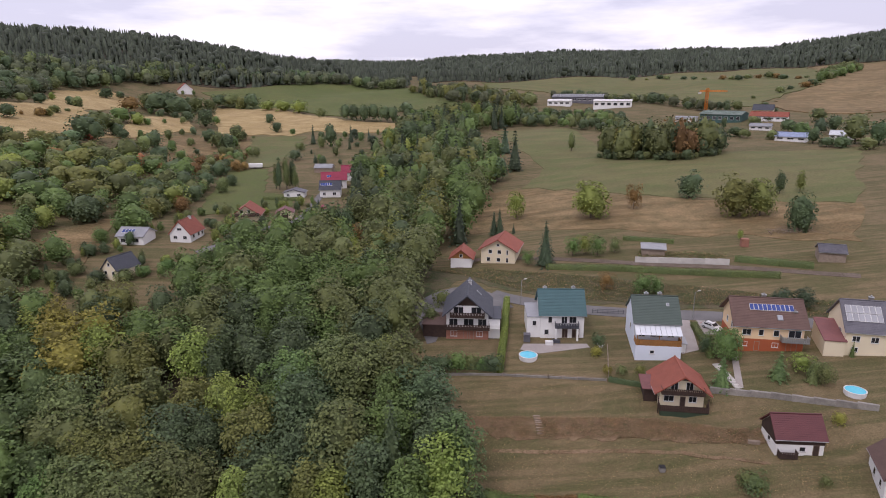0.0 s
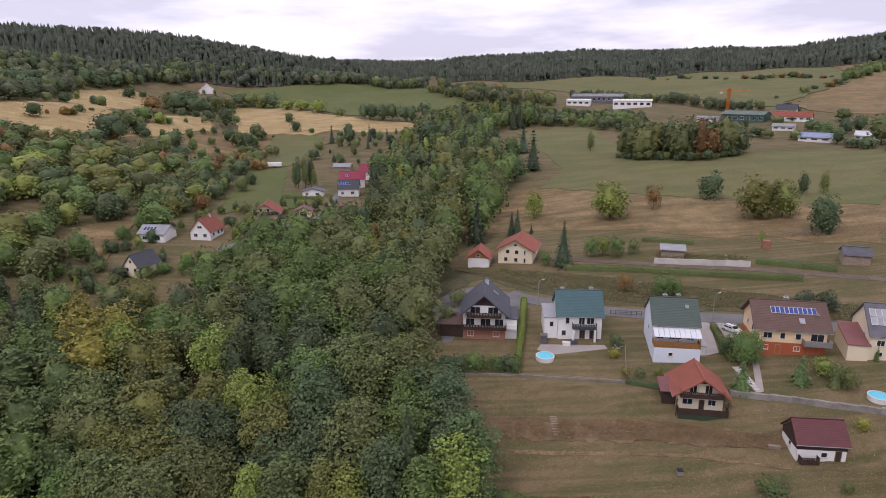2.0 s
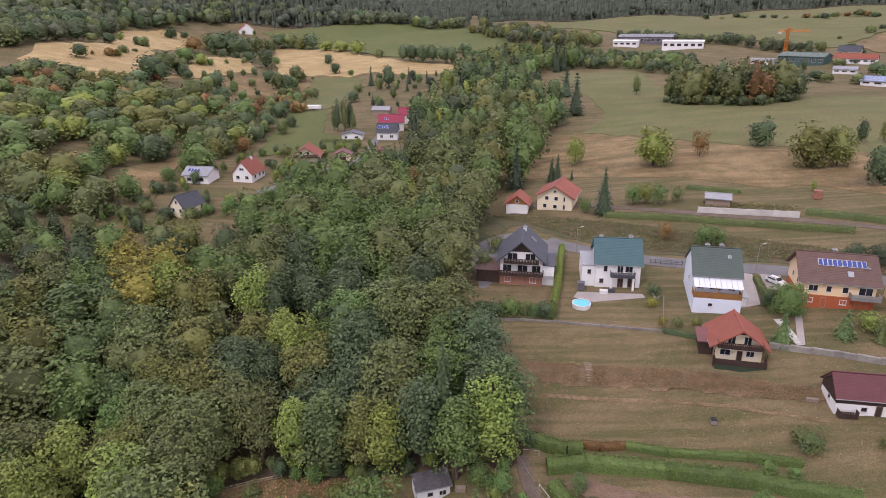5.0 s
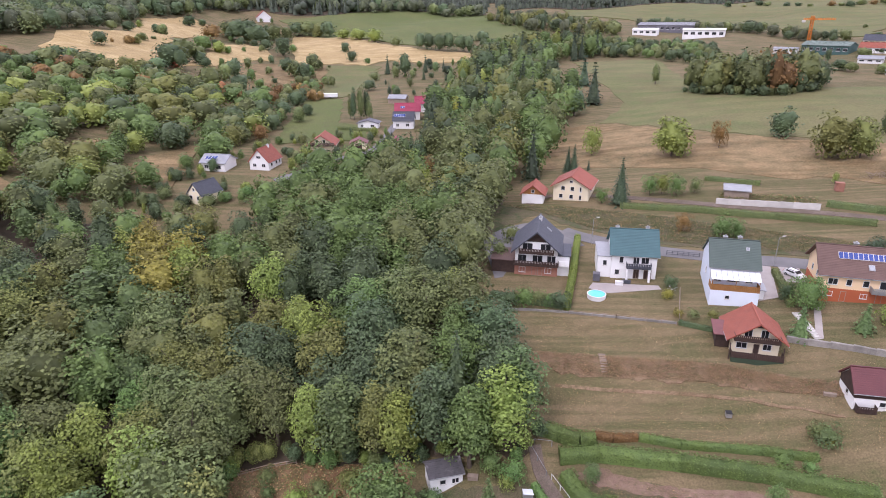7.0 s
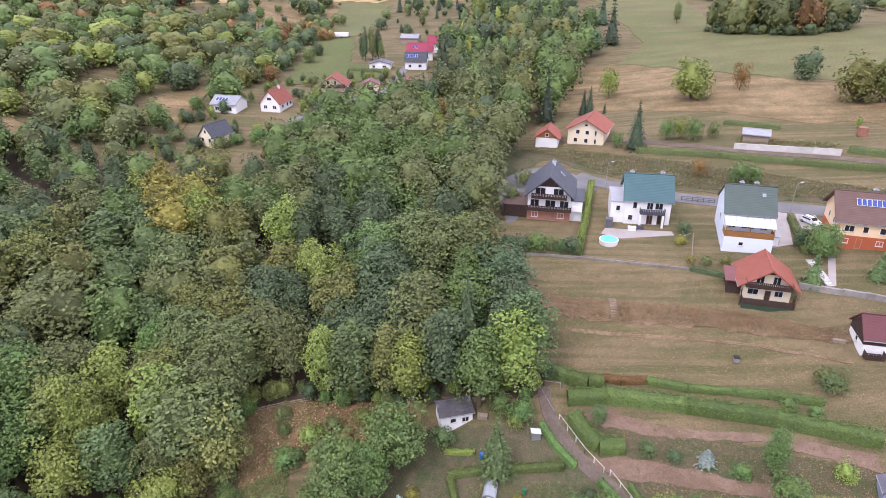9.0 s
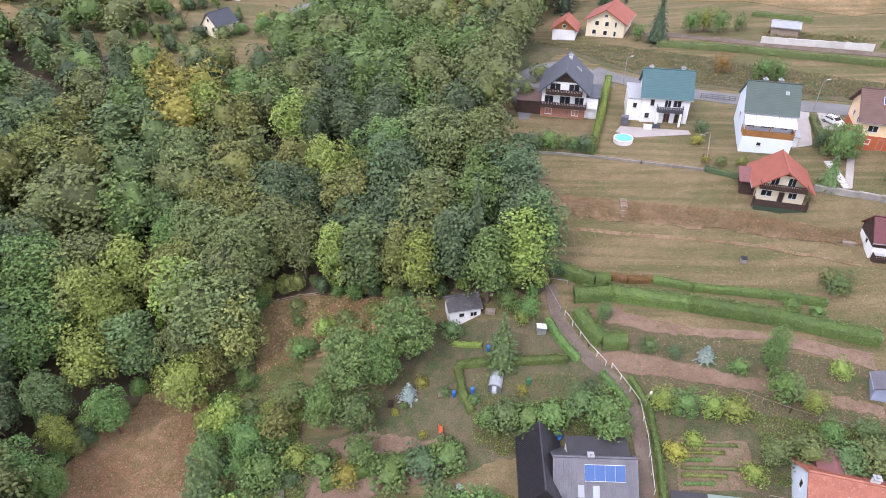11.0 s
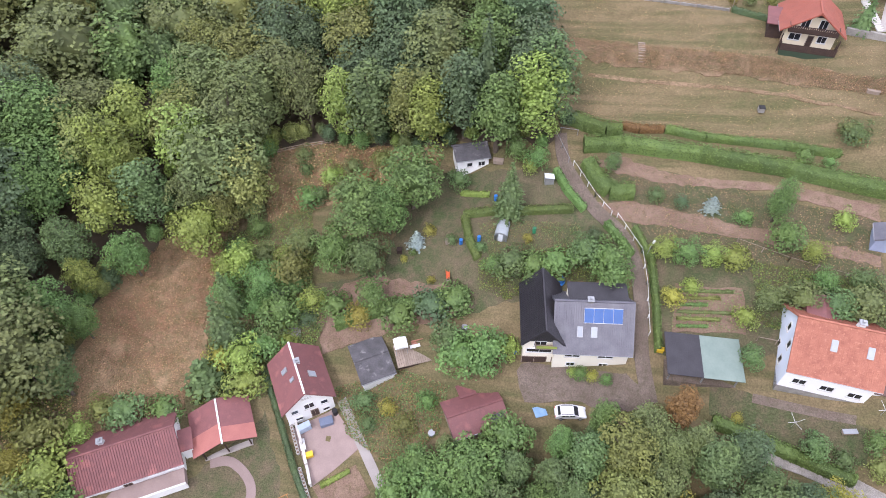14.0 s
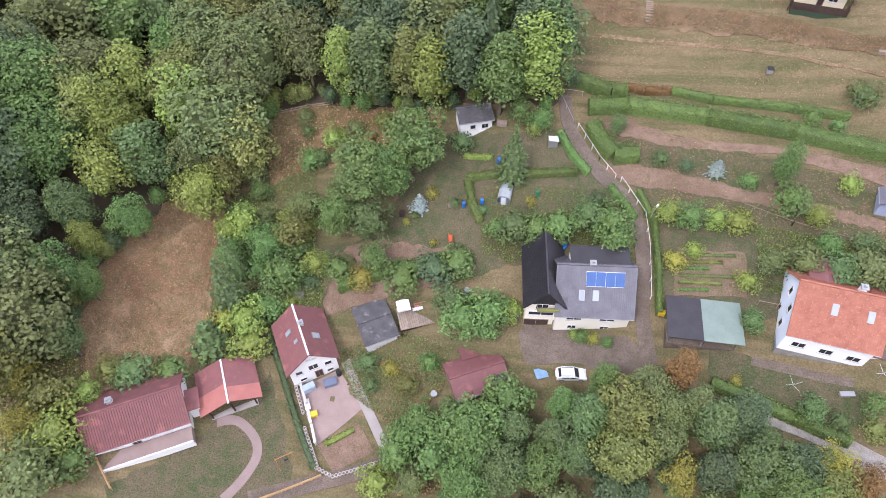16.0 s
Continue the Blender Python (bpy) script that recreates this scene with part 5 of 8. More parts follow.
house("shed with a green sheet roof", -55.0, 300.0, 10, 7, 5, 2.2, 1.0, "x", OLDWOOD, R_SHEET, 0.3, 0.3, name="shed", category="shed")
house("white farmhouse with red roof below the wood", -264.0, 664.0, 30, 14, 12, 5, 6, "y", WHITE, R_RED, 0.6, 0.6)
tr = thing("site_trailer", -100.3, 326.0, 4, "long white trailer at the end of a meadow", "trailer")
part("body", box_bm((-6, -1.3, 0.8, 6, 1.3, 2.6), bevel=0.08), WHITE, tr)
for s_ in (-1, 1):
    w_ = part("wheel", round_bm(0.45, 0.45, -0.15, 0.15, 12), BLACKR, tr)
    w_.matrix_basis = pose(2.5 * s_, -1.15, 0.42, 90)
part("underframe", box_bm((-5.5, -0.9, 0.42, 5.5, 0.9, 0.8)), METAL, tr)

# ---- works and houses beyond the upper meadow
def works(label, x, y, yaw, w, d, e, rise, wall, roof, wins=0):
    w, d, e, rise = w * 0.6, d * 0.6, e * 0.66, rise * 0.66
    h = house(label, x, y, yaw, w, d, e, rise, "x", wall, roof, 0.5, 0.5, name="works_hall", category="hall", sink=6, wins=[("f", -w / 2 + (i + 0.5) * w / wins, e * 0.6, w / wins * 0.6, e * 0.35) for i in range(wins)])
    return h


works("large grey factory hall with a flat pale roof", 126.3, 599, -20, 78, 40, 9, 3, R_GREYTILE, R_GREYSHEET, 10)
works("white flat-roofed factory hall with windows", 105.5, 578, -20, 34, 20, 7, 1.5, WHITE, WHITE, 4)
works("white factory hall with a low roof", 144.1, 541, -18, 52, 26, 9, 1.5, WHITE, WHITE, 6)
works("green hall with grey-green sheet roof", 192.4, 440, -42, 46, 26, 9, 3, mat("green_cladding", (0.05, 0.12, 0.11), rough=0.6), R_SHEET, 7)
works("low white store building with grey roof", 176.8, 461, -30, 24, 12, 5, 1, WHITE, R_GREYSHEET, 3)
works("long building with orange-red roof", 218.3, 425, -35, 38, 12, 5, 4, WHITE, R_RED, 6)
works("cream house with purple-blue slate roof", 232.0, 461, -35, 22, 12, 5, 5, CREAM, R_SLATE, 4)
works("white shed with grey roof", 196.6, 391.4, -35, 20, 10, 4, 2, WHITE, R_GREYSHEET, 3)
works("white store with blue roof", 191.6, 346.7, -40, 26, 12, 4, 3, WHITE, mat("blue_sheet_roof", (0.30, 0.36, 0.52), rough=0.5), 3)
works("white glasshouse beside the village trees", 216.5, 341.1, -40, 20, 10, 4, 3, WHITE, PALEGLASS, 4)
works("white flat-roofed building among the trees", 43.2, 653, -8, 26, 14, 6, 1, WHITE, WHITE, 3)
works("white flat-roofed building among the trees", 70.3, 648, -8, 16, 10, 6, 1, WHITE, WHITE, 2)
cx_, cy_ = 213.3, 516
crane = thing("tower_crane", cx_, cy_, 0, "orange tower crane at a building site", "crane")
CRANE = mat("orange_crane_paint", (0.62, 0.20, 0.02), rough=0.5)
part("mast", box_bm(*[(sx * 0.8 - 0.2, sy * 0.8 - 0.2, 0, sx * 0.8 + 0.2, sy * 0.8 + 0.2, 18) for sx in (-1, 1) for sy in (-1, 1)], *[(-1, -1, 2 * i, 1, 1, 2 * i + 0.3) for i in range(10)]), CRANE, crane)
part("jib", box_bm((-6, -0.6, 15.4, 16, -0.2, 15.8), (-6, 0.2, 15.4, 16, 0.6, 15.8), (-6, -0.2, 16.4, 16, 0.2, 16.8), *[(-6 + 2 * i, -0.5, 15.5, -5.7 + 2 * i, 0.5, 16.6) for i in range(11)]), CRANE, crane)
part("counterweight", box_bm((-7, -0.8, 13.8, -5, 0.8, 15.4)), CONCRETE, crane)

# ---- the big house by the path
h = house("big house with grey tiled roof, black cross wing and solar collector", 11.8, 47.9, 6.5, 10.2, 9.6, 4.8, 4.6, "x", IVORY, R_GREYTILE, 0.6, 0.4, tile=0.33, z=15.6, sink=2.5,
          solar=[("f", 1.2, 4.9, 1.3, 2.1, 4, SOLARTHERM)], lights=[("f", -1.9, 2.6, 0.8, 1.5), ("f", 0.0, 2.6, 0.9, 1.5)], chimneys=[(-0.6, 4.9, 0.6)],
          wins=[("f", -2.6, 1.1, 1.3, 0.9), ("f", 2.0, 1.1, 1.3, 0.9), ("f", -2.6, 3.3, 2.2, 0.7), ("f", 2.0, 3.3, 2.2, 0.7)])
annex(h, -3.2, 5.6, 4.6, 8.6, 9.0, 8.8, IVORY, R_BLACK, "rear_wing", sink=2)
h = house("white cross wing with black tiled roof and flower balcony", 5.0, 47.9, 6.5, 5.2, 9.6, 5.9, 3.2, "y", IVORY, R_BLACK, 0.5, 0.6, tile=0.33, z=15.2, sink=2.5, gable=(5.85, R_BLACK), wins=[("f", -0.4, 3.5, 3.6, 1.0), ("f", -0.4, 5.3, 1.8, 1.3), ("l", 4, 3.4, 1.2, 1.2)],
          doors=[("f", -0.9, 1.0, 3.6, 1.8), ("f", 1.9, 0.9, 0.8, 1.8)], name="house_wing")
balcony(h, 0.4, 5.0, 3.0, 0.7, OLDWOOD, 0.6)
part("flower_box", box_bm((-1.0, -0.98, 5.5, 1.8, -0.72, 5.75)), L_LIGHT, h)

# ---- the white house with the orange roof
h = house("white house with orange tiled roof, blue gable and stone plinth", 41.0, 46.1, -6.5, 10.4, 10.0, 5.7, 4.2, "x", WHITE, R_ORANGE, 0.6, 0.4, tile=0.32, z=18.9, sink=2.5, base=(1.3, STONE), chimneys=[(1.8, 5.6, 0.7)],
          lights=[("f", -0.9, 3.9, 0.8, 1.5), ("f", 3.3, 3.9, 0.8, 1.5)],
          wins=[("f", -3.2, 3.2, 1.7, 1.1), ("f", 0.2, 3.0, 1.7, 1.1), ("f", 3.6, 2.8, 1.7, 1.1), ("f", 0.2, 5.2, 2.0, 0.7)])
part("gable_face", prism_bm([(0.02, -0.5), (9.98, -0.5), (9.98, 5.6), (5.0, 9.8), (0.02, 5.6)], -5.24, -5.205, True), BLUEWHITE, h)
for u_, z_ in ((3.0, 3.0), (5.6, 3.0), (3.4, 6.0), (5.8, 6.6), (8.0, 3.0)):
    window(h, Matrix.Translation((-5.24, u_, z_)) @ pose(0, 0, 0, 90, 0, -90), 0.95, 1.4)
annex(h, 5.45, 1.0, 7.2, 4.5, 3.0, 3.4, WHITE, R_BROWN, "porch")
part("rear_dormer", prism_bm([(-3.6, 6.0), (0.4, 6.0), (0.4, 8.2), (-1.6, 9.0), (-3.6, 8.2)], 5.5, 10.4), R_WINE, h)

# ---- the house with the paved terrace
h = house("white house with weathered red metal roof and pale ridge", -27.1, 37.4, 33, 7.0, 8.4, 4.2, 3.3, "y", WHITE, R_WINE, 0.5, 0.4, z=8.6, sink=2.0, ridge_mat=FRAMEW, chimneys=[(0.3, 5.2, 0.3)],
          lights=[("l", -1.0, 2.6, 0.8, 1.2), ("l", 1.2, 3.6, 0.6, 0.9), ("r", -1.0, 2.6, 1.0, 1.3)],
          wins=[("f", -2.2, 3.1, 1.1, 1.0), ("f", 0, 3.5, 1.5, 1.4), ("f", 2.2, 3.1, 1.1, 1.0), ("f", -1.9, 0.9, 1.1, 0.8), ("f", 2.2, 0.9, 1.1, 0.8), ("f", 0, 5.9, 1.6, 0.3), ("r", 3, 2.2, 1.0, 1.1)], doors=[("f", 0.5, 1.0, 1.2, 2.0)])
h = house("long bungalow with weathered red tiled roof", -48.0, 23.6, 30, 13.0, 7.6, 2.6, 2.6, "x", WHITE, R_WINE, 0.7, 0.5, tile=0.33, z=9.2, sink=2, chimneys=[(-2.6, 5.0, 0.3)],
          wins=[("f", 1.0, 1.5, 1.6, 0.9), ("f", -3.2, 1.5, 1.1, 0.9), ("f", 3.8, 1.5, 1.2, 0.9)], doors=[("f", -0.9, 1.0, 1.2, 2.0)])
part("terrace", box_bm((-5.6, -2.4, -1.0, 6.4, -0.05, 0.2)), PINKPAVE, h)
part("terrace_edge", box_bm((-5.7, -2.62, -1.0, 6.5, -2.42, 0.6)), WHITE, h)
annex(h, 6.7, 1.5, 8.2, 4.5, 2.1, 2.3, WHITE, R_WINE, "link_shed")
pv = thing("garden_pavilion", -37.4, 30.2, 31, "open timber pavilion with a two-tone red roof", "pavilion", z=8.2)
for px_, py_ in ((-3.2, 0.2), (3.2, 0.2), (-3.2, 6.2), (3.2, 6.2), (0, 0.2)):
    part("post", box_bm((px_ - 0.1, py_ - 0.1, -1, px_ + 0.1, py_ + 0.1, 2.4)), DARKWOOD, pv)
part("floor", box_bm((-3.4, 0, -1, 3.4, 6.4, 0.1)), PAVERS, pv)
rf_ = Roof(8.0, 6.8, 2.3, 1.7, "y", 0.4, 0.4)
for sd_ in "lr":
    m_, ln_ = rf_.slope(sd_)
    q_ = part("roof", box_bm((-3.6, -0.4, 0, 3.6, ln_ + 0.03, 0.14), bevel=0.02), R_WINE, pv)
    q_.matrix_basis = m_
    part("roof_patch", box_bm((-3.62 if sd_ == "r" else 0.6, -0.42, 0.145, -1.2 if sd_ == "r" else 3.62, ln_ + 0.02, 0.17)), R_SALMON, q_)
part("ridge_cap", box_bm((-0.12, -0.45, 4.08, 0.12, 6.85, 4.25)), FRAMEW, pv)
part("back_wall", box_bm((-3.3, 6.2, -1, 3.3, 6.32, 2.3)), WHITE, pv)

# ---- garden hut, carport and sheds
h = house("white garden hut with dark felt roof", -8.9, 76.4, 21, 5.2, 3.6, 2.5, 0.7, "x", WHITE, R_FELT, 0.35, 0.3, z=25.3, sink=1.5, mid=0.7, wins=[("f", -0.6, 1.3, 1.0, 0.9), ("f", 1.4, 1.2, 1.2, 1.0)], name="garden_hut", category="hut")
cp = thing("carport", 26.6, 46.3, 1.5, "open carport with half black, half pale green sheet roof", "carport", z=18.3)
part("floor", box_bm((-4.6, 0, -1.5, 4.6, 5.6, 0.05)), DRIVE, cp)
for px_ in (-4.4, 0, 4.4):
    for py_ in (0.2, 5.4):
        part("post", box_bm((px_ - 0.08, py_ - 0.08, -1, px_ + 0.08, py_ + 0.08, 2.5)), METAL, cp)
part("back_wall", box_bm((-4.5, 5.45, -1.0, 4.5, 5.6, 2.5)), OLDWOOD, cp)
for x0_, x1_, m_ in ((-5.0, -0.3, R_BLACK), (-0.29, 5.0, R_SHEET)):
    q_ = part("roof", box_bm((x0_, -0.5, 0, x1_, 6.0, 0.1)), m_, cp)
    q_.matrix_basis = pose(0, 0, 2.45, 3)
h = house("low shed with a patched black felt roof", -18.0, 42.9, 32, 4.8, 6.4, 2.0, 0.7, "x", FRAMEW, R_FELT, 0.35, 0.3, z=11.2, sink=1.5, name="shed", category="shed")
h = house("dilapidated shed with patched rusty red roof", -2.0, 37.6, 29, 7.8, 5.4, 2.2, 1.0, "x", OLDWOOD, R_WINE, 0.3, 0.3, z=10.4, sink=2, name="shed", category="shed")
part("roof_patch", box_bm((1.6, 0.2, 2.95, 3.6, 2.3, 3.0)), R_FELT, h).matrix_basis = pose(0, 0, -0.4, 20)
annex(h, -1.0, 5.42, 1.0, 7.4, 2.5, 2.2, OLDWOOD, R_WINE, "lean_to")
h = house("low storehouse with grey sheet roof", 58.3, 166.4, -15, 6, 4.5, 2.4, 0.8, "x", OLDWOOD, R_GREYSHEET, 0.4, 0.4, name="shed", category="shed")
h = house("dark shed under trees at the field's edge", 99.7, 153.2, -20, 6, 5, 2.6, 1.4, "x", OLDWOOD, R_GREYTILE, 0.3, 0.3, name="shed", category="shed")
h = house("blue-grey painted timber garden shed", 49.3, 64.7, -12, 3.0, 3.0, 2.0, 0.7, "y", mat("blue_grey_paint", (0.30, 0.34, 0.46), rough=0.7), R_GREYTILE, 0.2, 0.2, name="shed", category="shed")
h = house("white gabled house at the lower edge of the meadow", 66.5, 76.0, -20, 7, 8, 4, 3.4, "y", WHITE, R_BROWN, 0.5, 0.4, wins=[("l", 2, 2, 1.0, 1.2), ("l", 5, 2, 1.0, 1.2), ("f", 0, 2, 1.2, 1.2)])

# ---------------------------------------------------------------- woods
NEAR_WOOD = [(4.6, 82.5), (1.3, 80.1), (-7.2, 81.5), (-21.6, 81.0), (-34.4, 82.5), (-46.0, 81.9), (-48.3, 70.9), (-51.4, 64.7), (-58.4, 60.2), (-63.8, 50.7), (-64.2, 39.3), (-66.1, 30.8), (-68.6, 25.0), (-125.0, 35.0), (-175.0, 85.0), (-165.0, 140.0), (-110.0, 148.0), (-90.0, 140.0), (-72.0, 150.0), (-60.0, 178.0), (-32.0, 195.0), (-2.0, 172.0), (-8.0, 150.0), (-9.0, 128.0), (-5.0, 112.0), (2.0, 95.0)]
FOREST_MIX = [("oak", L_OAK)] * 7 + [("oak", L_OLIVE)] * 3 + [("ash", L_BLUE)] * 1 + [("ash", L_DARK)] * 1 + [("oak", L_MID)] * 4 + [("open", L_LIGHT)] * 1 + [("oak", L_DARK)] * 2
LOW_MIX = [("oak", L_OAK)] * 4 + [("oak", L_MID)] * 4 + [("oak", L_DARK)] * 1 + [("ash", L_BLUE)] * 2 + [("oak", L_OLIVE), ("ash", L_LIGHT), ("ash", L_DARK)]
rng_ = random.Random(5)
CHOSEN = []


def edge_tree(shape, x, y, material, h, width=1.0):
    CHOSEN.append((x, y))
    width *= 1.4 if shape == "ash" else 1.0
    tree(shape, x, y, material, h, width, group="trees of the near wood")


edge_tree("ash", -33.0, 84.5, L_LIGHT, 16, 0.8)
edge_tree("ash", -26.8, 83.6, L_BLUE, 17, 1.1)
edge_tree("ash", -21.0, 83.0, L_OLIVE, 16, 0.9)
edge_tree("ash", -17.0, 81.8, L_LIGHT, 15, 1.0)
edge_tree("ash", -11.2, 82.5, L_DARK, 17, 1.0)
edge_tree("ash", -5.6, 79.4, L_MID, 16, 1.0)
edge_tree("ash", -0.4, 82.3, L_LIGHT, 16, 1.1)
edge_tree("ash", 1.8, 85.0, L_BLUE, 17, 1.0)
edge_tree("spruce", -8.3, 85.9, L_DARK, 19, 1.0)
edge_tree("spruce", -14.7, 87.2, L_OAK, 19, 1.0)
edge_tree("oak", -40.0, 86.5, L_OAK, 16, 1.0)
edge_tree("oak", -48.6, 84.4, L_OAK, 17, 1.2)
edge_tree("oak", -58.6, 86.8, L_OAK, 17, 1.2)
edge_tree("open", -57.2, 73.4, L_LIGHT, 16, 1.1)
edge_tree("open", -67.5, 76.0, L_LIGHT, 16, 1.0)
edge_tree("open", -72.0, 69.3, L_OLIVE, 16, 1.0)
edge_tree("oak", -80.0, 70.3, L_MID, 17, 1.2)
edge_tree("oak", -75.2, 58.4, L_MID, 15, 1.1)
edge_tree("open", -65.8, 59.3, L_LIGHT, 14, 1.0)
edge_tree("ash", -60.4, 63.3, L_BLUE, 14, 1.2)
edge_tree("oak", -54.2, 65.7, L_OAK, 13, 0.9)
edge_tree("oak", -59.7, 53.2, L_MID, 11, 0.9)
edge_tree("oak", -68.3, 52.1, L_BLUE, 12, 1.0)
edge_tree("oak", -73.8, 48.1, L_DARK, 12, 1.1)
edge_tree("oak", -65.0, 48.3, L_LIGHT, 9, 0.9)
edge_tree("shrub_tree", -2.3, 78.0, L_MID, 5, 1.0)
edge_tree("shrub_tree", 1.3, 76.8, L_MID, 5, 1.0)
edge_tree("oak", -97.3, 98.6, L_OLIVE, 16, 1.2)
edge_tree("open", -98.1, 109.5, L_OLIVE, 15, 1.1)
edge_tree("ash", -87.9, 109.3, L_BLUE, 16, 1.5)
edge_tree("oak", -69.9, 105.0, L_OAK, 17, 1.2)
edge_tree("open", -52.2, 119.8, L_LIGHT, 16, 1.0)
edge_tree("open", -88.8, 133.7, L_YELLOW, 14, 0.9)
edge_tree("oak", -74.3, 123.5, L_LIGHT, 15, 1.1)
# stands of one kind within the wood: a place in the plan and the foliage there
STANDS = [
    (-92, 100, (L_OLIVE, L_OAK, L_OLIVE)),
    (-84, 86, (L_OLIVE, L_OAK)),
    (-77, 77, (L_OAK, L_OLIVE, L_DARK,)),
    (-76, 89, (L_BLUE, L_MID,)),
    (-69, 81, (L_BLUE, L_MID,)),
    (-83, 111, (L_BLUE, L_MID,)),
    (-82, 101, (L_BLUE,)),
    (-67, 101, (L_OAK, L_OLIVE, L_OAK,)),
    (-55, 94, (L_OAK, L_OAK, L_OLIVE,)),
    (-45, 84, (L_OAK, L_OAK, L_DARK,)),
    (-54, 84, (L_OAK, L_OLIVE,)),
    (-45, 94, (L_DARK, L_OAK,)),
    (-69, 72, (L_LIGHT, L_MID, L_LIGHT,)),
    (-62, 75, (L_LIGHT, L_OLIVE, L_MID,)),
    (-68, 65, (L_LIGHT, L_MID,)),
    (-59, 67, (L_LIGHT, L_MID, L_OLIVE,)),
    (-54, 73, (L_LIGHT, L_OAK,)),
    (-81, 124, (L_YELLOW,)),
    (-69, 117, (L_OLIVE, L_OAK,)),
    (-64, 112, (L_OLIVE, L_OAK,)),
    (-46, 106, (L_LIGHT, L_OLIVE,)),
    (-41, 110, (L_LIGHT, L_OLIVE,)),
    (-53, 119, (L_DARK, L_OAK,)),
    (-33, 114, (L_DARK, L_MID,)),
    (-22, 109, (L_OAK, L_MID,)),
    (-18, 99, (L_DARK,)),
    (-20, 94, (L_DARK, L_DARK, L_OAK,)),
    (-10, 108, (L_OLIVE, L_OAK)),
    (-7, 112, (L_OLIVE, L_OAK,)),
    (-8, 96, (L_MID, L_DARK,)),
    (-39, 130, (L_MID, L_DARK,)),
    (-26, 130, (L_MID, L_OAK,)),
    (-61, 133, (L_OAK, L_MID,)),
    (-50, 148, (L_MID, L_OAK,)),
    (-38, 153, (L_MID,)),
    (-15, 125, (L_OAK, L_DARK,)),
    (-103, 119, (L_OAK, L_DARK,)),
    (-94, 118, (L_OAK, L_MID,)),
    (-102, 109, (L_DARK, L_BLUE,)),
    (-19, 114, (L_DARK, L_DARK, L_OAK,)),
]


def stand_leaf(x, y, other):
    q = min(STANDS, key=lambda p: math.hypot(p[0] - x, p[1] - y))
    return rng_.choice(q[2]) if math.hypot(q[0] - x, q[1] - y) < 11 else other


behind = []
for x_, y_ in scatter(NEAR_WOOD, 7.6, 11):
    d_ = math.hypot(x_, y_)
    if any(math.hypot(x_ - a, y_ - b) < 4.6 for a, b in CHOSEN):
        continue
    if d_ < 114:
        sh_, m_ = rng_.choice(FOREST_MIX)
        m_ = stand_leaf(x_, y_, m_)
        tree(sh_, x_, y_, m_, rng_.uniform(12, 19), rng_.uniform(1.0, 1.45), group="trees of the near wood")
    else:
        sh_, m_ = rng_.choice(LOW_MIX)
        m_ = stand_leaf(x_, y_, m_)
        behind.append((sh_, x_, y_, m_, rng_.uniform(11.5, 15.0) * (0.88 if d_ > 150 and x_ < -62 else 1.05), rng_.uniform(1.05, 1.45)))
RAVINE = [(-30, 197), (0, 174), (8, 200), (20, 255), (30, 310), (14, 380), (26, 430), (62, 480), (60, 520), (-10, 480), (-30, 380), (-36, 300), (-38, 240)]
for x_, y_ in scatter(RAVINE, 10.5, 12):
    sh_, m_ = rng_.choice(LOW_MIX + [("spruce", L_SPRUCE)] * 3)
    behind.append((sh_, x_, y_, m_, rng_.uniform(12, 18), 1.15))
wood_joined("wood", behind, "dense mixed wood running up the ravine", 51)
SLOPE = [(-98, 200), (-112, 160), (-150, 130), (-200, 150), (-290, 230), (-285, 290), (-230, 318), (-172, 318), (-125, 300), (-104, 255)]
OPEN_SPOTS = [(-145, 196, 11), (-116, 186, 11), (-114, 203, 8), (-146, 157, 9)]
slope = []
for x_, y_ in scatter(SLOPE, 9.2, 13, 0.95):
    if any(math.hypot(x_ - a, (y_ - b) * 0.7) < c for a, b, c in OPEN_SPOTS):
        continue
    sh_, m_ = rng_.choice([("round", L_OAK)] * 4 + [("round", L_MID)] * 4 + [("round", L_DARK)] * 1 + [("oak", L_MID)] * 2 + [("oak", L_DARK), ("round", L_LIGHT)] + [("oak", L_OAK), ("round", L_OLIVE), ("round", L_OLIVE), ("round", L_LIGHT), ("round", L_RUST), ("ash", L_MID)])
    slope.append((sh_, x_, y_, m_, rng_.uniform(6.5, 11.5), rng_.uniform(1.15, 1.5)))
wood_joined("bushy_slope", slope, "slope overgrown with bushes and small trees", 52)

HILL_LEFT = [(-283, 705), (-340, 640), (-420, 560), (-560, 520), (-900, 700), (-900, 1000), (-560, 1080), (-300, 1080), (-120, 1060), (-48, 1010), (-40, 770), (-95, 805), (-170, 765), (-225, 715)]
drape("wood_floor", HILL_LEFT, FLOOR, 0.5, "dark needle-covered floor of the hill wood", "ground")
wood_stuff("far_wood", scatter(HILL_LEFT, 7.2, 21), L_FARS_HAZED, "dark wood of spruces on the hill", "ppppppppppr", 11, 17, 3)
HILL_EDGE = [(-280, 400), (-292, 440), (-335, 568), (-312, 650), (-284, 712), (-212, 735), (-122, 780), (-40, 750), (-46, 775), (-130, 800), (-235, 765), (-310, 735), (-370, 670), (-430, 590), (-400, 430), (-300, 330)]
wood_joined("far_wood", [(rng_.choice(["oak", "round", "oak"]), x_, y_, rng_.choice([L_FAR_HAZED, L_DARK, L_OAK, L_FAR_HAZED]), rng_.uniform(11, 17), 1.25) for x_, y_ in scatter(HILL_EDGE, 11.5, 22)], "broadleaf fringe of the hillside wood", 56)
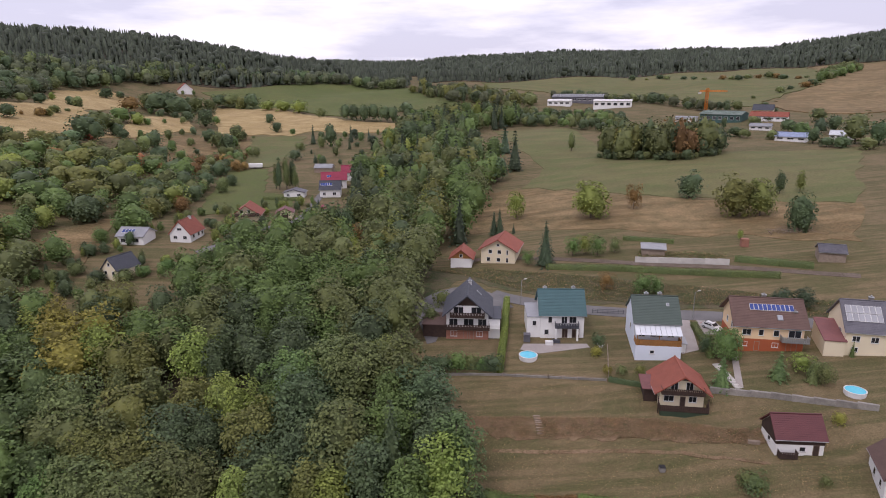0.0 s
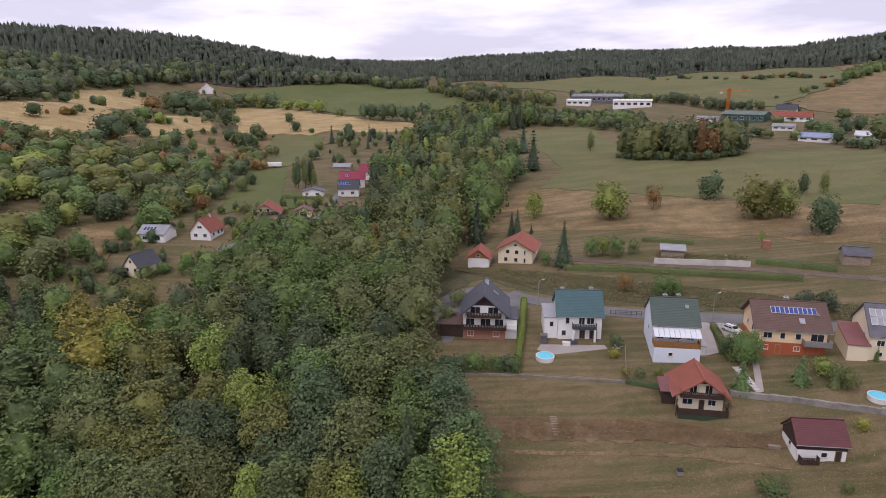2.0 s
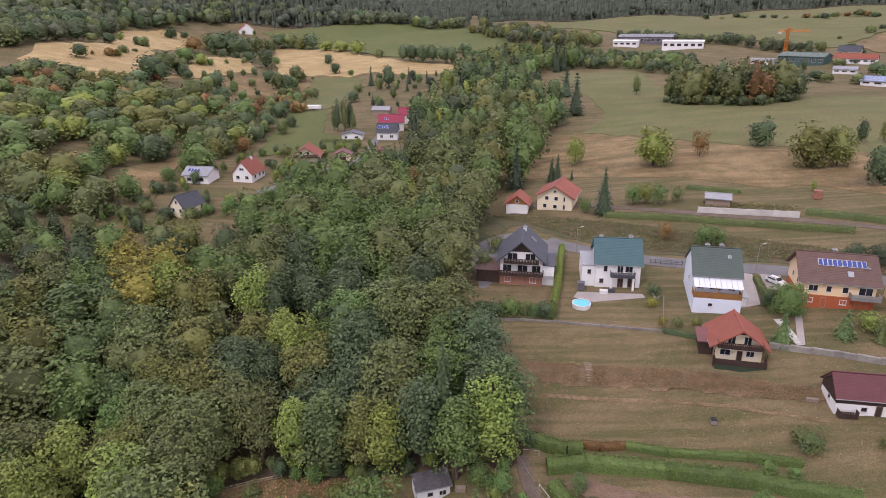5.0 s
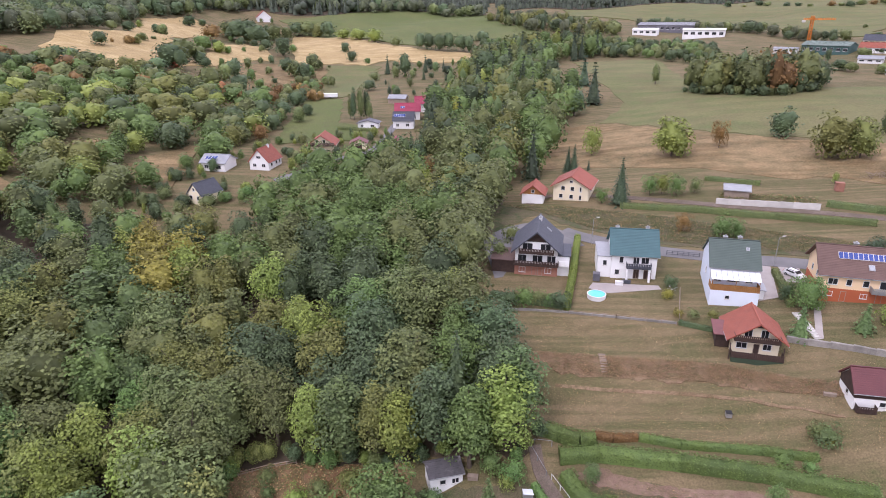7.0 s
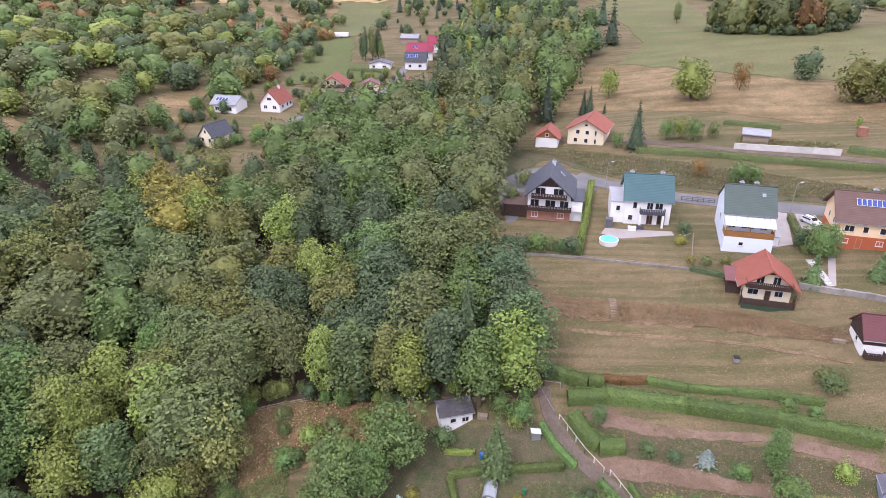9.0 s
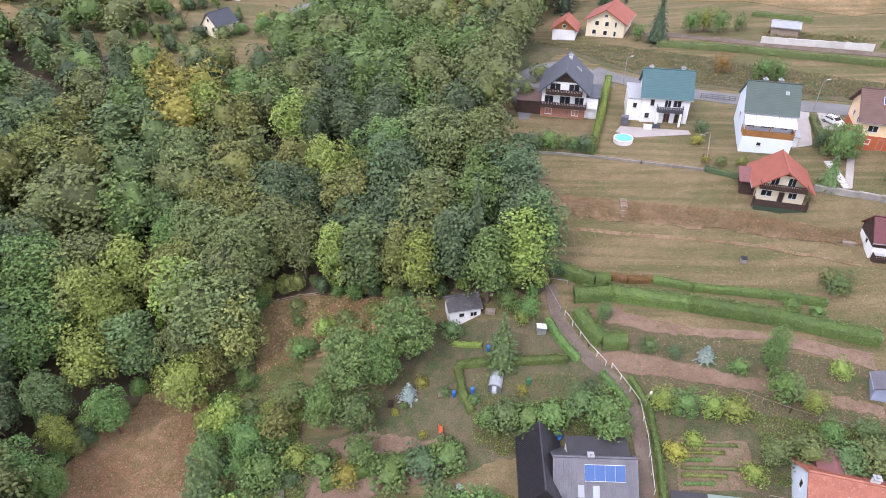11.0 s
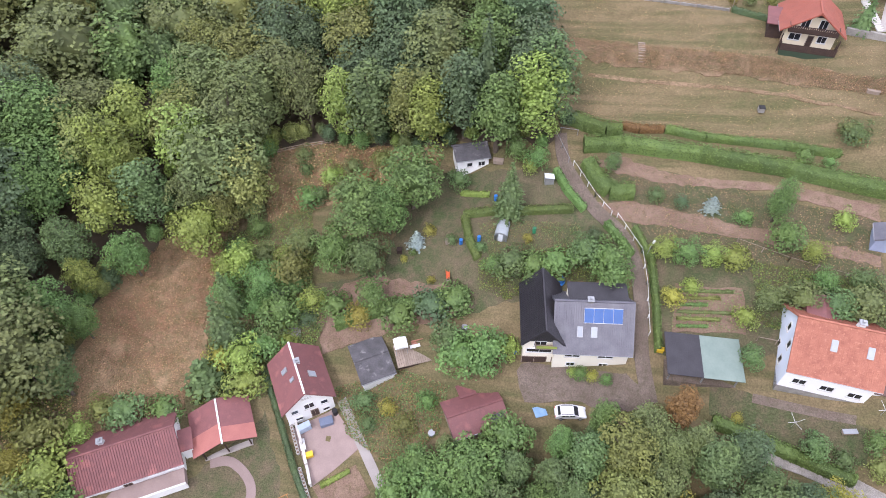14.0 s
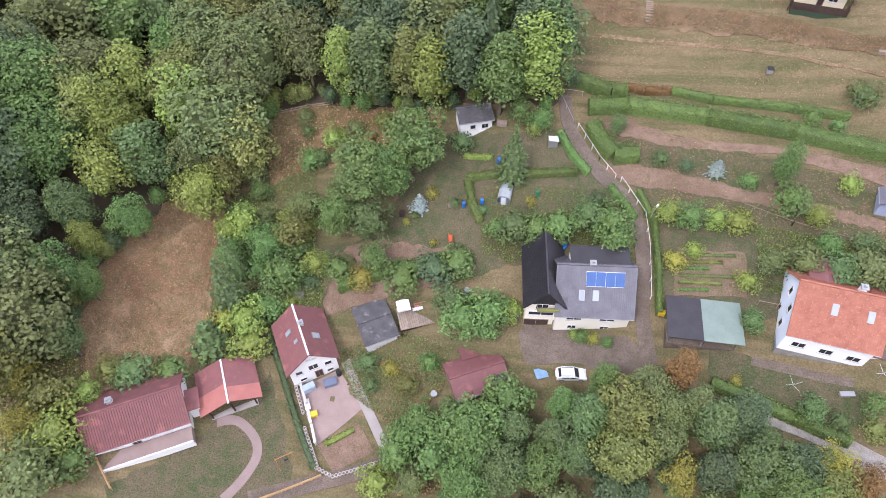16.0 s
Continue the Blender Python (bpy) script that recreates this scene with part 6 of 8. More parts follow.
HILL_RIGHT = [(-30, 850), (60, 838), (139, 870), (197, 900), (326, 1000), (437, 985), (548, 985), (700, 925), (1100, 950), (1500, 1000), (1500, 1700), (-420, 1700), (-300, 1300), (-40, 1080)]
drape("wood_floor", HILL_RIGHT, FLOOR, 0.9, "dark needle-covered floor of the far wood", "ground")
wood_stuff("far_wood", scatter(HILL_RIGHT, 10.0, 23), L_FARS_HAZED, "dark spruce wood along the far ridge", "pppppppppppppr", 13, 19, 5)
BELT = [(-34.7, 471.4), (-10.0, 502.8), (32.6, 471.7), (71.8, 453.1), (98.8, 413.0), (120.3, 424.0), (130.4, 461.0), (82.5, 522.7), (37.4, 541.9), (-1.2, 573.3), (-30.1, 544.3)]
belt = [(rng_.choice(["round", "oak", "oak"]), x_, y_, rng_.choice([L_OAK, L_DARK, L_MID, L_DARK]), rng_.uniform(6.5, 10), 1.25) for x_, y_ in scatter(BELT, 9.0, 24)]
BELT_BACK = [(-32, 712), (9.8, 625.5), (42.6, 620.0), (82.9, 575.5), (92, 631.2), (51.4, 670), (11.2, 715), (-21.1, 755)]
belt += [(rng_.choice(["round", "oak", "ash"]), x_, y_, rng_.choice([L_OAK, L_DARK, L_OLIVE, L_FAR_HAZED]), rng_.uniform(8, 15), 1.2) for x_, y_ in scatter(BELT_BACK, 11, 31)]
TOWN_LINE = [(100, 640), (158.0, 648), (206.4, 562), (245.2, 505.1), (226, 500), (180, 560), (120, 625)]
belt += [(rng_.choice(["round", "oak"]), x_, y_, rng_.choice([L_OAK, L_DARK, L_DARK, L_FAR_HAZED]), rng_.uniform(6, 11), 1.2) for x_, y_ in scatter(TOWN_LINE, 10, 32)]
belt += [(rng_.choice(["round", "oak"]), x_, y_, rng_.choice([L_OAK, L_OAK, L_MID]), rng_.uniform(9, 13), 1.2) for x_, y_ in scatter([(396, 676), (517, 805), (575, 885), (548, 895), (424, 730)], 13, 33)]
wood_joined("tree_belt", belt, "belts of broadleaf trees round the works and fields", 53)

FIELD_TREES = [
    ("oak", -271, 432, L_DARK, 7.9, 1.90),
    ("ash", -297, 489, L_LIGHT, 6.6, 1.90),
    ("round", -279, 481, L_DARK, 7.8, 1.06),
    ("round", -271, 476, L_OAK, 9.0, 1.10),
    ("round", -250, 412, L_OAK, 5.6, 1.56),
    ("round", -247, 392, L_RUST, 6.1, 1.37),
    ("round", -246, 398, L_OLIVE, 5.4, 1.39),
    ("round", -250, 426, L_OAK, 2.5, 1.90),
    ("oak", -302, 578, L_DARK, 10.7, 1.88),
    ("round", -299, 597, L_DARK, 6.9, 1.26),
    ("ash", -252, 382, L_RUST, 3.4, 1.90),
    ("oak", -250, 367, L_DARK, 9.5, 1.90),
    ("oak", -275, 420, L_OAK, 7.7, 1.90),
    ("oak", -284, 417, L_DARK, 9.9, 1.90),
    ("oak", -197, 347, L_DARK, 15.7, 1.70),
    ("oak", -205, 379, L_OAK, 15.8, 1.90),
    ("round", -198, 385, L_DARK, 9.4, 1.39),
    ("round", -194, 348, L_RED, 6.1, 1.31),
    ("oak", -192, 349, L_DARK, 14.3, 1.56),
    ("oak", -257, 526, L_RUST, 15.2, 1.83),
    ("round", -225, 446, L_MID, 11.6, 1.47),
    ("round", -216, 452, L_LIGHT, 10.1, 1.30),
    ("round", -218, 426, L_OAK, 7.1, 1.62),
    ("oak", -245, 552, L_DARK, 22.6, 1.64),
    ("oak", -258, 561, L_OAK, 17.2, 1.81),
    ("oak", -225, 547, L_DARK, 20.2, 1.89),
    ("oak", -229, 595, L_OAK, 17.3, 1.75),
    ("oak", -256, 599, L_DARK, 16.9, 1.90),
    ("round", -203, 508, L_DARK, 9.5, 1.38),
    ("oak", -184, 494, L_DARK, 17.7, 1.42),
    ("round", -219, 603, L_OAK, 14.4, 0.98),
    ("round", -172, 377, L_DARK, 11.9, 1.11),
    ("round", -186, 452, L_OAK, 5.7, 0.86),
    ("round", -157, 398, L_OAK, 1.5, 1.90),
    ("round", -160, 434, L_DARK, 10.3, 1.26),
    ("round", -147, 412, L_OAK, 12.4, 1.20),
    ("round", -139, 407, L_DARK, 12.3, 1.12),
    ("oak", -141, 434, L_OAK, 12.9, 1.39),
    ("round", -137, 412, L_MID, 9.3, 1.21),
    ("round", -133, 445, L_OAK, 2.2, 1.27),
    ("round", -140, 516, L_DARK, 9.3, 0.97),
    ("oak", -121, 463, L_DARK, 9.3, 1.52),
    ("oak", -217, 623, L_DARK, 15.3, 1.68),
    ("oak", -207, 626, L_OAK, 16.7, 1.76),
    ("round", -195, 622, L_OLIVE, 13.7, 1.05),
    ("oak", -183, 617, L_DARK, 16.8, 1.71),
    ("round", -158, 578, L_LIGHT, 10.4, 1.61),
    ("round", -143, 572, L_LIGHT, 11.1, 1.49),
    ("oak", -126, 563, L_LIGHT, 13.3, 1.90),
    ("round", -101, 534, L_OAK, 8.7, 1.25),
    ("oak", -77, 509, L_DARK, 14.4, 1.20),
    ("oak", -70, 508, L_DARK, 15.2, 1.13),
    ("oak", -62, 507, L_DARK, 15.3, 1.12),
    ("oak", -55, 510, L_DARK, 15.6, 1.11),
    ("oak", -46, 509, L_DARK, 15.3, 1.12),
    ("oak", -39, 508, L_DARK, 14.8, 1.15),
    ("oak", -70, 394, L_DARK, 17.2, 0.78),
    ("spruce", -87, 425, L_SPRUCE, 12.6, 1.13),
    ("spruce", -59, 408, L_SPRUCE, 10.6, 1.18),
    ("round", -52, 405, L_BLUE, 7.6, 0.75),
    ("round", -77, 400, L_OAK, 8.5, 0.86),
    ("round", -42, 393, L_MID, 5.2, 1.22),
    ("oak", -90, 398, L_OAK, 6.2, 1.83),
    ("round", -31, 560, L_DARK, 10.5, 1.49),
    ("round", 238, 808, L_DARK, 8.8, 1.34),
    ("round", 277, 820, L_DARK, 6.8, 1.90),
    ("round", 283, 812, L_OAK, 6.1, 1.90),
    ("round", 301, 803, L_DARK, 5.4, 1.90),
    ("round", 307, 786, L_DARK, 5.3, 1.90),
    ("round", 310, 763, L_OAK, 4.3, 1.90),
    ("round", 329, 756, L_RUST, 6.9, 1.66),
    ("round", 339, 756, L_OAK, 5.0, 1.90),
    ("round", 346, 752, L_DARK, 7.5, 1.90),
    ("round", 366, 772, L_OAK, 7.1, 1.90),
    ("round", 387, 790, L_RUST, 6.6, 1.90),
    ("oak", 402, 794, L_OAK, 10.7, 1.90),
    ("round", 410, 794, L_RUST, 7.9, 1.81),
    ("round", 409, 773, L_DARK, 7.1, 1.90),
    ("round", 411, 744, L_RUST, 5.0, 1.90),
    ("round", 424, 750, L_OAK, 3.8, 1.90),
    ("round", 256, 806, L_OLIVE, 3.3, 1.90),
    ("oak", 332, 630, L_OAK, 8.5, 1.90),
    ("round", 352, 649, L_DARK, 5.3, 1.66),
    ("round", 370, 655, L_RUST, 7.7, 1.90),
    ("round", 384, 667, L_DARK, 7.6, 1.90),
    ("round", 299, 615, L_OAK, 4.2, 1.30),
    ("round", 270, 533, L_DARK, 3.6, 1.90),
    ("round", 243, 466, L_DARK, 4.0, 1.86),
    ("oak", 246, 416, L_OAK, 10.1, 1.74),
    ("ash", 220, 368, L_SPRUCE, 10.7, 1.90),
    ("oak", 230, 371, L_DARK, 11.7, 1.36),
    ("oak", 201, 353, L_MID, 11.0, 1.87),
    ("oak", 208, 380, L_DARK, 9.0, 1.90),
    ("round", 186, 355, L_OAK, 6.1, 1.58),
    ("round", 172, 371, L_DARK, 6.7, 1.59),
    ("oak", 174, 363, L_OAK, 6.3, 1.90),
    ("round", 184, 414, L_DARK, 8.1, 0.56),
    ("round", 204, 414, L_OAK, 6.5, 1.85),
    ("round", 219, 426, L_DARK, 3.2, 1.90),
]
wood_joined("field_trees", FIELD_TREES, "scattered trees and bushes between the far fields", 55)
COPSE = [(80, 318), (90, 300), (110, 290), (128, 298), (122, 318), (98, 330)]
copse = [(rng_.choice(["ash", "oak", "oak"]), x_, y_, rng_.choice([L_OAK, L_DARK, L_OLIVE, L_OAK, L_RUST, L_OAK]), rng_.uniform(15, 20), rng_.uniform(0.9, 1.15)) for x_, y_ in scatter(COPSE, 5.2, 25)]
copse += [("oak", x_, y_, rng_.choice([L_OAK, L_DARK, L_DARK]), rng_.uniform(10, 14), 1.15) for x_, y_ in scatter([(122, 294), (134, 304), (146, 324), (130, 332), (120, 318)], 6.5, 34)]
copse += [("round", x_, y_, rng_.choice([L_OAK, L_DARK, L_DARK]), rng_.uniform(2.2, 6), 1.2) for x_, y_ in scatter([(78, 316), (88, 298), (110, 286), (134, 300), (134, 304), (110, 291), (90, 302), (82, 320)], 3.6, 35)]
wood_joined("copse", copse, "dense brownish copse in the upper meadow", 54)

VALLEY = [(-118, 152), (-104, 205), (-78, 238), (-54, 252), (-42, 232), (-58, 202), (-70, 180), (-84, 152)]
KEEP_OPEN = [(-82, 193, 7.5), (-92, 167, 7), (-97, 190, 7), (-69.6, 219, 8), (-57, 223, 6), (-76, 184, 6), (-84, 158, 6), (-88, 182, 5), (-66, 210, 5)]
valley = [(rng_.choice(["round", "oak", "ash"]), x_, y_, rng_.choice([L_MID, L_OAK, L_DARK, L_LIGHT]), rng_.uniform(2.6, 5.5), 1.1) for x_, y_ in scatter(VALLEY, 5.4, 26, 0.72)
          if all(math.hypot(x_ - a, y_ - b) > c for a, b, c in KEEP_OPEN)]
BAND = [(-99.7, 201.6), (-93.2, 229.6), (-109.9, 311.6), (-109.5, 388.9), (-139.7, 411), (-132.9, 298.3), (-121.9, 240.5)]
valley += [(rng_.choice(["round", "oak", "round"]), x_, y_, rng_.choice([L_DARK, L_OAK, L_OAK, L_MID, L_RUST]), rng_.uniform(5, 8.5), 1.15) for x_, y_ in scatter(BAND, 8.5, 27, 0.85)]
VILLAGE = [(-73.7, 323.1), (-88.0, 456), (-36.0, 424), (-33.8, 339.0), (-34.7, 304.3), (-41.5, 283.6), (-48.9, 325.7), (-63.0, 338.1)]
valley += [(rng_.choice(["round", "oak", "spruce", "ash"]), x_, y_, rng_.choice([L_DARK, L_OAK, L_SPRUCE, L_MID]), rng_.uniform(3.5, 8), 1.1) for x_, y_ in scatter(VILLAGE, 12, 28, 0.6)]
wood_joined("valley_bushes", valley, "bushes and small trees round the valley houses", 57)
MEADOW_TREES = [(-179.1, 347.8), (-137.6, 309.3), (-148.4, 414), (-104.1, 454), (-198.7, 562), (-260.8, 675), (-301.0, 645)]
wood_joined("hillside_trees", [(rng_.choice(["round", "oak"]), x_, y_, rng_.choice([L_DARK, L_OAK, L_MID, L_OAK]), rng_.uniform(4, 10), 1.15) for x_, y_ in scatter(MEADOW_TREES, 21, 29, 0.6)], "scattered trees on the hillside meadow", 58)
LOWER = [(-14.3, 29.6), (-9.3, 34.5), (1.6, 38.3), (6.9, 34.6), (6.4, 25.8), (10.1, 26.4), (10.7, 35.0), (14.0, 40.3), (27.2, 41.4), (33.6, 37.1), (39.4, 35.5), (46.9, 31.2), (47.9, 23.4), (-10.5, 15.7)]
wood_joined("lower_trees", [(rng_.choice(["round", "oak", "ash"]), x_, y_, rng_.choice([L_BLUE, L_MID, L_OAK, L_DARK]), rng_.uniform(4, 7), 1.1) for x_, y_ in scatter(LOWER, 4.6, 30, 0.75)], "bushy trees along the lane below the houses", 59)

EDGE_LINE = NEAR_WOOD[:13]
skirt = []
for (xa_, ya_), (xb_, yb_) in zip(EDGE_LINE, EDGE_LINE[1:]):
    n_sk = int(math.dist((xa_, ya_), (xb_, yb_)) / 2.2) + 1
    for k_ in range(n_sk):
        f_ = k_ / n_sk
        skirt.append((rng_.choice(["round", "oak"]), xa_ + (xb_ - xa_) * f_ + rng_.uniform(-0.8, 0.8), ya_ + (yb_ - ya_) * f_ + rng_.uniform(0.2, 2.4), rng_.choice([L_MID, L_OAK, L_LIGHT, L_DARK, L_OLIVE]), rng_.uniform(2.0, 4.6), 1.15))
wood_joined("wood_edge_bushes", skirt, "bushes along the foot of the wood", 60)
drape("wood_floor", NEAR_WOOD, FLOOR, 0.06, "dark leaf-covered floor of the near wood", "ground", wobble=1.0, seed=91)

# ---------------------------------------------------------------- hedges, walls, fences
hedge([(6.2, 85.5), (8.5, 84.5), (11.7, 83.5), (14.1, 83.6)], 2.2, 1.9, L_HEDGE, "clipped green hedge along the mown meadow", seed=2)
hedge([(14.2, 84.8), (16.9, 84.1), (20.7, 84.3)], 1.2, 1.0, L_RUST, "low rusty autumn hedge", seed=3)
hedge([(21.0, 84.3), (27.0, 82.9), (38.4, 82.0), (46.1, 80.7)], 1.3, 1.0, L_HEDGE, "low green hedge along the terrace", seed=4)
hedge([(8.4, 80.7), (14.4, 81.2), (26.2, 79.5), (38.2, 77.6), (51.3, 74.2)], 2.6, 1.7, L_HEDGE, "long clipped green hedge", seed=5)
hedge([(9.3, 77.7), (10.7, 75.2), (12.9, 72.9), (16.5, 72.9)], 2.6, 1.6, L_HEDGE, "bent clipped green hedge by the path", seed=6)
hedge([(-9.3, 68.6), (-0.9, 68.8), (7.6, 69.9)], 1.3, 1.0, L_HEDGE, "low clipped hedge round the kitchen garden", seed=7)
hedge([(-9.0, 68.1), (-7.8, 64.4), (-6.0, 61.3)], 1.3, 1.0, L_HEDGE, "low clipped hedge round the kitchen garden", seed=8)
hedge([(-10.3, 72.7), (-5.6, 71.9)], 0.8, 0.7, L_LIGHT, "low clipped hedge below the garden hut", seed=9)
hedge([(4.4, 75.9), (6.5, 72.7), (9.3, 69.8)], 1.2, 1.2, L_MID, "leafy hedge beside the garden path", seed=10)
hedge([(12.7, 67.8), (14.7, 65.6), (16.7, 63.1)], 1.1, 1.2, L_MID, "leafy hedge beside the garden path", seed=11)
hedge([(16.9, 67.1), (19.4, 62.6), (20.3, 57.0), (21.0, 50.2)], 0.9, 1.4, L_HEDGE, "narrow hedge along the path", seed=12)
hedge([(15.3, 141.9), (13.1, 124.9), (11.0, 112.8)], 1.4, 2.2, L_LIGHT, "tall yellowish-green hedge between two gardens", seed=13)
hedge([(31.6, 108.7), (37.9, 106.1)], 0.9, 0.8, L_DARK, "low dark hedge at a garden's foot", seed=14)
hedge([(28.2, 163.5), (47.6, 158.7), (64.1, 153.8), (83.6, 147.5)], 1.6, 1.4, L_OAK, "long dull green hedge above the road", seed=15)
hedge([(53.9, 180.7), (67.2, 175.7)], 1.2, 1.2, L_OAK, "dull green hedge behind the storehouse", seed=16)
hedge([(28.2, 42.1), (34.2, 40.2), (38.2, 38.7), (44.2, 36.1)], 1.7, 1.4, L_HEDGE, "clipped hedge along the gravel lane", seed=17)
hedge([(-36.4, 43.0), (-32.5, 37.1), (-27.8, 29.7), (-24.3, 24.9)], 0.9, 0.8, L_DARK, "narrow dark planting in stone rings", seed=18)
hedge([(-74.0, 253.8), (-57.1, 252.2)], 1.4, 1.4, L_OAK, "dull green hedge below a hut", seed=19)
hedge([(-26.8, 50.7), (-18.3, 54.1), (-6.9, 56.0)], 2.0, 1.8, L_MID, "loose green hedge above the sheds", seed=20)
wall_line("concrete_wall", [(52.4, 163.5), (64.0, 160.8), (75.6, 157.7)], 0.25, 1.5, CONCRETE, "pale weathered concrete wall below a storehouse")
wall_line("stone_wall", [(-1.6, 113.1), (11.2, 112.0), (20.3, 110.6), (31.2, 108.7)], 0.25, 0.4, STONE, "low stone wall at the foot of the gardens", cap=False)
wall_line("stone_wall", [(48.7, 103.4), (58.3, 100.5), (67.6, 96.7), (73.4, 94.3)], 0.5, 1.0, STONE, "stone retaining wall of a garden", cap=False)
RING = mat("cast_concrete_ring", (0.30, 0.28, 0.26), (0.42, 0.40, 0.37), scale=1.2, fine=6.0)


def planter_rings(line, label, step=0.52, r=0.27, high=0.5):
    """A row of round cast planting stones, each with its hollow and a fill of soil."""
    top = thing("planter_row", line[0][0], line[0][1], 0, label, "planter", "planting rings")
    x0, y0, z0 = top.matrix_basis.translation
    bm = merged(round_bm(r, r, -0.4, high, 10, caps=False), round_bm(r * 0.68, r * 0.68, -0.4, high, 10, caps=False))
    bm.verts.ensure_lookup_table()
    tops = sorted((v for v in bm.verts if v.co.z > high - 0.01), key=lambda v: math.atan2(v.co.y, v.co.x))
    outer, inner = [v for v in tops if v.co.xy.length > r * 0.9], [v for v in tops if v.co.xy.length < r * 0.9]
    for i in range(len(outer)):
        bm.faces.new((outer[i], outer[(i + 1) % len(outer)], inner[(i + 1) % len(inner)], inner[i]))
    first = part("ring", bm, RING, top)
    soil = part("soil_fill", round_bm(r * 0.67, r * 0.67, 0.0, high - 0.08, 8), SOIL, first)
    spots = []
    for (xa, ya), (xb, yb) in zip(line, line[1:]):
        n = max(1, round(math.dist((xa, ya), (xb, yb)) / step))
        spots += [(xa + (xb - xa) * i / n, ya + (yb - ya) * i / n) for i in range(n)]
    for i, (x, y) in enumerate(spots):
        ob = first if i == 0 else new("ring", first.data)
        if i:
            ob.parent = top
            new("soil_fill", soil.data).parent = ob
        ob.matrix_basis = pose(x - x0, y - y0, sheet_z([x], [y])[0] - z0)


planter_rings([(-24.0, 25.0), (-21.4, 24.3), (-13.9, 28.0), (-15.8, 30.6)], "row of round concrete planting rings round a bed")
planter_rings([(-27.0, 29.9), (-23.7, 24.9)], "row of round concrete planting rings beside the terrace")
planter_rings([(-33.6, 41.5), (-31.0, 37.4), (-27.6, 31.6)], "row of planting rings along the house garden")
wall_line("terrace_wall", [(-31.3, 39.1), (-27.5, 33.1), (-24.8, 28.0)], 0.3, 0.5, CONCRETE, "concrete edge of the paved terrace")
rail_fence([(7.3, 82.9), (4.6, 83.2), (3.7, 82.7), (6.3, 77.8)], 1.1, "thin white pipe railing at a path's head", METAL, 2.5, (0.97,), board=0.035)
rail_fence([(7.1, 77.3), (10.8, 72.1), (13.4, 69.3)], 1.1, "white pipe railing along the garden path", FRAMEW, 2.5, (0.97,), board=0.032)
rail_fence([(14.3, 69.0), (18.1, 63.8), (19.0, 59.2), (19.7, 52.3)], 1.1, "white pipe railing along the garden path", FRAMEW, 2.5, (0.97,), board=0.032)
rail_fence([(-53.2, 20.1), (-49.6, 16.7)], 0.9, "low honey-coloured timber fence", PALEWOOD, 1.2, (0.95, 0.5), board=0.09)
rail_fence([(-33.2, 18.0), (-27.9, 21.1), (-23.0, 24.1)], 0.9, "honey-coloured timber fence along the lane", PALEWOOD, 1.6, (0.95, 0.5), board=0.09)
rail_fence([(33.7, 52.5), (40.7, 51.5), (44.0, 50.1)], 1.0, "old timber fence in the orchard", OLDWOOD, 2.2)
rail_fence([(31.1, 65.7), (37.7, 63.1), (44.6, 60.9)], 1.2, "old timber fence across the orchard", OLDWOOD, 3.0, (0.9,), board=0.03)
rail_fence([(-45.1, 80.4), (-40.5, 81.7), (-35.5, 82.7)], 1.0, "rough timber fence at the wood's edge", OLDWOOD, 2.0, (0.95, 0.5))
rail_fence([(33.9, 119.2), (31.8, 109.7)], 1.2, "timber fence between two gardens", OLDWOOD, 1.8, (0.95, 0.5))
rail_fence([(34.5, 135.3), (41.2, 133.9)], 1.1, "dark metal garden gate and railing by the road", R_SLATE, 1.2, (0.95, 0.6, 0.25), board=0.04)

hedge([(54.5, 126.8), (54.0, 121.2), (53.0, 113.8)], 1.4, 1.1, L_OAK, "low shrubs beside a driveway", seed=21)
hedge([(42.7, 109.6), (48.0, 105.6)], 1.0, 0.9, L_OAK, "low hedge behind the chalet", seed=22)
hedge([(78.1, 160.1), (87.1, 154.8), (93.9, 151.0)], 1.8, 1.5, L_OAK, "dull green hedge below the field", seed=23)
hedge([(-4.0, 117.2), (4.0, 115.1), (10.2, 113.9)], 1.4, 1.3, L_DARK, "dark green hedge at a garden's foot", seed=24)
rail_fence([(11.5, 111.6), (20.3, 110.4), (31.1, 108.3)], 0.9, "thin timber fence along the garden wall", OLDWOOD, 2.5, (0.95,), board=0.03)


# ---- trees standing alone
def t(shape, x, y, material, h, width=1.0, label="", group=""):
    return tree(shape, x, y, material, h, width, label, group)


t("shrub_tree", 26.1, 217.0, L_LIGHT, 11.4, 0.8)
t("round", 49.6, 204.6, L_LIGHT, 13.4, 1.20)
t("shrub_tree", 65.6, 210.6, L_RUST, 9.8, 0.7)
t("round", 88.7, 221.7, L_DARK, 10.1, 1.14)
t("round", 93.7, 196.9, L_OLIVE, 14.5, 1.15)
t("round", 101.6, 195.6, L_OLIVE, 13.0, 0.95)
t("ash", 120.5, 220.3, L_DARK, 9.2, 1.1)
t("ash", 128.3, 221.3, L_OLIVE, 8.5, 1.1)
t("round", 104.8, 178.4, L_DARK, 12.0, 0.95)
t("spruce", 16.8, 199.6, L_SPRUCE, 8.3, 1.2)
t("spruce", 18.6, 198.8, L_SPRUCE, 9.0, 1.2)
t("young_fir", 23.2, 198.8, L_SPRUCE, 3.5, 0.8)
t("spruce", 28.3, 165.7, L_SPRUCE, 13.0, 1.3)
t("shrub_tree", 23.7, 167.5, L_MID, 4.8, 0.9)
t("shrub_tree", 37.0, 171.4, L_MID, 6.4, 0.9)
t("shrub_tree", 40.3, 171.9, L_LIGHT, 6.4, 0.9)
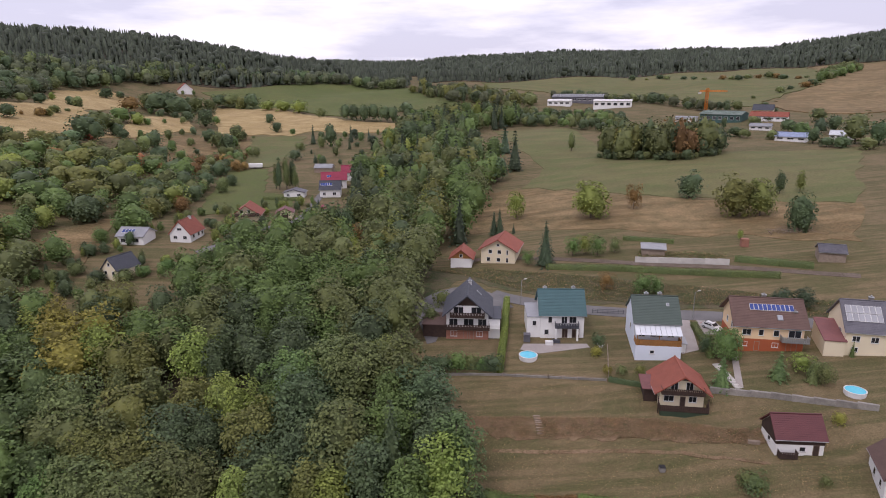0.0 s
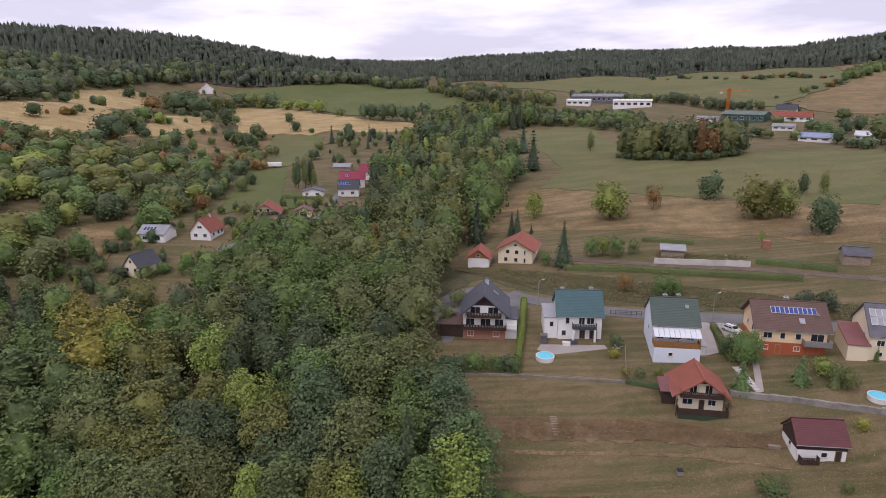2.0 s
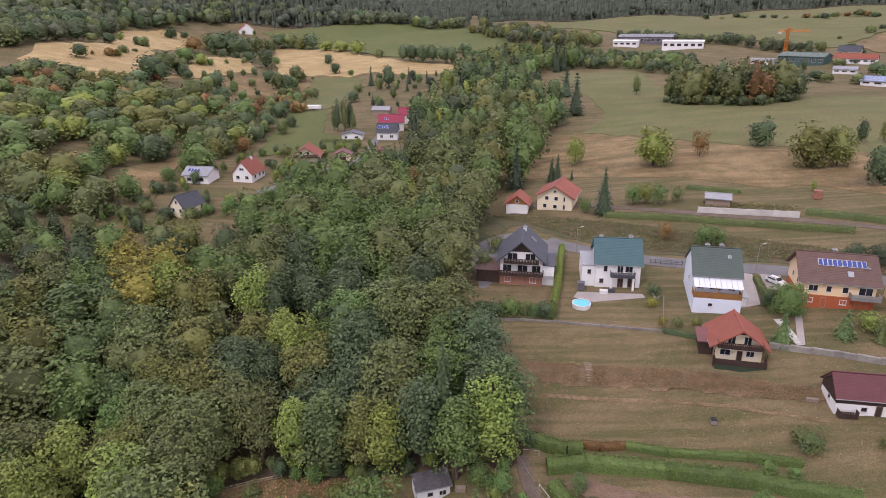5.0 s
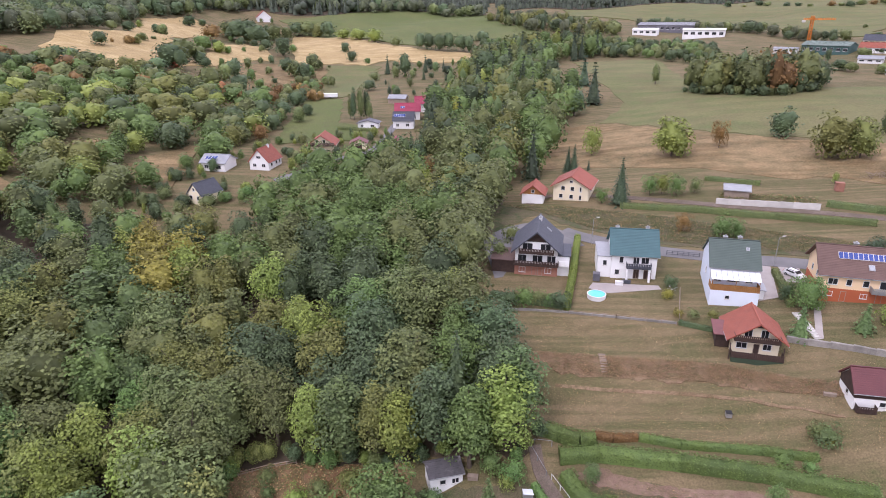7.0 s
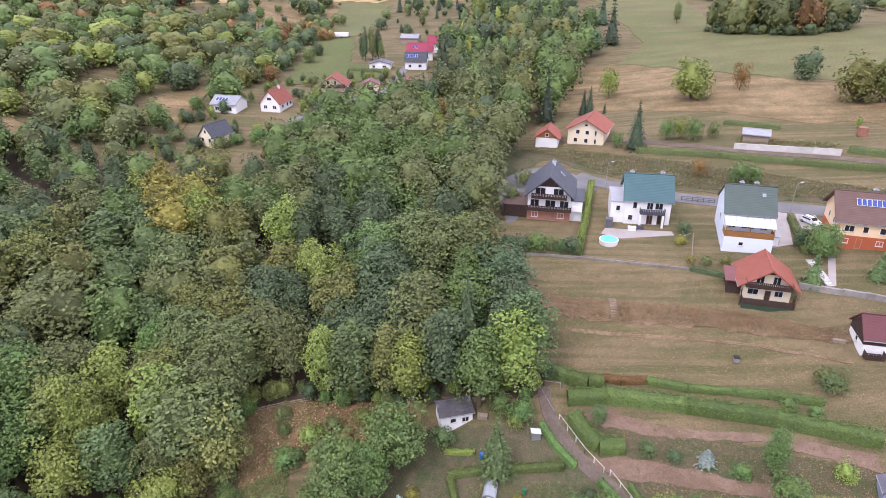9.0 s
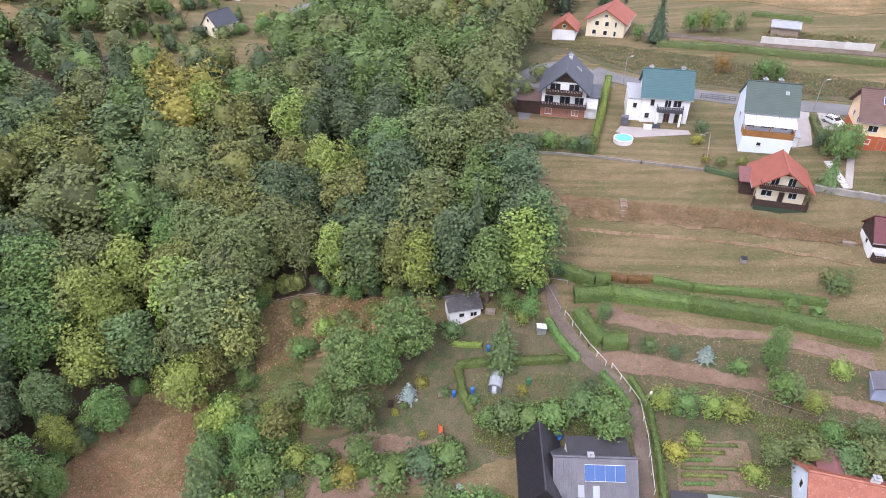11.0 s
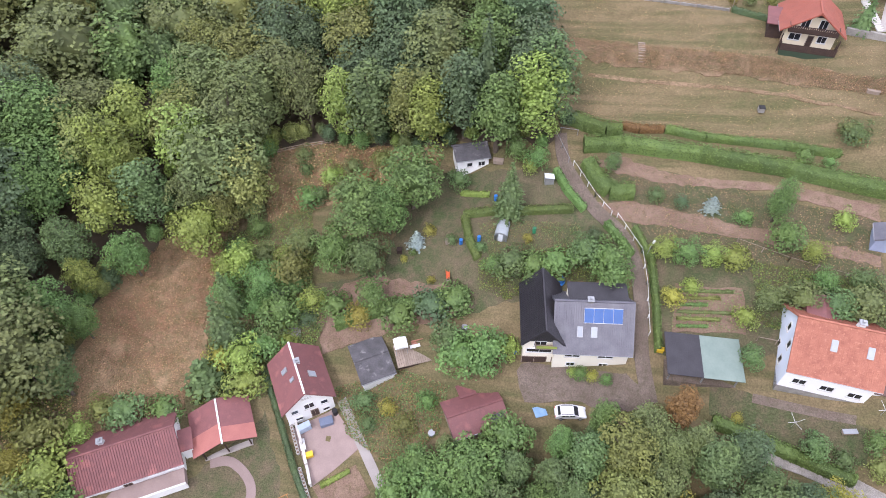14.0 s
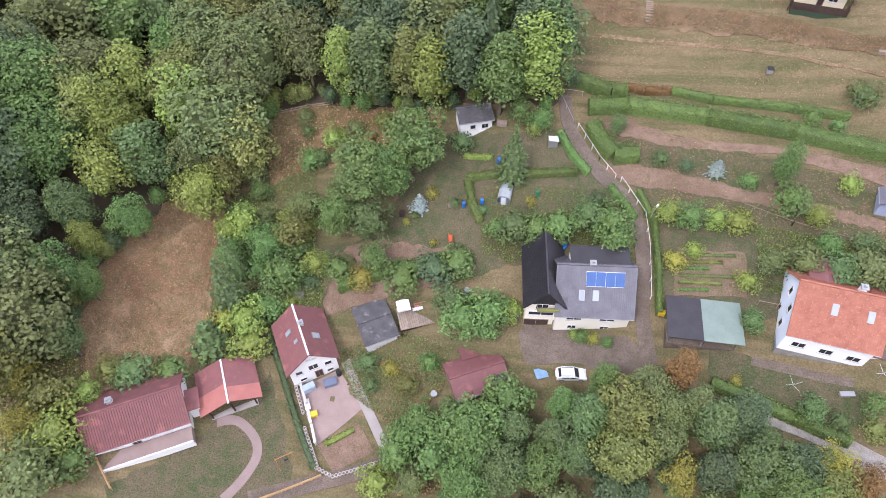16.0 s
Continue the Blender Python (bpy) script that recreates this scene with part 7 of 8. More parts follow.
t("shrub_tree", 43.8, 169.9, L_MID, 6.8, 0.9)
t("shrub_tree", 48.8, 171.1, L_OAK, 4.8, 0.9)
t("shrub_tree", 86.0, 174.7, L_LIGHT, 3.7, 0.6)
t("shrub_tree", 40.7, 147.6, L_RUST, 5.0, 1.0)
t("shrub_tree", 48.5, 143.5, L_MID, 6.2, 1.1)
t("shrub_tree", 52.0, 144.2, L_MID, 4.4, 1.1)
t("round", 55.4, 112.8, L_MID, 7.7, 1.0)
t("shrub_tree", 53.0, 116.1, L_DARK, 4.0, 1.0)
t("young_fir", 51.2, 104.4, L_BLUE, 6.3, 1.2)
t("young_fir", 62.2, 105.5, L_BLUE, 5.4, 1.3)
t("young_fir", 67.3, 103.3, L_OAK, 4.3, 1.2)
t("bush", 67.2, 107.0, L_LIGHT, 4.2, 1.0)
t("shrub_tree", 76.6, 132.8, L_SPRUCE, 4.9, 1.2)
t("shrub_tree", 80.3, 131.0, L_SPRUCE, 5.4, 1.2)
t("bush", 56.9, 112.7, L_MID, 2.2, 1.0)
t("bush", 31.1, 117.1, L_YELLOW, 2.4, 1.0)
t("bush", 32.5, 121.2, L_DARK, 3.0, 1.0)
t("bush", -0.4, 142.6, L_OAK, 4.5, 1.0)
t("shrub_tree", -2.9, 130.6, L_OAK, 5.9, 1.0)
t("bush", -0.1, 114.6, L_DARK, 3.7, 1.1)
t("bush", 2.7, 114.6, L_MID, 4.2, 1.1)
t("bush", 5.3, 115.0, L_OAK, 3.3, 1.0)
t("bush", 7.8, 114.4, L_MID, 3.0, 1.0)
t("bush", 9.8, 113.6, L_DARK, 4.2, 1.0)
t("bush", 31.9, 111.0, L_YELLOW, 2.0, 1.0)
t("bush", 34.5, 110.5, L_OAK, 2.2, 1.0)
t("bush", 38.1, 110.4, L_OLIVE, 2.2, 1.0)
t("shrub_tree", 68.0, 104.2, L_OAK, 4.2, 1.0)
t("shrub_tree", 68.9, 102.4, L_OAK, 4.6, 1.0)
t("young_fir", 78.4, 110.0, L_MID, 3.2, 0.7)
t("bush", 46.8, 83.7, L_OAK, 3.0, 1.0)
t("bush", 48.0, 82.6, L_YELLOW, 1.8, 0.9)
t("bush", 65.8, 92.6, L_YELLOW, 2.4, 1.0)
t("bush", 57.4, 81.3, L_OAK, 1.8, 1.0)
t("round", -195, 333, L_DARK, 8.2, 1.71)
t("oak", -158, 315, L_OAK, 15.2, 1.56)
t("round", -168, 354, L_OAK, 12.6, 0.88)
t("oak", -144, 318, L_DARK, 13.7, 1.43)
t("round", -168, 326, L_LIGHT, 7.5, 1.66)
t("round", -150, 312, L_RED, 8.6, 0.64)
t("round", -140, 284, L_RUST, 1.3, 1.90)
t("round", -124, 354, L_RUST, 7.6, 0.98)
t("round", -123, 323, L_RUST, 4.6, 1.49)
t("round", -109, 304, L_DARK, 7.6, 1.61)
t("round", -105, 317, L_RUST, 7.4, 1.17)
t("round", -102, 321, L_RUST, 5.2, 1.18)
t("oak", -105, 276, L_DARK, 8.1, 1.90)
t("round", -95, 267, L_OAK, 8.3, 0.96)
t("round", -104, 260, L_MID, 6.4, 1.76)
t("round", -96, 282, L_DARK, 6.4, 1.12)
t("round", -111, 256, L_OAK, 7.8, 1.63)
t("round", -116, 248, L_LIGHT, 6.8, 1.81)
t("round", -64, 388, L_OAK, 5.8, 0.95)
t("oak", -82, 349, L_DARK, 7.2, 1.69)
t("round", -64, 333, L_DARK, 6.9, 0.89)
t("spruce", 34, 341, L_SPRUCE, 15.1, 1.60)
t("spruce", 35, 302, L_SPRUCE, 18.9, 1.36)
t("oak", -20, 388, L_DARK, 18.1, 1.33)
t("ash", -26, 266, L_YELLOW, 13.8, 0.93)
t("spruce", -35, 266, L_SPRUCE, 14.5, 1.13)
t("ash", -33, 285, L_OAK, 16.0, 0.79)
t("oak", 25, 283, L_DARK, 13.4, 1.50)
t("oak", 9, 264, L_MID, 16.9, 1.22)
t("oak", 212, 323, L_OAK, 17.3, 1.50)
t("ash", 198, 336, L_DARK, 9.7, 1.90)
t("oak", 214, 308, L_DARK, 14.3, 1.47)
t("round", 200, 314, L_DARK, 6.7, 1.67)
t("round", 203, 299, L_OAK, 6.7, 1.63)
t("round", 197, 322, L_DARK, 5.7, 1.72)
t("ash", 70, 340, L_OAK, 11.5, 0.96)
t("round", -96.7, 187.1, L_DARK, 5.2, 0.9)
t("oak", -271, 432, L_DARK, 7.9, 1.90)
t("ash", -297, 489, L_LIGHT, 6.6, 1.90)
t("round", -279, 481, L_DARK, 7.8, 1.06)
t("round", -271, 476, L_OAK, 9.0, 1.10)
t("round", -250, 412, L_OAK, 5.6, 1.56)
t("round", -247, 392, L_RUST, 6.1, 1.37)
t("round", -246, 398, L_OLIVE, 5.4, 1.39)
t("round", -250, 426, L_OAK, 2.5, 1.90)
t("oak", -302, 578, L_DARK, 10.7, 1.88)
t("round", -299, 597, L_DARK, 6.9, 1.26)
t("oak", -43, 201, L_DARK, 10.9, 0.80)
t("spruce", -37, 199, L_SPRUCE, 10.9, 1.51)
t("oak", -32, 201, L_DARK, 10.9, 0.90)
t("spruce", -45, 222, L_SPRUCE, 7.8, 1.51)
t("ash", -32, 211, L_DARK, 12.2, 1.05)
t("spruce", -37, 217, L_SPRUCE, 9.0, 1.27)
t("oak", -28, 193, L_RUST, 8.0, 1.25)
t("oak", -33, 189, L_LIGHT, 8.7, 1.13)
t("ash", -75, 279, L_OAK, 12.1, 0.67)
t("ash", -73, 277, L_DARK, 15.7, 0.58)
t("ash", -70, 278, L_OAK, 16.5, 0.62)
t("ash", -68, 281, L_DARK, 15.3, 0.60)
t("ash", -66, 278, L_OAK, 11.5, 0.70)
t("round", -107, 189, L_MID, 5.4, 1.23)
t("round", -105, 179, L_DARK, 4.1, 1.55)
t("round", -102, 166, L_OAK, 4.1, 1.45)
t("round", -92, 173, L_DARK, 3.3, 1.32)
t("round", -106, 161, L_OAK, 4.4, 1.34)
t("round", -88, 164, L_OAK, 3.6, 1.89)
t("round", -95, 163, L_DARK, 3.9, 1.68)
t("round", -84, 167, L_MID, 3.2, 1.81)
t("round", -79, 171, L_MID, 3.4, 1.90)
t("oak", -73, 173, L_MID, 4.1, 1.90)
t("shrub_tree", -94.3, 193.7, L_MID, 4.1, 1.0)
t("round", -101.1, 179.7, L_DARK, 4.2, 1.0)


t("oak", -24.6, 66.0, L_MID, 13.5, 1.3)
t("oak", -18.0, 70.6, L_MID, 14, 1.2)
t("oak", -21.1, 66.2, L_MID, 11.8, 0.95)
t("round", -28.5, 59.8, L_MID, 10.6, 0.80)
t("round", -23.3, 59.1, L_BLUE, 9.4, 0.85)
t("open", -46.4, 69.2, L_PALE, 14.5, 1.05)
t("open", -48.8, 65.0, L_OLIVE, 10.6, 0.95)
t("round", -52.0, 60.9, L_LIGHT, 10.6, 0.95)
t("round", -39.3, 54.5, L_MID, 8.3, 0.90)
t("shrub_tree", -44.2, 58.0, L_LIGHT, 7.1, 1.06)
t("shrub_tree", -35.5, 50.7, L_MID, 7.1, 1.17)
t("shrub_tree", -35.6, 58.1, L_OLIVE, 7.1, 1.17)
t("shrub_tree", -34.9, 62.4, L_OAK, 5.9, 1.17)
t("spruce", -42.2, 45.4, L_BLUE, 13, 1.36)
t("young_fir", -43.9, 39.2, L_BLUE, 6, 2.21)
t("spruce", -43.5, 50.7, L_BLUE, 10.6, 1.18)
t("shrub_tree", -39.5, 42.9, L_LIGHT, 5.9, 1.27)
t("bush", -38.1, 40.1, L_LIGHT, 4, 1.59)
t("bush", -42.5, 42.8, L_YELLOW, 4, 1.27)
t("bush", -37.2, 45.8, L_MID, 4, 1.48)
t("spruce", -2.2, 68.6, L_BLUE, 10.6, 1.44)
t("young_fir", -16.2, 64.3, L_FIR, 3.2, 1.87)
t("bush", -10.9, 74.2, L_BLUE, 3.6, 1.06)
t("bush", -33.2, 75.4, L_LIGHT, 3.4, 1.3)
t("bush", -30.0, 77.6, L_OAK, 2.6, 1.4)
t("bush", -30.6, 73.0, L_OAK, 3.2, 1.5)
t("bush", -27.4, 75.8, L_RUST, 2.2, 1.4)
t("bush", -36.2, 71.2, L_MID, 3.6, 1.3)
t("bush", -39.8, 79.8, L_OAK, 2.4, 1.4)
t("bush", -25.0, 79.2, L_OLIVE, 3.0, 1.4)
for x_, y_ in scatter([(-43.1, 66.5), (-47.5, 60.0), (-45.6, 49.0), (-44.5, 37.0), (-37.0, 40.0), (-32.5, 46.5), (-29.6, 54.5), (-33.2, 60.0)], 3.9, 36, 0.8):
    sh_ = rng_.choice(["bush", "bush", "shrub_tree"])
    t(sh_, x_, y_, rng_.choice([L_MID, L_OAK, L_LIGHT, L_MID, L_DARK]), rng_.uniform(2.2, 3.8) if sh_ == "bush" else rng_.uniform(3.5, 5.5), 1.2)
t("bush", -34.6, 71.8, L_BLUE, 3, 1.06)
t("bush", -38.5, 76.8, L_BLUE, 2.5, 1.06)
t("shrub_tree", -21.7, 54.6, L_MID, 5.9, 1.06)
t("bush", -27.1, 53.2, L_MID, 4, 1.27)
t("bush", -23.1, 51.8, L_YELLOW, 3.5, 1.27)
t("bush", -16.8, 52.3, L_MID, 4, 1.59)
t("bush", -11.8, 54.0, L_DARK, 4, 1.59)
t("bush", -8.5, 54.7, L_MID, 4, 1.48)
t("shrub_tree", -6.3, 46.2, L_MID, 7.1, 1.27)
t("shrub_tree", -2.7, 47.0, L_MID, 7.1, 1.17)
t("shrub_tree", -8.3, 48.7, L_BLUE, 5.9, 1.17)
t("bush", 0.4, 48.7, L_LIGHT, 3.5, 1.06)
t("bush", -3.3, 59.9, L_MID, 3, 1.17)
t("bush", -0.8, 60.2, L_BLUE, 4, 1.38)
t("bush", 2.6, 60.1, L_MID, 4, 1.38)
t("bush", 5.8, 60.8, L_MID, 4, 1.38)
t("shrub_tree", 9.6, 62.1, L_BLUE, 5.9, 1.06)
t("shrub_tree", 13.2, 60.8, L_MID, 6.5, 1.17)
t("shrub_tree", 14.2, 58.7, L_MID, 5.9, 1.17)
t("bush", 11.2, 65.5, L_DARK, 2.5, 1.06)
t("bush", 1.3, 64.6, L_YELLOW, 1.6, 1.06)
t("bush", -10.5, 64.4, L_BLUE, 1.6, 1.27)
t("bush", -5.8, 62.9, L_BLUE, 1.6, 1.27)
t("bush", -14.4, 66.0, L_YELLOW, 2, 1.06)
t("bush", -17.9, 61.8, L_YELLOW, 1.2, 1.06)
t("bush", -12.8, 58.4, L_YELLOW, 1.3, 1.06)
t("bush", -16.6, 62.8, L_MID, 1.3, 1.06)
t("bush", 0.3, 75.9, L_LIGHT, 2.5, 1.06)
t("shrub_tree", 13.0, 76.9, L_BLUE, 4.2, 0.85)
t("bush", 19.8, 72.1, L_BLUE, 2.6, 1.06)
t("bush", 23.3, 71.3, L_DARK, 2.2, 1.06)
t("young_fir", 27.7, 71.0, L_FIR, 2.4, 2.37)
t("bush", 32.0, 68.9, L_MID, 2.6, 1.06)
t("ash", 35.8, 69.1, L_MID, 9.4, 1.06)
t("shrub_tree", 36.9, 65.1, L_MID, 5.9, 1.06)
t("shrub_tree", 40.4, 63.5, L_LIGHT, 4, 1.06)
t("bush", 44.8, 68.6, L_LIGHT, 3.2, 0.95)
t("bush", 40.9, 79.9, L_MID, 2.2, 1.27)
t("bush", 44.3, 78.7, L_MID, 2, 1.06)
t("bush", 47.6, 82.8, L_BLUE, 3.5, 1.17)
t("shrub_tree", 21.0, 63.5, L_LIGHT, 4.5, 1.06)
t("shrub_tree", 24.1, 62.8, L_MID, 4.5, 1.17)
t("shrub_tree", 27.5, 62.7, L_LIGHT, 4, 1.06)
t("bush", 30.6, 62.6, L_LIGHT, 3.5, 1.27)
t("bush", 22.4, 57.0, L_YELLOW, 3, 1.06)
t("bush", 25.0, 58.8, L_LIGHT, 2.5, 1.06)
t("bush", 31.9, 54.7, L_LIGHT, 3.5, 0.95)
t("shrub_tree", 34.8, 57.0, L_OAK, 4.5, 1.06)
t("shrub_tree", 38.5, 56.5, L_OAK, 5.9, 1.17)
t("shrub_tree", 42.4, 55.7, L_BLUE, 5.9, 1.17)
t("shrub_tree", 45.9, 56.0, L_OAK, 5.9, 1.27)
t("shrub_tree", 41.6, 59.5, L_MID, 4, 1.06)
t("shrub_tree", 46.2, 59.6, L_BLUE, 4, 1.17)
t("shrub_tree", 32.6, 49.4, L_BLUE, 4.5, 0.95)
t("shrub_tree", 39.9, 39.5, L_BLUE, 4.5, 1.06)
t("bush", 43.2, 38.3, L_BLUE, 3, 0.95)
t("shrub_tree", 46.5, 40.2, L_MID, 4, 1.06)
t("bush", 46.7, 37.3, L_OLIVE, 3, 1.06)
t("bush", 31.3, 42.6, L_YELLOW, 1.5, 1.17)
t("bush", 12.4, 46.3, L_YELLOW, 1.8, 1.06)
t("bush", 10.8, 46.5, L_MID, 2, 1.17)
t("bush", 14.4, 46.1, L_MID, 1.6, 1.17)
t("bush", 9.6, 46.8, L_LIGHT, 1.5, 1.06)
t("oak", -2.7, 30.8, L_MID, 13.0, 1.15)
t("shrub_tree", -7.3, 28.3, L_MID, 9.4, 1.06)
t("shrub_tree", -12.1, 30.4, L_MID, 5.9, 1.17)
t("shrub_tree", 1.5, 36.6, L_MID, 8.3, 1.06)
t("ash", 2.8, 32.2, L_BLUE, 10.6, 1.17)
t("oak", 2.0, 27.0, L_BLUE, 11.8, 0.95)
t("oak", -2.9, 25.0, L_MID, 10.6, 0.95)
t("ash", 12.0, 34.1, L_BLUE, 13, 1.17)
t("ash", 10.8, 30.4, L_BLUE, 10.6, 1.17)
t("ash", 13.9, 39.6, L_MID, 9.4, 1.06)
t("oak", 16.6, 34.9, L_OLIVE, 14.2, 0.95)
t("oak", 16.8, 30.6, L_OLIVE, 13, 0.95)
t("oak", 19.5, 38.5, L_OAK, 10.6, 0.95)
t("ash", 25.6, 37.6, L_OAK, 9.4, 1.2)
t("oak", 22.6, 36.2, L_OAK, 10.2, 1.0)
t("ash", 9.0, 36.4, L_MID, 8.6, 1.2)
t("ash", 8.0, 32.0, L_BLUE, 10.5, 1.25)
t("oak", 6.6, 28.4, L_MID, 10.0, 1.0)
t("oak", 21.3, 32.8, L_OAK, 10.6, 0.85)
t("ash", 23.5, 41.2, L_RUST, 10.6, 1.06)
t("open", 23.9, 29.3, L_YELLOW, 9.4, 0.74)
t("ash", 27.5, 35.0, L_BLUE, 11.8, 1.27)
t("ash", 31.0, 36.8, L_DARK, 10.6, 1.27)
t("ash", 27.9, 30.1, L_DARK, 10.6, 1.27)
t("oak", 32.5, 30.9, L_BLUE, 11.8, 0.95)
t("oak", 37.1, 31.7, L_DARK, 9.4, 0.95)
t("open", 40.2, 32.0, L_YELLOW, 8.3, 0.85)
t("open", 40.5, 29.5, L_OLIVE, 8.3, 0.95)
t("open", 43.8, 30.5, L_RUST, 7.1, 0.95)
t("oak", 35.6, 28.2, L_MID, 10.6, 0.95)
t("ash", -61.2, 33.1, L_BLUE, 11.8, 1.17)
t("oak", -66.4, 36.2, L_MID, 10.6, 0.95)
t("oak", -70.8, 39.8, L_LIGHT, 11.8, 0.95)
t("oak", -68.8, 33.3, L_LIGHT, 9.4, 0.85)
t("open", -65.3, 27.6, L_YELLOW, 9.4, 0.95)
t("oak", -62.1, 41.6, L_MID, 9.4, 0.85)
t("oak", -65.6, 41.0, L_MID, 13, 0.95)
t("shrub_tree", -61.4, 26.0, L_OLIVE, 7.1, 1.27)
t("shrub_tree", -57.4, 27.9, L_LIGHT, 4, 1.27)
t("open", -61.8, 21.0, L_YELLOW, 8.3, 0.85)
t("shrub_tree", -58.2, 21.5, L_LIGHT, 7.1, 1.27)
t("shrub_tree", -58.6, 15.9, L_OAK, 8.3, 1.27)
t("bush", -55.6, 18.9, L_MID, 4, 1.48)
t("bush", -52.9, 32.0, L_BLUE, 4, 1.48)
t("bush", -47.8, 33.4, L_MID, 3.6, 1.48)
t("bush", -56.2, 31.8, L_OLIVE, 3, 1.38)
t("shrub_tree", -45.4, 67.7, L_OAK, 5.9, 0.95)
t("bush", -15.0, 24.4, L_LIGHT, 3.5, 1.48)
t("bush", -13.2, 37.6, L_OLIVE, 3, 1.17)
t("bush", -16.1, 39.5, L_YELLOW, 2.5, 1.06)
t("bush", -10.4, 40.9, L_MID, 3, 1.06)
t("bush", -19.7, 39.9, L_BLUE, 3, 1.17)
t("bush", -18.6, 37.0, L_BLUE, 2.5, 1.06)

# ---------------------------------------------------------------- loose things in yards and gardens
def car(x, y, yaw, paint, label, z=None):
    top = thing("car", x, y, yaw, label, "car", z=z)
    side = [(-2.15, 0.35), (-2.2, 0.75), (-2.05, 1.0), (-1.75, 1.12), (-1.45, 1.45), (0.35, 1.48), (1.05, 1.02), (1.85, 0.88), (2.15, 0.68), (2.18, 0.35)]
    b = prism_bm(side, -0.85, 0.85)
    bmesh.ops.bevel(b, geom=b.edges[:], offset=0.07, segments=2, affect="EDGES")
    part("body", b, paint, top, smooth=False)
    part("windscreen", prism_bm([(0.40, 1.43), (1.02, 1.04), (1.06, 1.07), (0.44, 1.47)], -0.70, 0.70), GLASS, top)
    part("rear_window", prism_bm([(-1.74, 1.14), (-1.47, 1.44), (-1.52, 1.47), (-1.79, 1.17)], -0.66, 0.66), GLASS, top)
    for s in (-1, 1):
        part("side_window", box_bm((-1.35, s * 0.845, 1.05, -0.35, s * 0.87, 1.36), (-0.25, s * 0.845, 1.05, 0.5, s * 0.87, 1.36)), GLASS, top)
        part("headlight", box_bm((1.95, s * 0.65 - 0.15, 0.62, 2.19, s * 0.65 + 0.15, 0.76)), PALEGLASS, top)
        part("tail_light", box_bm((-2.21, s * 0.68 - 0.1, 0.68, -2.1, s * 0.68 + 0.1, 0.95)), REDP, top)
        part("roof_rail", box_bm((-1.4, s * 0.66 - 0.03, 1.47, 0.3, s * 0.66 + 0.03, 1.54)), BLACKR, top)
        for wx in (-1.35, 1.35):
            w = part("wheel", round_bm(0.32, 0.32, -0.11, 0.11, 16), BLACKR, top)
            w.matrix_basis = pose(wx, s * 0.78, 0.32, 90)
            part("rim", round_bm(0.2, 0.2, -0.125, 0.125, 12), METAL, w)
    return top


car(9.9, 41.6, 9, CARWHITE, "white estate car parked on the grass")
car(57.7, 124.9, -60, CARWHITE, "white car parked beside a driveway")


def lamp_post(x, y, yaw, high, label):
    top = thing("street_lamp", x, y, yaw, label, "street lamp", "street lamps")
    part("pole", round_bm(0.08, 0.05, -0.4, high, 10), METAL, top)
    v, f = tube((0, 0, high), (1.0, 0, high + 0.35), 0.04, 0.035, 8)
    link_mesh("arm", v.tolist(), f.tolist(), METAL, top)
    part("lamp_head", box_bm((0.8, -0.14, high + 0.28, 1.5, 0.14, high + 0.42), bevel=0.04), FRAMEW, top)


lamp_post(18.6, 141.1, 20, 6.2, "grey street lamp by the road")
lamp_post(55.5, 129.9, 20, 6.2, "grey street lamp by the road")
lamp_post(18.8, 63.0, 60, 2.4, "small lamp at the garden path")


def pool(x, y, r, label, high=0.9):
    top = thing("garden_pool", x, y, 0, label, "pool")
    ring = merged(round_bm(r, r, -0.3, high, 28, caps=False), round_bm(r - 0.12, r - 0.12, -0.3, high, 28, caps=False))
    part("pool_wall", ring, FRAMEW, top)
    bm = bmesh.new()
    a = [bm.verts.new(((r + 0.03) * math.cos(k * math.tau / 28), (r + 0.03) * math.sin(k * math.tau / 28), high + 0.02)) for k in range(28)]
    b = [bm.verts.new(((r - 0.16) * math.cos(k * math.tau / 28), (r - 0.16) * math.sin(k * math.tau / 28), high + 0.04)) for k in range(28)]
    for k in range(28):
        bm.faces.new((a[k], a[(k + 1) % 28], b[(k + 1) % 28], b[k]))
    part("rim", bm, FRAMEW, top)
    part("water", round_bm(r - 0.13, r - 0.13, high - 0.3, high - 0.06, 28), POOLW, top)


pool(17.3, 117.6, 1.9, "round blue pool full of water", 0.6)
pool(72.4, 99.2, 1.8, "round blue pool at a garden's edge", 0.6)
ring = thing("paddling_pool", 6.1, 59.1, 0, "blue inflatable paddling pool ring", "pool")
bm = bmesh.new()
for k in range(24):
    for j in range(8):
        a, b = k * math.tau / 24, j * math.tau / 8
        bm.verts.new(((1.2 + 0.22 * math.cos(b)) * math.cos(a), (1.2 + 0.22 * math.cos(b)) * math.sin(a), 0.22 + 0.22 * math.sin(b)))
bm.verts.ensure_lookup_table()
for k in range(24):
    for j in range(8):
        bm.faces.new([bm.verts[i] for i in (k * 8 + j, ((k + 1) % 24) * 8 + j, ((k + 1) % 24) * 8 + (j + 1) % 8, k * 8 + (j + 1) % 8)])
part("tube", bm, BLUE, ring, smooth=True)
part("floor", round_bm(1.1, 1.1, 0.02, 0.08, 20), BLUE, ring)

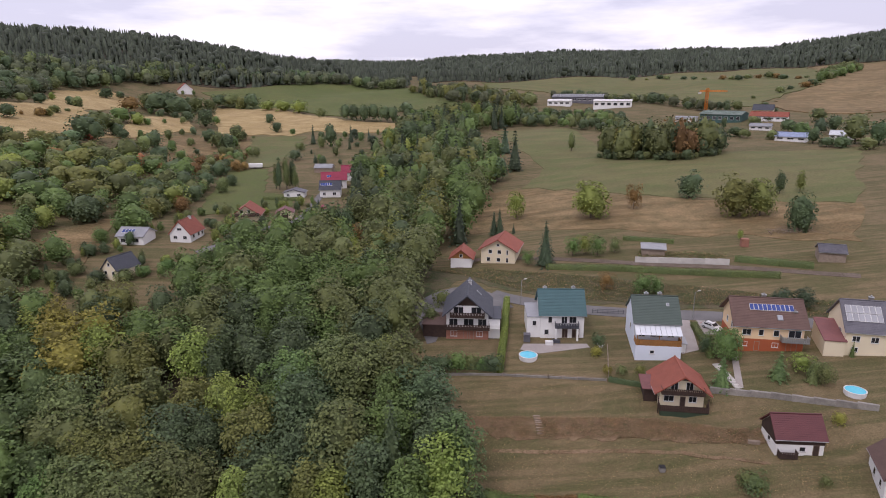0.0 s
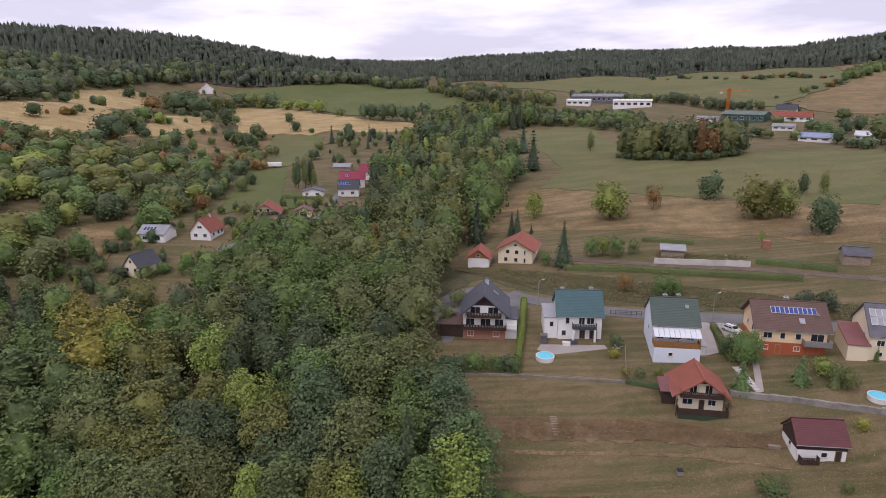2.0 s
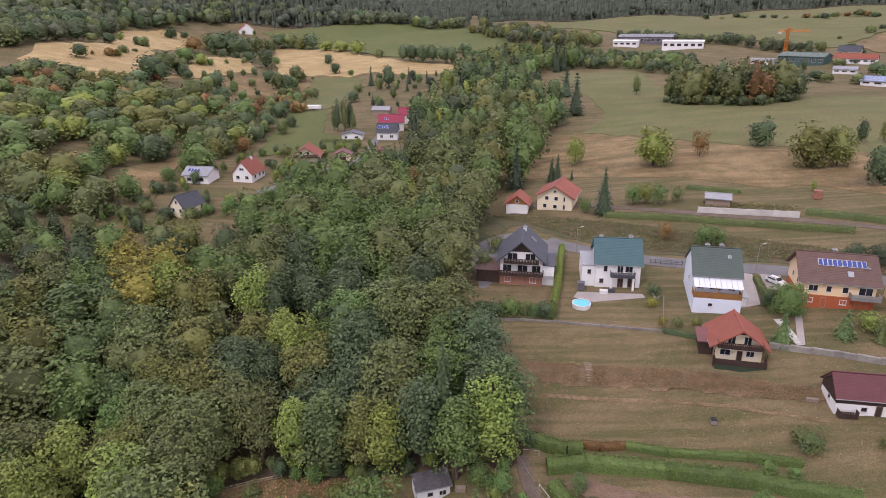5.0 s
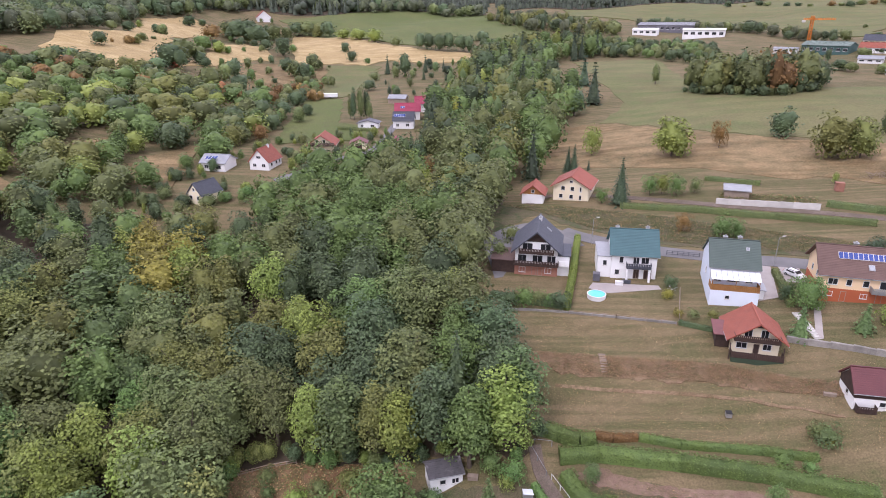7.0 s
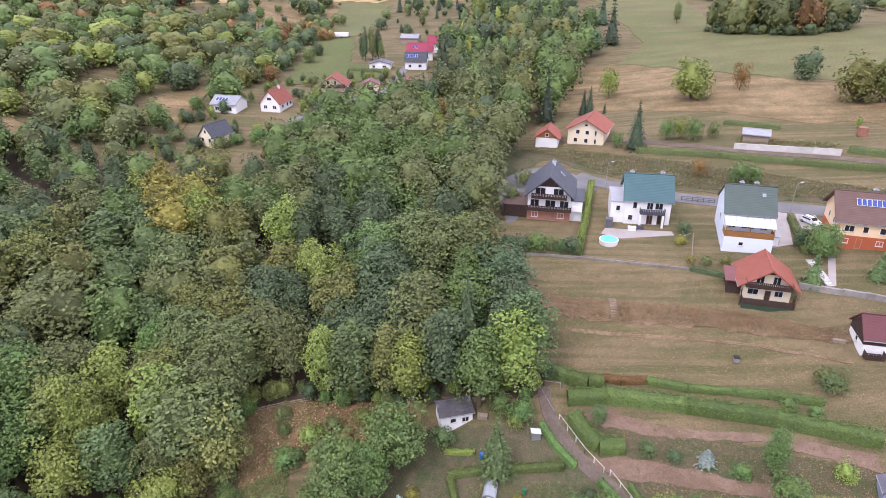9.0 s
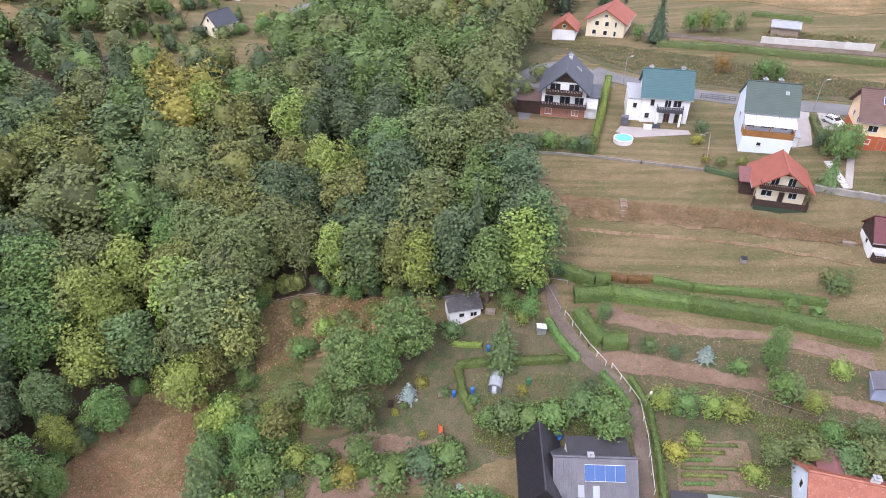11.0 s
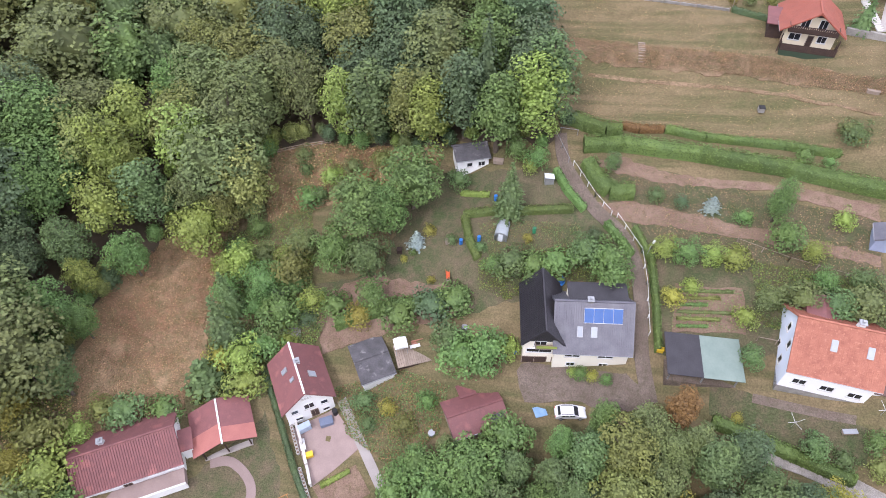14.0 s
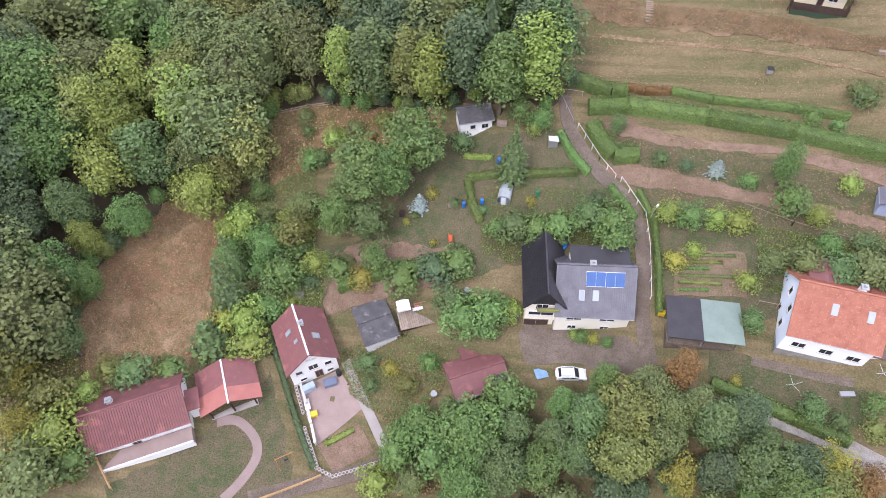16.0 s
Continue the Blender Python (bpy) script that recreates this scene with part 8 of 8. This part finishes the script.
# small greenhouses
gh = thing("polytunnel", -2.9, 64.1, -4, "small rounded greenhouse of pale film", "greenhouse")
prof = [(-1.0, 0), (1.0, 0), (1.0, 1.1)] + [(math.cos(a) * 1.0, 1.1 + math.sin(a) * 0.8) for a in np.linspace(0.2, math.pi - 0.2, 8)] + [(-1.0, 1.1)]
part("cover", prism_bm(prof, 0, 3.0), mat("greenhouse_film", (0.42, 0.46, 0.48), rough=0.35, bump=0.2), gh)
part("door", box_bm((-0.35, -0.05, 0.05, 0.35, -0.004, 1.6)), PALEGLASS, gh)
part("hoop", merged(*[prism_bm([(x * 1.02, z * 1.02) for x, z in prof], y, y + 0.05) for y in (0.0, 1.0, 2.0, 2.95)]), METAL, gh)
gh = thing("cold_frame", 3.6, 73.7, 10, "small pale grey glazed garden frame", "cupboard")
part("body", prism_bm([(-0.7, 0), (0.7, 0), (0.7, 1.3), (-0.7, 1.5)], 0, 1.0), METAL, gh)
part("lid", box_bm((-0.78, -0.08, 0, 0.78, 1.08, 0.06)), PALEGLASS, gh).matrix_basis = pose(0, 0, 1.42, 0, 7.5)


def bin_(x, y, material, label, h=1.0, r=0.3):
    top = thing("water_butt", x, y, 0, label, "barrel", "garden barrels")
    part("barrel", merged(round_bm(r * 0.9, r, 0, h * 0.5, 14), round_bm(r, r * 0.92, h * 0.5, h, 14)), material, top)
    part("lid", round_bm(r, r, h + 0.003, h + 0.06, 14), material, top)


bin_(-4.5, 70.9, BLUE, "blue plastic rain barrel")
bin_(-9.0, 63.9, BLUE, "blue plastic rain barrel")
bin_(1.3, 48.7, BLUE, "blue plastic rain barrel")
bin_(-6.2, 64.2, BLUE, "blue plastic rain barrel")
bin_(2.1, 65.9, mat("green_plastic", (0.03, 0.2, 0.09), rough=0.5), "green plastic rain barrel")
bin_(-23.9, 38.3, BLACKR, "dark rain barrel by a house wall", 1.1, 0.4)
bin_(-9.1, 37.1, METAL, "grey metal tub on the grass", 0.6, 0.5)
bin_(-6.5, 51.3, METAL, "grey metal tub under a tree", 0.6, 0.5)
bin_(45.1, 117.0, mat("green_plastic", (0.03, 0.2, 0.09), rough=0.5), "green plastic bin by the house", 1.1, 0.4)


def crate(name, x, y, yaw, w, d, h, material, label, category, lid=None):
    top = thing(name, x, y, yaw, label, category)
    part("body", box_bm((-w / 2, -d / 2, 0, w / 2, d / 2, h), bevel=0.04), material, top)
    part("lid", box_bm((-w / 2 - 0.04, -d / 2 - 0.04, h + 0.003, w / 2 + 0.04, d / 2 + 0.04, h + 0.08), bevel=0.02), lid or material, top)
    return top


crate("storage_box", -26.2, 32.0, 28, 1.1, 0.7, 0.7, YELLOWP, "yellow grit box on the terrace", "box")
crate("storage_box", -27.5, 33.2, 28, 0.7, 1.6, 0.5, FRAMEW, "white box on the terrace", "box")
crate("table", -24.9, 36.9, 28, 1.9, 1.2, 0.75, mat("slate_blue_cloth", (0.16, 0.19, 0.27), rough=0.8), "table under a slate-blue cover", "table")
crate("garden_swing", -27.8, 35.5, 40, 1.8, 0.9, 1.2, mat("pale_blue_cloth", (0.42, 0.50, 0.62), rough=0.8), "pale blue covered garden swing", "swing")
crate("storage_box", 21.3, 50.4, -5, 0.9, 0.6, 0.7, YELLOWP, "yellow grit box beside the path", "box")
crate("tarpaulin_stack", 5.8, 41.5, 24, 1.7, 1.5, 0.18, mat("faded_blue_tarpaulin", (0.13, 0.24, 0.38), (0.20, 0.32, 0.44), scale=1.5, rough=0.6), "low stack under a faded blue tarpaulin", "stack")
crate("garden_bench", 44.4, 42.0, 10, 1.8, 0.6, 0.5, OLDWOOD, "weathered garden bench with a grey cover", "bench", R_GREYSHEET)
crate("garden_table", -4.9, 77.3, 0, 1.6, 0.8, 0.7, OLDWOOD, "weathered garden table by the hut", "table")
crate("compost_box", -18.9, 63.1, 10, 0.8, 0.8, 0.8, DARKWOOD, "dark timber compost box", "box")
crate("garden_chair", -11.2, 64.2, 20, 0.7, 0.7, 0.7, OLDWOOD, "weathered timber armchair on the lawn", "chair")
crate("barbecue_hut", 84.8, 169.5, -10, 2.0, 1.6, 2.2, BRICK, "small brick hut beside the field", "hut")
crate("well_cover", 35.3, 88.2, 0, 0.9, 0.9, 0.8, STONE, "dark stone well in the meadow", "well", BLACKR)
crate("meadow_bench", 51.2, 91.0, -10, 1.8, 0.5, 0.5, OLDWOOD, "timber bench in the meadow", "bench")
crate("stone_slab", -34.0, 49.0, 15, 3.4, 1.6, 0.5, STONE, "concrete cistern top behind the house", "cistern")
crate("garden_table", 22.3, 121.9, -6, 1.6, 0.9, 0.75, FRAMEW, "white table on the terrace", "table")
crate("garden_bench", 23.9, 122.5, -6, 1.6, 0.6, 0.6, R_SLATE, "dark bench on the terrace", "bench")
crate("pool_cabin", 17.8, 123.6, -6, 1.4, 1.4, 1.6, R_GREYTILE, "grey pump cabin beside the pool", "cabin")
# planked deck with awning
dk = thing("garden_deck", -13.9, 47.7, 24, "weathered plank deck with a white awning", "deck", lift=0.15)
for i in range(16):
    part("plank", box_bm((-2.6 + i * 0.33, -2.0, 0.0, -2.6 + i * 0.33 + 0.3, 2.0, 0.09)), OLDWOOD, dk)
part("underframe", box_bm((-2.6, -1.8, -0.8, 2.6, 1.8, -0.005)), DARKWOOD, dk)
part("awning", prism_bm([(-2.4, 1.9), (-0.6, 1.9), (-0.5, 2.05), (-1.5, 2.3), (-2.5, 2.05)], 0.0, 1.9), FRAMEW, dk)
part("awning_post", box_bm(*[(x, y, 0.1, x + 0.06, y + 0.06, 1.9) for x in (-2.4, -0.7) for y in (0.05, 1.8)]), METAL, dk)
part("bench", box_bm((0.2, 1.0, 0.1, 2.2, 1.5, 0.55), (0.2, 1.5, 0.1, 2.2, 1.6, 0.95)), BRICK, dk)
part("tabletop", box_bm((-0.2, 0.4, 0.75, 1.4, 0.95, 0.8), (0.5, 0.6, 0.1, 0.7, 0.75, 0.75)), FRAMEW, dk)
# steps up the meadow bank
st = thing("garden_steps", 16.8, 96.5, 2, "narrow timber steps up the grass bank", "steps")
x0_, y0_, z0_ = st.matrix_basis.translation
for i in range(9):
    yy = i * 0.5
    part("tread", box_bm((-0.6, yy, 0, 0.6, yy + 0.3, 0.14)), OLDWOOD, st).matrix_basis = pose(0, 0, sheet_z([x0_], [y0_ + yy])[0] - z0_ + 0.05)
st = thing("garden_steps", 54.3, 103.7, 8, "concrete steps up to the house garden", "steps")
x0_, y0_, z0_ = st.matrix_basis.translation
for i in range(18):
    yy = i * 0.45
    part("tread", box_bm((-0.7, yy, -0.3, 0.7, yy + 0.4, 0.1)), CONCRETE, st).matrix_basis = pose(0, 0, sheet_z([x0_ - 0.14 * yy], [y0_ + yy])[0] - z0_ + 0.05)
# rotary clothes dryers
for x_, y_ in ((32.0, 118.0), (47.8, 44.1), (38.0, 42.4)):
    dr = thing("clothes_dryer", x_, y_, 20, "folding clothes dryer on a lawn", "clothes dryer", "clothes dryers")
    part("pole", round_bm(0.035, 0.035, -0.3, 1.7, 8), METAL, dr)
    for k in range(4):
        v, f = tube((0, 0, 1.3), (1.2 * math.cos(k * 1.571), 1.2 * math.sin(k * 1.571), 1.75), 0.025, 0.02, 6)
        link_mesh("arm", v.tolist(), f.tolist(), FRAMEW, dr)
sw = thing("swing_frame", -28.4, 25.2, 35, "honey-coloured timber swing frame on the lawn", "swing")
for sx_ in (-1.2, 1.2):
    for sy_ in (-0.9, 0.9):
        v, f = tube((sx_, sy_, -0.1), (sx_, 0, 2.1), 0.05, 0.05, 6)
        link_mesh("leg", v.tolist(), f.tolist(), WOOD, sw)
v, f = tube((-1.4, 0, 2.1), (1.4, 0, 2.1), 0.055, 0.055, 6)
link_mesh("crossbar", v.tolist(), f.tolist(), WOOD, sw)
part("seat", box_bm((-0.3, -0.12, 0.45, 0.3, 0.12, 0.5)), BLACKR, sw)
for sx_ in (-0.28, 0.28):
    v, f = tube((sx_, 0, 0.5), (sx_, 0, 2.08), 0.012, 0.012, 5)
    link_mesh("rope", v.tolist(), f.tolist(), BLACKR, sw)
# brushwood pile and vegetable rows
rb = np.random.default_rng(9)
bx_, by_ = 101.4, 177.0
sticks = []
for k in range(90):
    px, py = bx_ + rb.normal() * 3.2, by_ + rb.normal() * 1.2
    g = sheet_z([px], [py])[0]
    d_ = rb.normal(size=3) * (1.6, 1.0, 0.5)
    sticks.append(tube((px, py, g + rb.uniform(0.1, 1.0)), (px + d_[0], py + d_[1], g + 0.5 + abs(d_[2])), 0.05, 0.03, 4))
tagged(new("brushwood_pile", np_mesh("brushwood_pile", sticks, OLDWOOD)), "pile of cut brushwood at the field's edge", "brushwood", kind="stuff")
lg = thing("log_slide", -10.3, 59.0, 100, "orange plastic garden slide on the lawn", "slide")
part("chute", box_bm((-1.1, -0.25, 0.0, 1.1, 0.25, 0.08), (-1.1, -0.3, 0.0, 1.1, -0.25, 0.25), (-1.1, 0.25, 0.0, 1.1, 0.3, 0.25)), mat("orange_plastic", (0.62, 0.13, 0.05), rough=0.5), lg).matrix_basis = pose(0, 0, 0.45, 0, 18)
part("ladder", box_bm((-1.15, -0.25, 0, -1.05, -0.2, 0.85), (-1.15, 0.2, 0, -1.05, 0.25, 0.85), (-1.15, -0.2, 0.4, -1.05, 0.2, 0.46)), OLDWOOD, lg)


# ---------------------------------------------------------------- tall grass, weeds and bracken
def tufts(name, poly, count, size, high, materials, label, seed):
    """Loose upright sprays of grass or weeds inside an outline, as one mesh."""
    rng = np.random.default_rng(seed)
    p = np.array(poly)
    lo, hi = p.min(0), p.max(0)
    pts = []
    while len(pts) < count:
        for x, y in rng.uniform(lo, hi, (count, 2)):
            if inside(x, y, poly) and noise.noise((x * 0.35, y * 0.35, seed)) > rng.uniform(-0.9, 0.25):
                pts.append((x, y))
    pts = np.array(pts[:count])
    z = sheet_z(pts[:, 0], pts[:, 1])
    chunks, idx = [], []
    which = rng.integers(0, len(materials), count)
    for k in range(len(materials)):
        q, zz = pts[which == k], z[which == k]
        c = len(q)
        hh = high * rng.uniform(0.1, 1.0, c)
        v, f = leaf_quads(np.column_stack([q, zz + hh]), np.column_stack([rng.normal(size=(c, 2)) * 0.45, np.ones(c)]), size * 0.62, rng)
        chunks.append((v, f))
        idx.append(np.full(len(f), k, np.int32))
    me = np_mesh(name, chunks, materials[0])
    for m in materials[1:]:
        me.materials.append(m)
    me.polygons.foreach_set("material_index", np.concatenate(idx))
    return tagged(new(name, me), label, "grass", kind="stuff")


G_STRAW = leaf("dry_straw_blades", (0.33, 0.235, 0.14))
G_BROWN = leaf("withered_brown_blades", (0.185, 0.112, 0.064))
G_BANK = leaf("tan_grass_blades", (0.235, 0.160, 0.100))
G_GREEN = leaf("weed_green_blades", (0.112, 0.118, 0.052))
tufts("tall_dry_grass", [(3.6, 101.5), (18.7, 100.1), (37.2, 98.4), (54.5, 93.3), (53.3, 90.6), (40.6, 91.8), (27.4, 94.3), (4.5, 97.3)], 17000, 0.22, 0.4, [G_STRAW, G_BANK, G_BANK, G_GREEN], "tall dry grass on the meadow bank", 61)
tufts("tall_weeds", [(-11.4, 173.1), (-2.3, 167.1), (13.4, 165.9), (35.0, 157.4), (54.5, 149.6), (70.6, 142.2), (92.7, 130.2), (87.6, 121.9), (67.1, 134.2), (35.9, 141.6), (19.4, 150.1), (6.9, 161.3)], 26000, 0.34, 0.5, [G_STRAW, L_OAK, G_GREEN, G_GREEN], "rough dry weeds above the road", 62)
tufts("bracken", [(-63.2, 38.7), (-63.7, 50.2), (-58.5, 60.4), (-50.3, 64.4), (-47.5, 50.6), (-45.5, 34.4), (-52.8, 31.7), (-58.7, 25.1)], 21000, 0.24, 0.4, [G_BROWN, G_BANK, G_STRAW, G_GREEN], "withered bracken on the clearing", 63)
tufts("bracken", [(-47.9, 80.8), (-35.5, 83.0), (-17.8, 82.1), (-14.3, 78.9), (-18.7, 75.9), (-35.6, 70.5), (-43.1, 67.3)], 9000, 0.36, 0.6, [G_BROWN, L_OAK, G_STRAW, G_GREEN], "withered bracken at the wood's edge", 64)
tufts("undergrowth", [(-35.6, 70.5), (-43.1, 67.3), (-49.7, 62.8), (-46.0, 48.9), (-45.0, 35.4), (-35.5, 38.3), (-29.6, 46.5), (-27.7, 54.5), (-32.2, 57.0)], 20000, 0.34, 1.0, [G_GREEN, L_OAK, L_MID, L_LIGHT], "green undergrowth between garden and clearing", 65)
tufts("undergrowth", [(-71.5, 30.9), (-64.6, 38.3), (-58.3, 27.7), (-53.9, 16.3), (-62.2, 12.8)], 10500, 0.42, 1.0, [G_GREEN, L_LIGHT, G_STRAW, L_OLIVE], "yellowish undergrowth at the wood's foot", 66)
tufts("garden_growth", [(-24.8, 41.8), (-14.8, 45.3), (-7.5, 43.4), (-8.1, 37.2), (-13.9, 31.9), (-21.6, 35.7)], 7500, 0.3, 0.5, [G_GREEN, L_OAK, L_MID, G_BROWN], "wild garden growth round the sheds", 67)
tufts("garden_growth", [(-5.9, 60.9), (13.9, 65.6), (16.0, 59.9), (3.9, 58.3), (-0.8, 55.4), (-5.3, 56.8)], 6000, 0.3, 0.8, [L_MID, L_LIGHT, G_GREEN], "dense garden shrubs behind the house", 68)
tufts("garden_growth", [(32.7, 63.1), (49.0, 60.2), (48.7, 52.8), (34.4, 54.0)], 7500, 0.32, 0.6, [L_MID, L_OAK, G_GREEN, L_LIGHT], "long grass under the fruit trees", 69)
tufts("dry_meadow_grass", [(5.2, 111.2), (37.4, 106.2), (47.9, 101.3), (70.3, 93.9), (61.9, 79.7), (8.2, 86.1), (3.4, 98.4)], 24000, 0.17, 0.06, [G_STRAW, G_GREEN, G_BROWN, G_GREEN], "short dry tufts of the mown meadow", 70)
tufts("terrace_grass", [(8.7, 76.2), (22.2, 76.8), (49.9, 69.5), (49.0, 60.2), (32.7, 63.1), (18.7, 66.7)], 13500, 0.2, 0.15, [G_STRAW, G_GREEN, G_BROWN, G_GREEN], "short dry tufts on the orchard terraces", 71)
for k_ in range(6):
    hedge([(23.3, 53.8 + k_ * 0.95), (27.4 + (k_ % 3) * 1.6, 53.9 + k_ * 0.95)], 0.45, 0.35 + 0.1 * (k_ % 2), (L_MID, L_OLIVE, L_OAK)[k_ % 3], "row of leafy vegetables in bare soil", "vegetable rows", 80 + k_)
hedge([(-23.6, 28.3), (-20.0, 31.0)], 0.8, 0.4, L_LIGHT, "row of bright green lettuces in the bed", "vegetable rows", 88)
tufts("kitchen_garden_plants", [(22.7, 59.1), (32.0, 59.0), (32.3, 53.5), (22.7, 53.3)], 1500, 0.24, 0.4, [L_OAK, L_MID, L_OLIVE], "vegetables and flowers in the bed", 72)
tufts("kitchen_garden_plants", [(-6.9, 67.1), (8.7, 67.9), (10.8, 63.0), (-4.3, 61.6)], 3900, 0.2, 0.35, [G_GREEN, L_MID, L_OLIVE, G_BROWN], "vegetables and flowers in the kitchen garden", 73)
tufts("garden_growth", [(53.0, 165.0), (75.0, 159.5), (78.0, 164.5), (56.0, 171.0)], 2600, 0.5, 0.8, [L_OAK, G_STRAW, G_GREEN, L_MID], "overgrown garden above the concrete wall", 75)
tufts("lane_verge", [(-12.1, 23.2), (7.7, 27.6), (10.5, 30.9), (6.5, 31.7), (-9.7, 27.3)], 6000, 0.34, 0.5, [G_BROWN, G_STRAW, G_GREEN], "dry weeds beside the lane", 74)
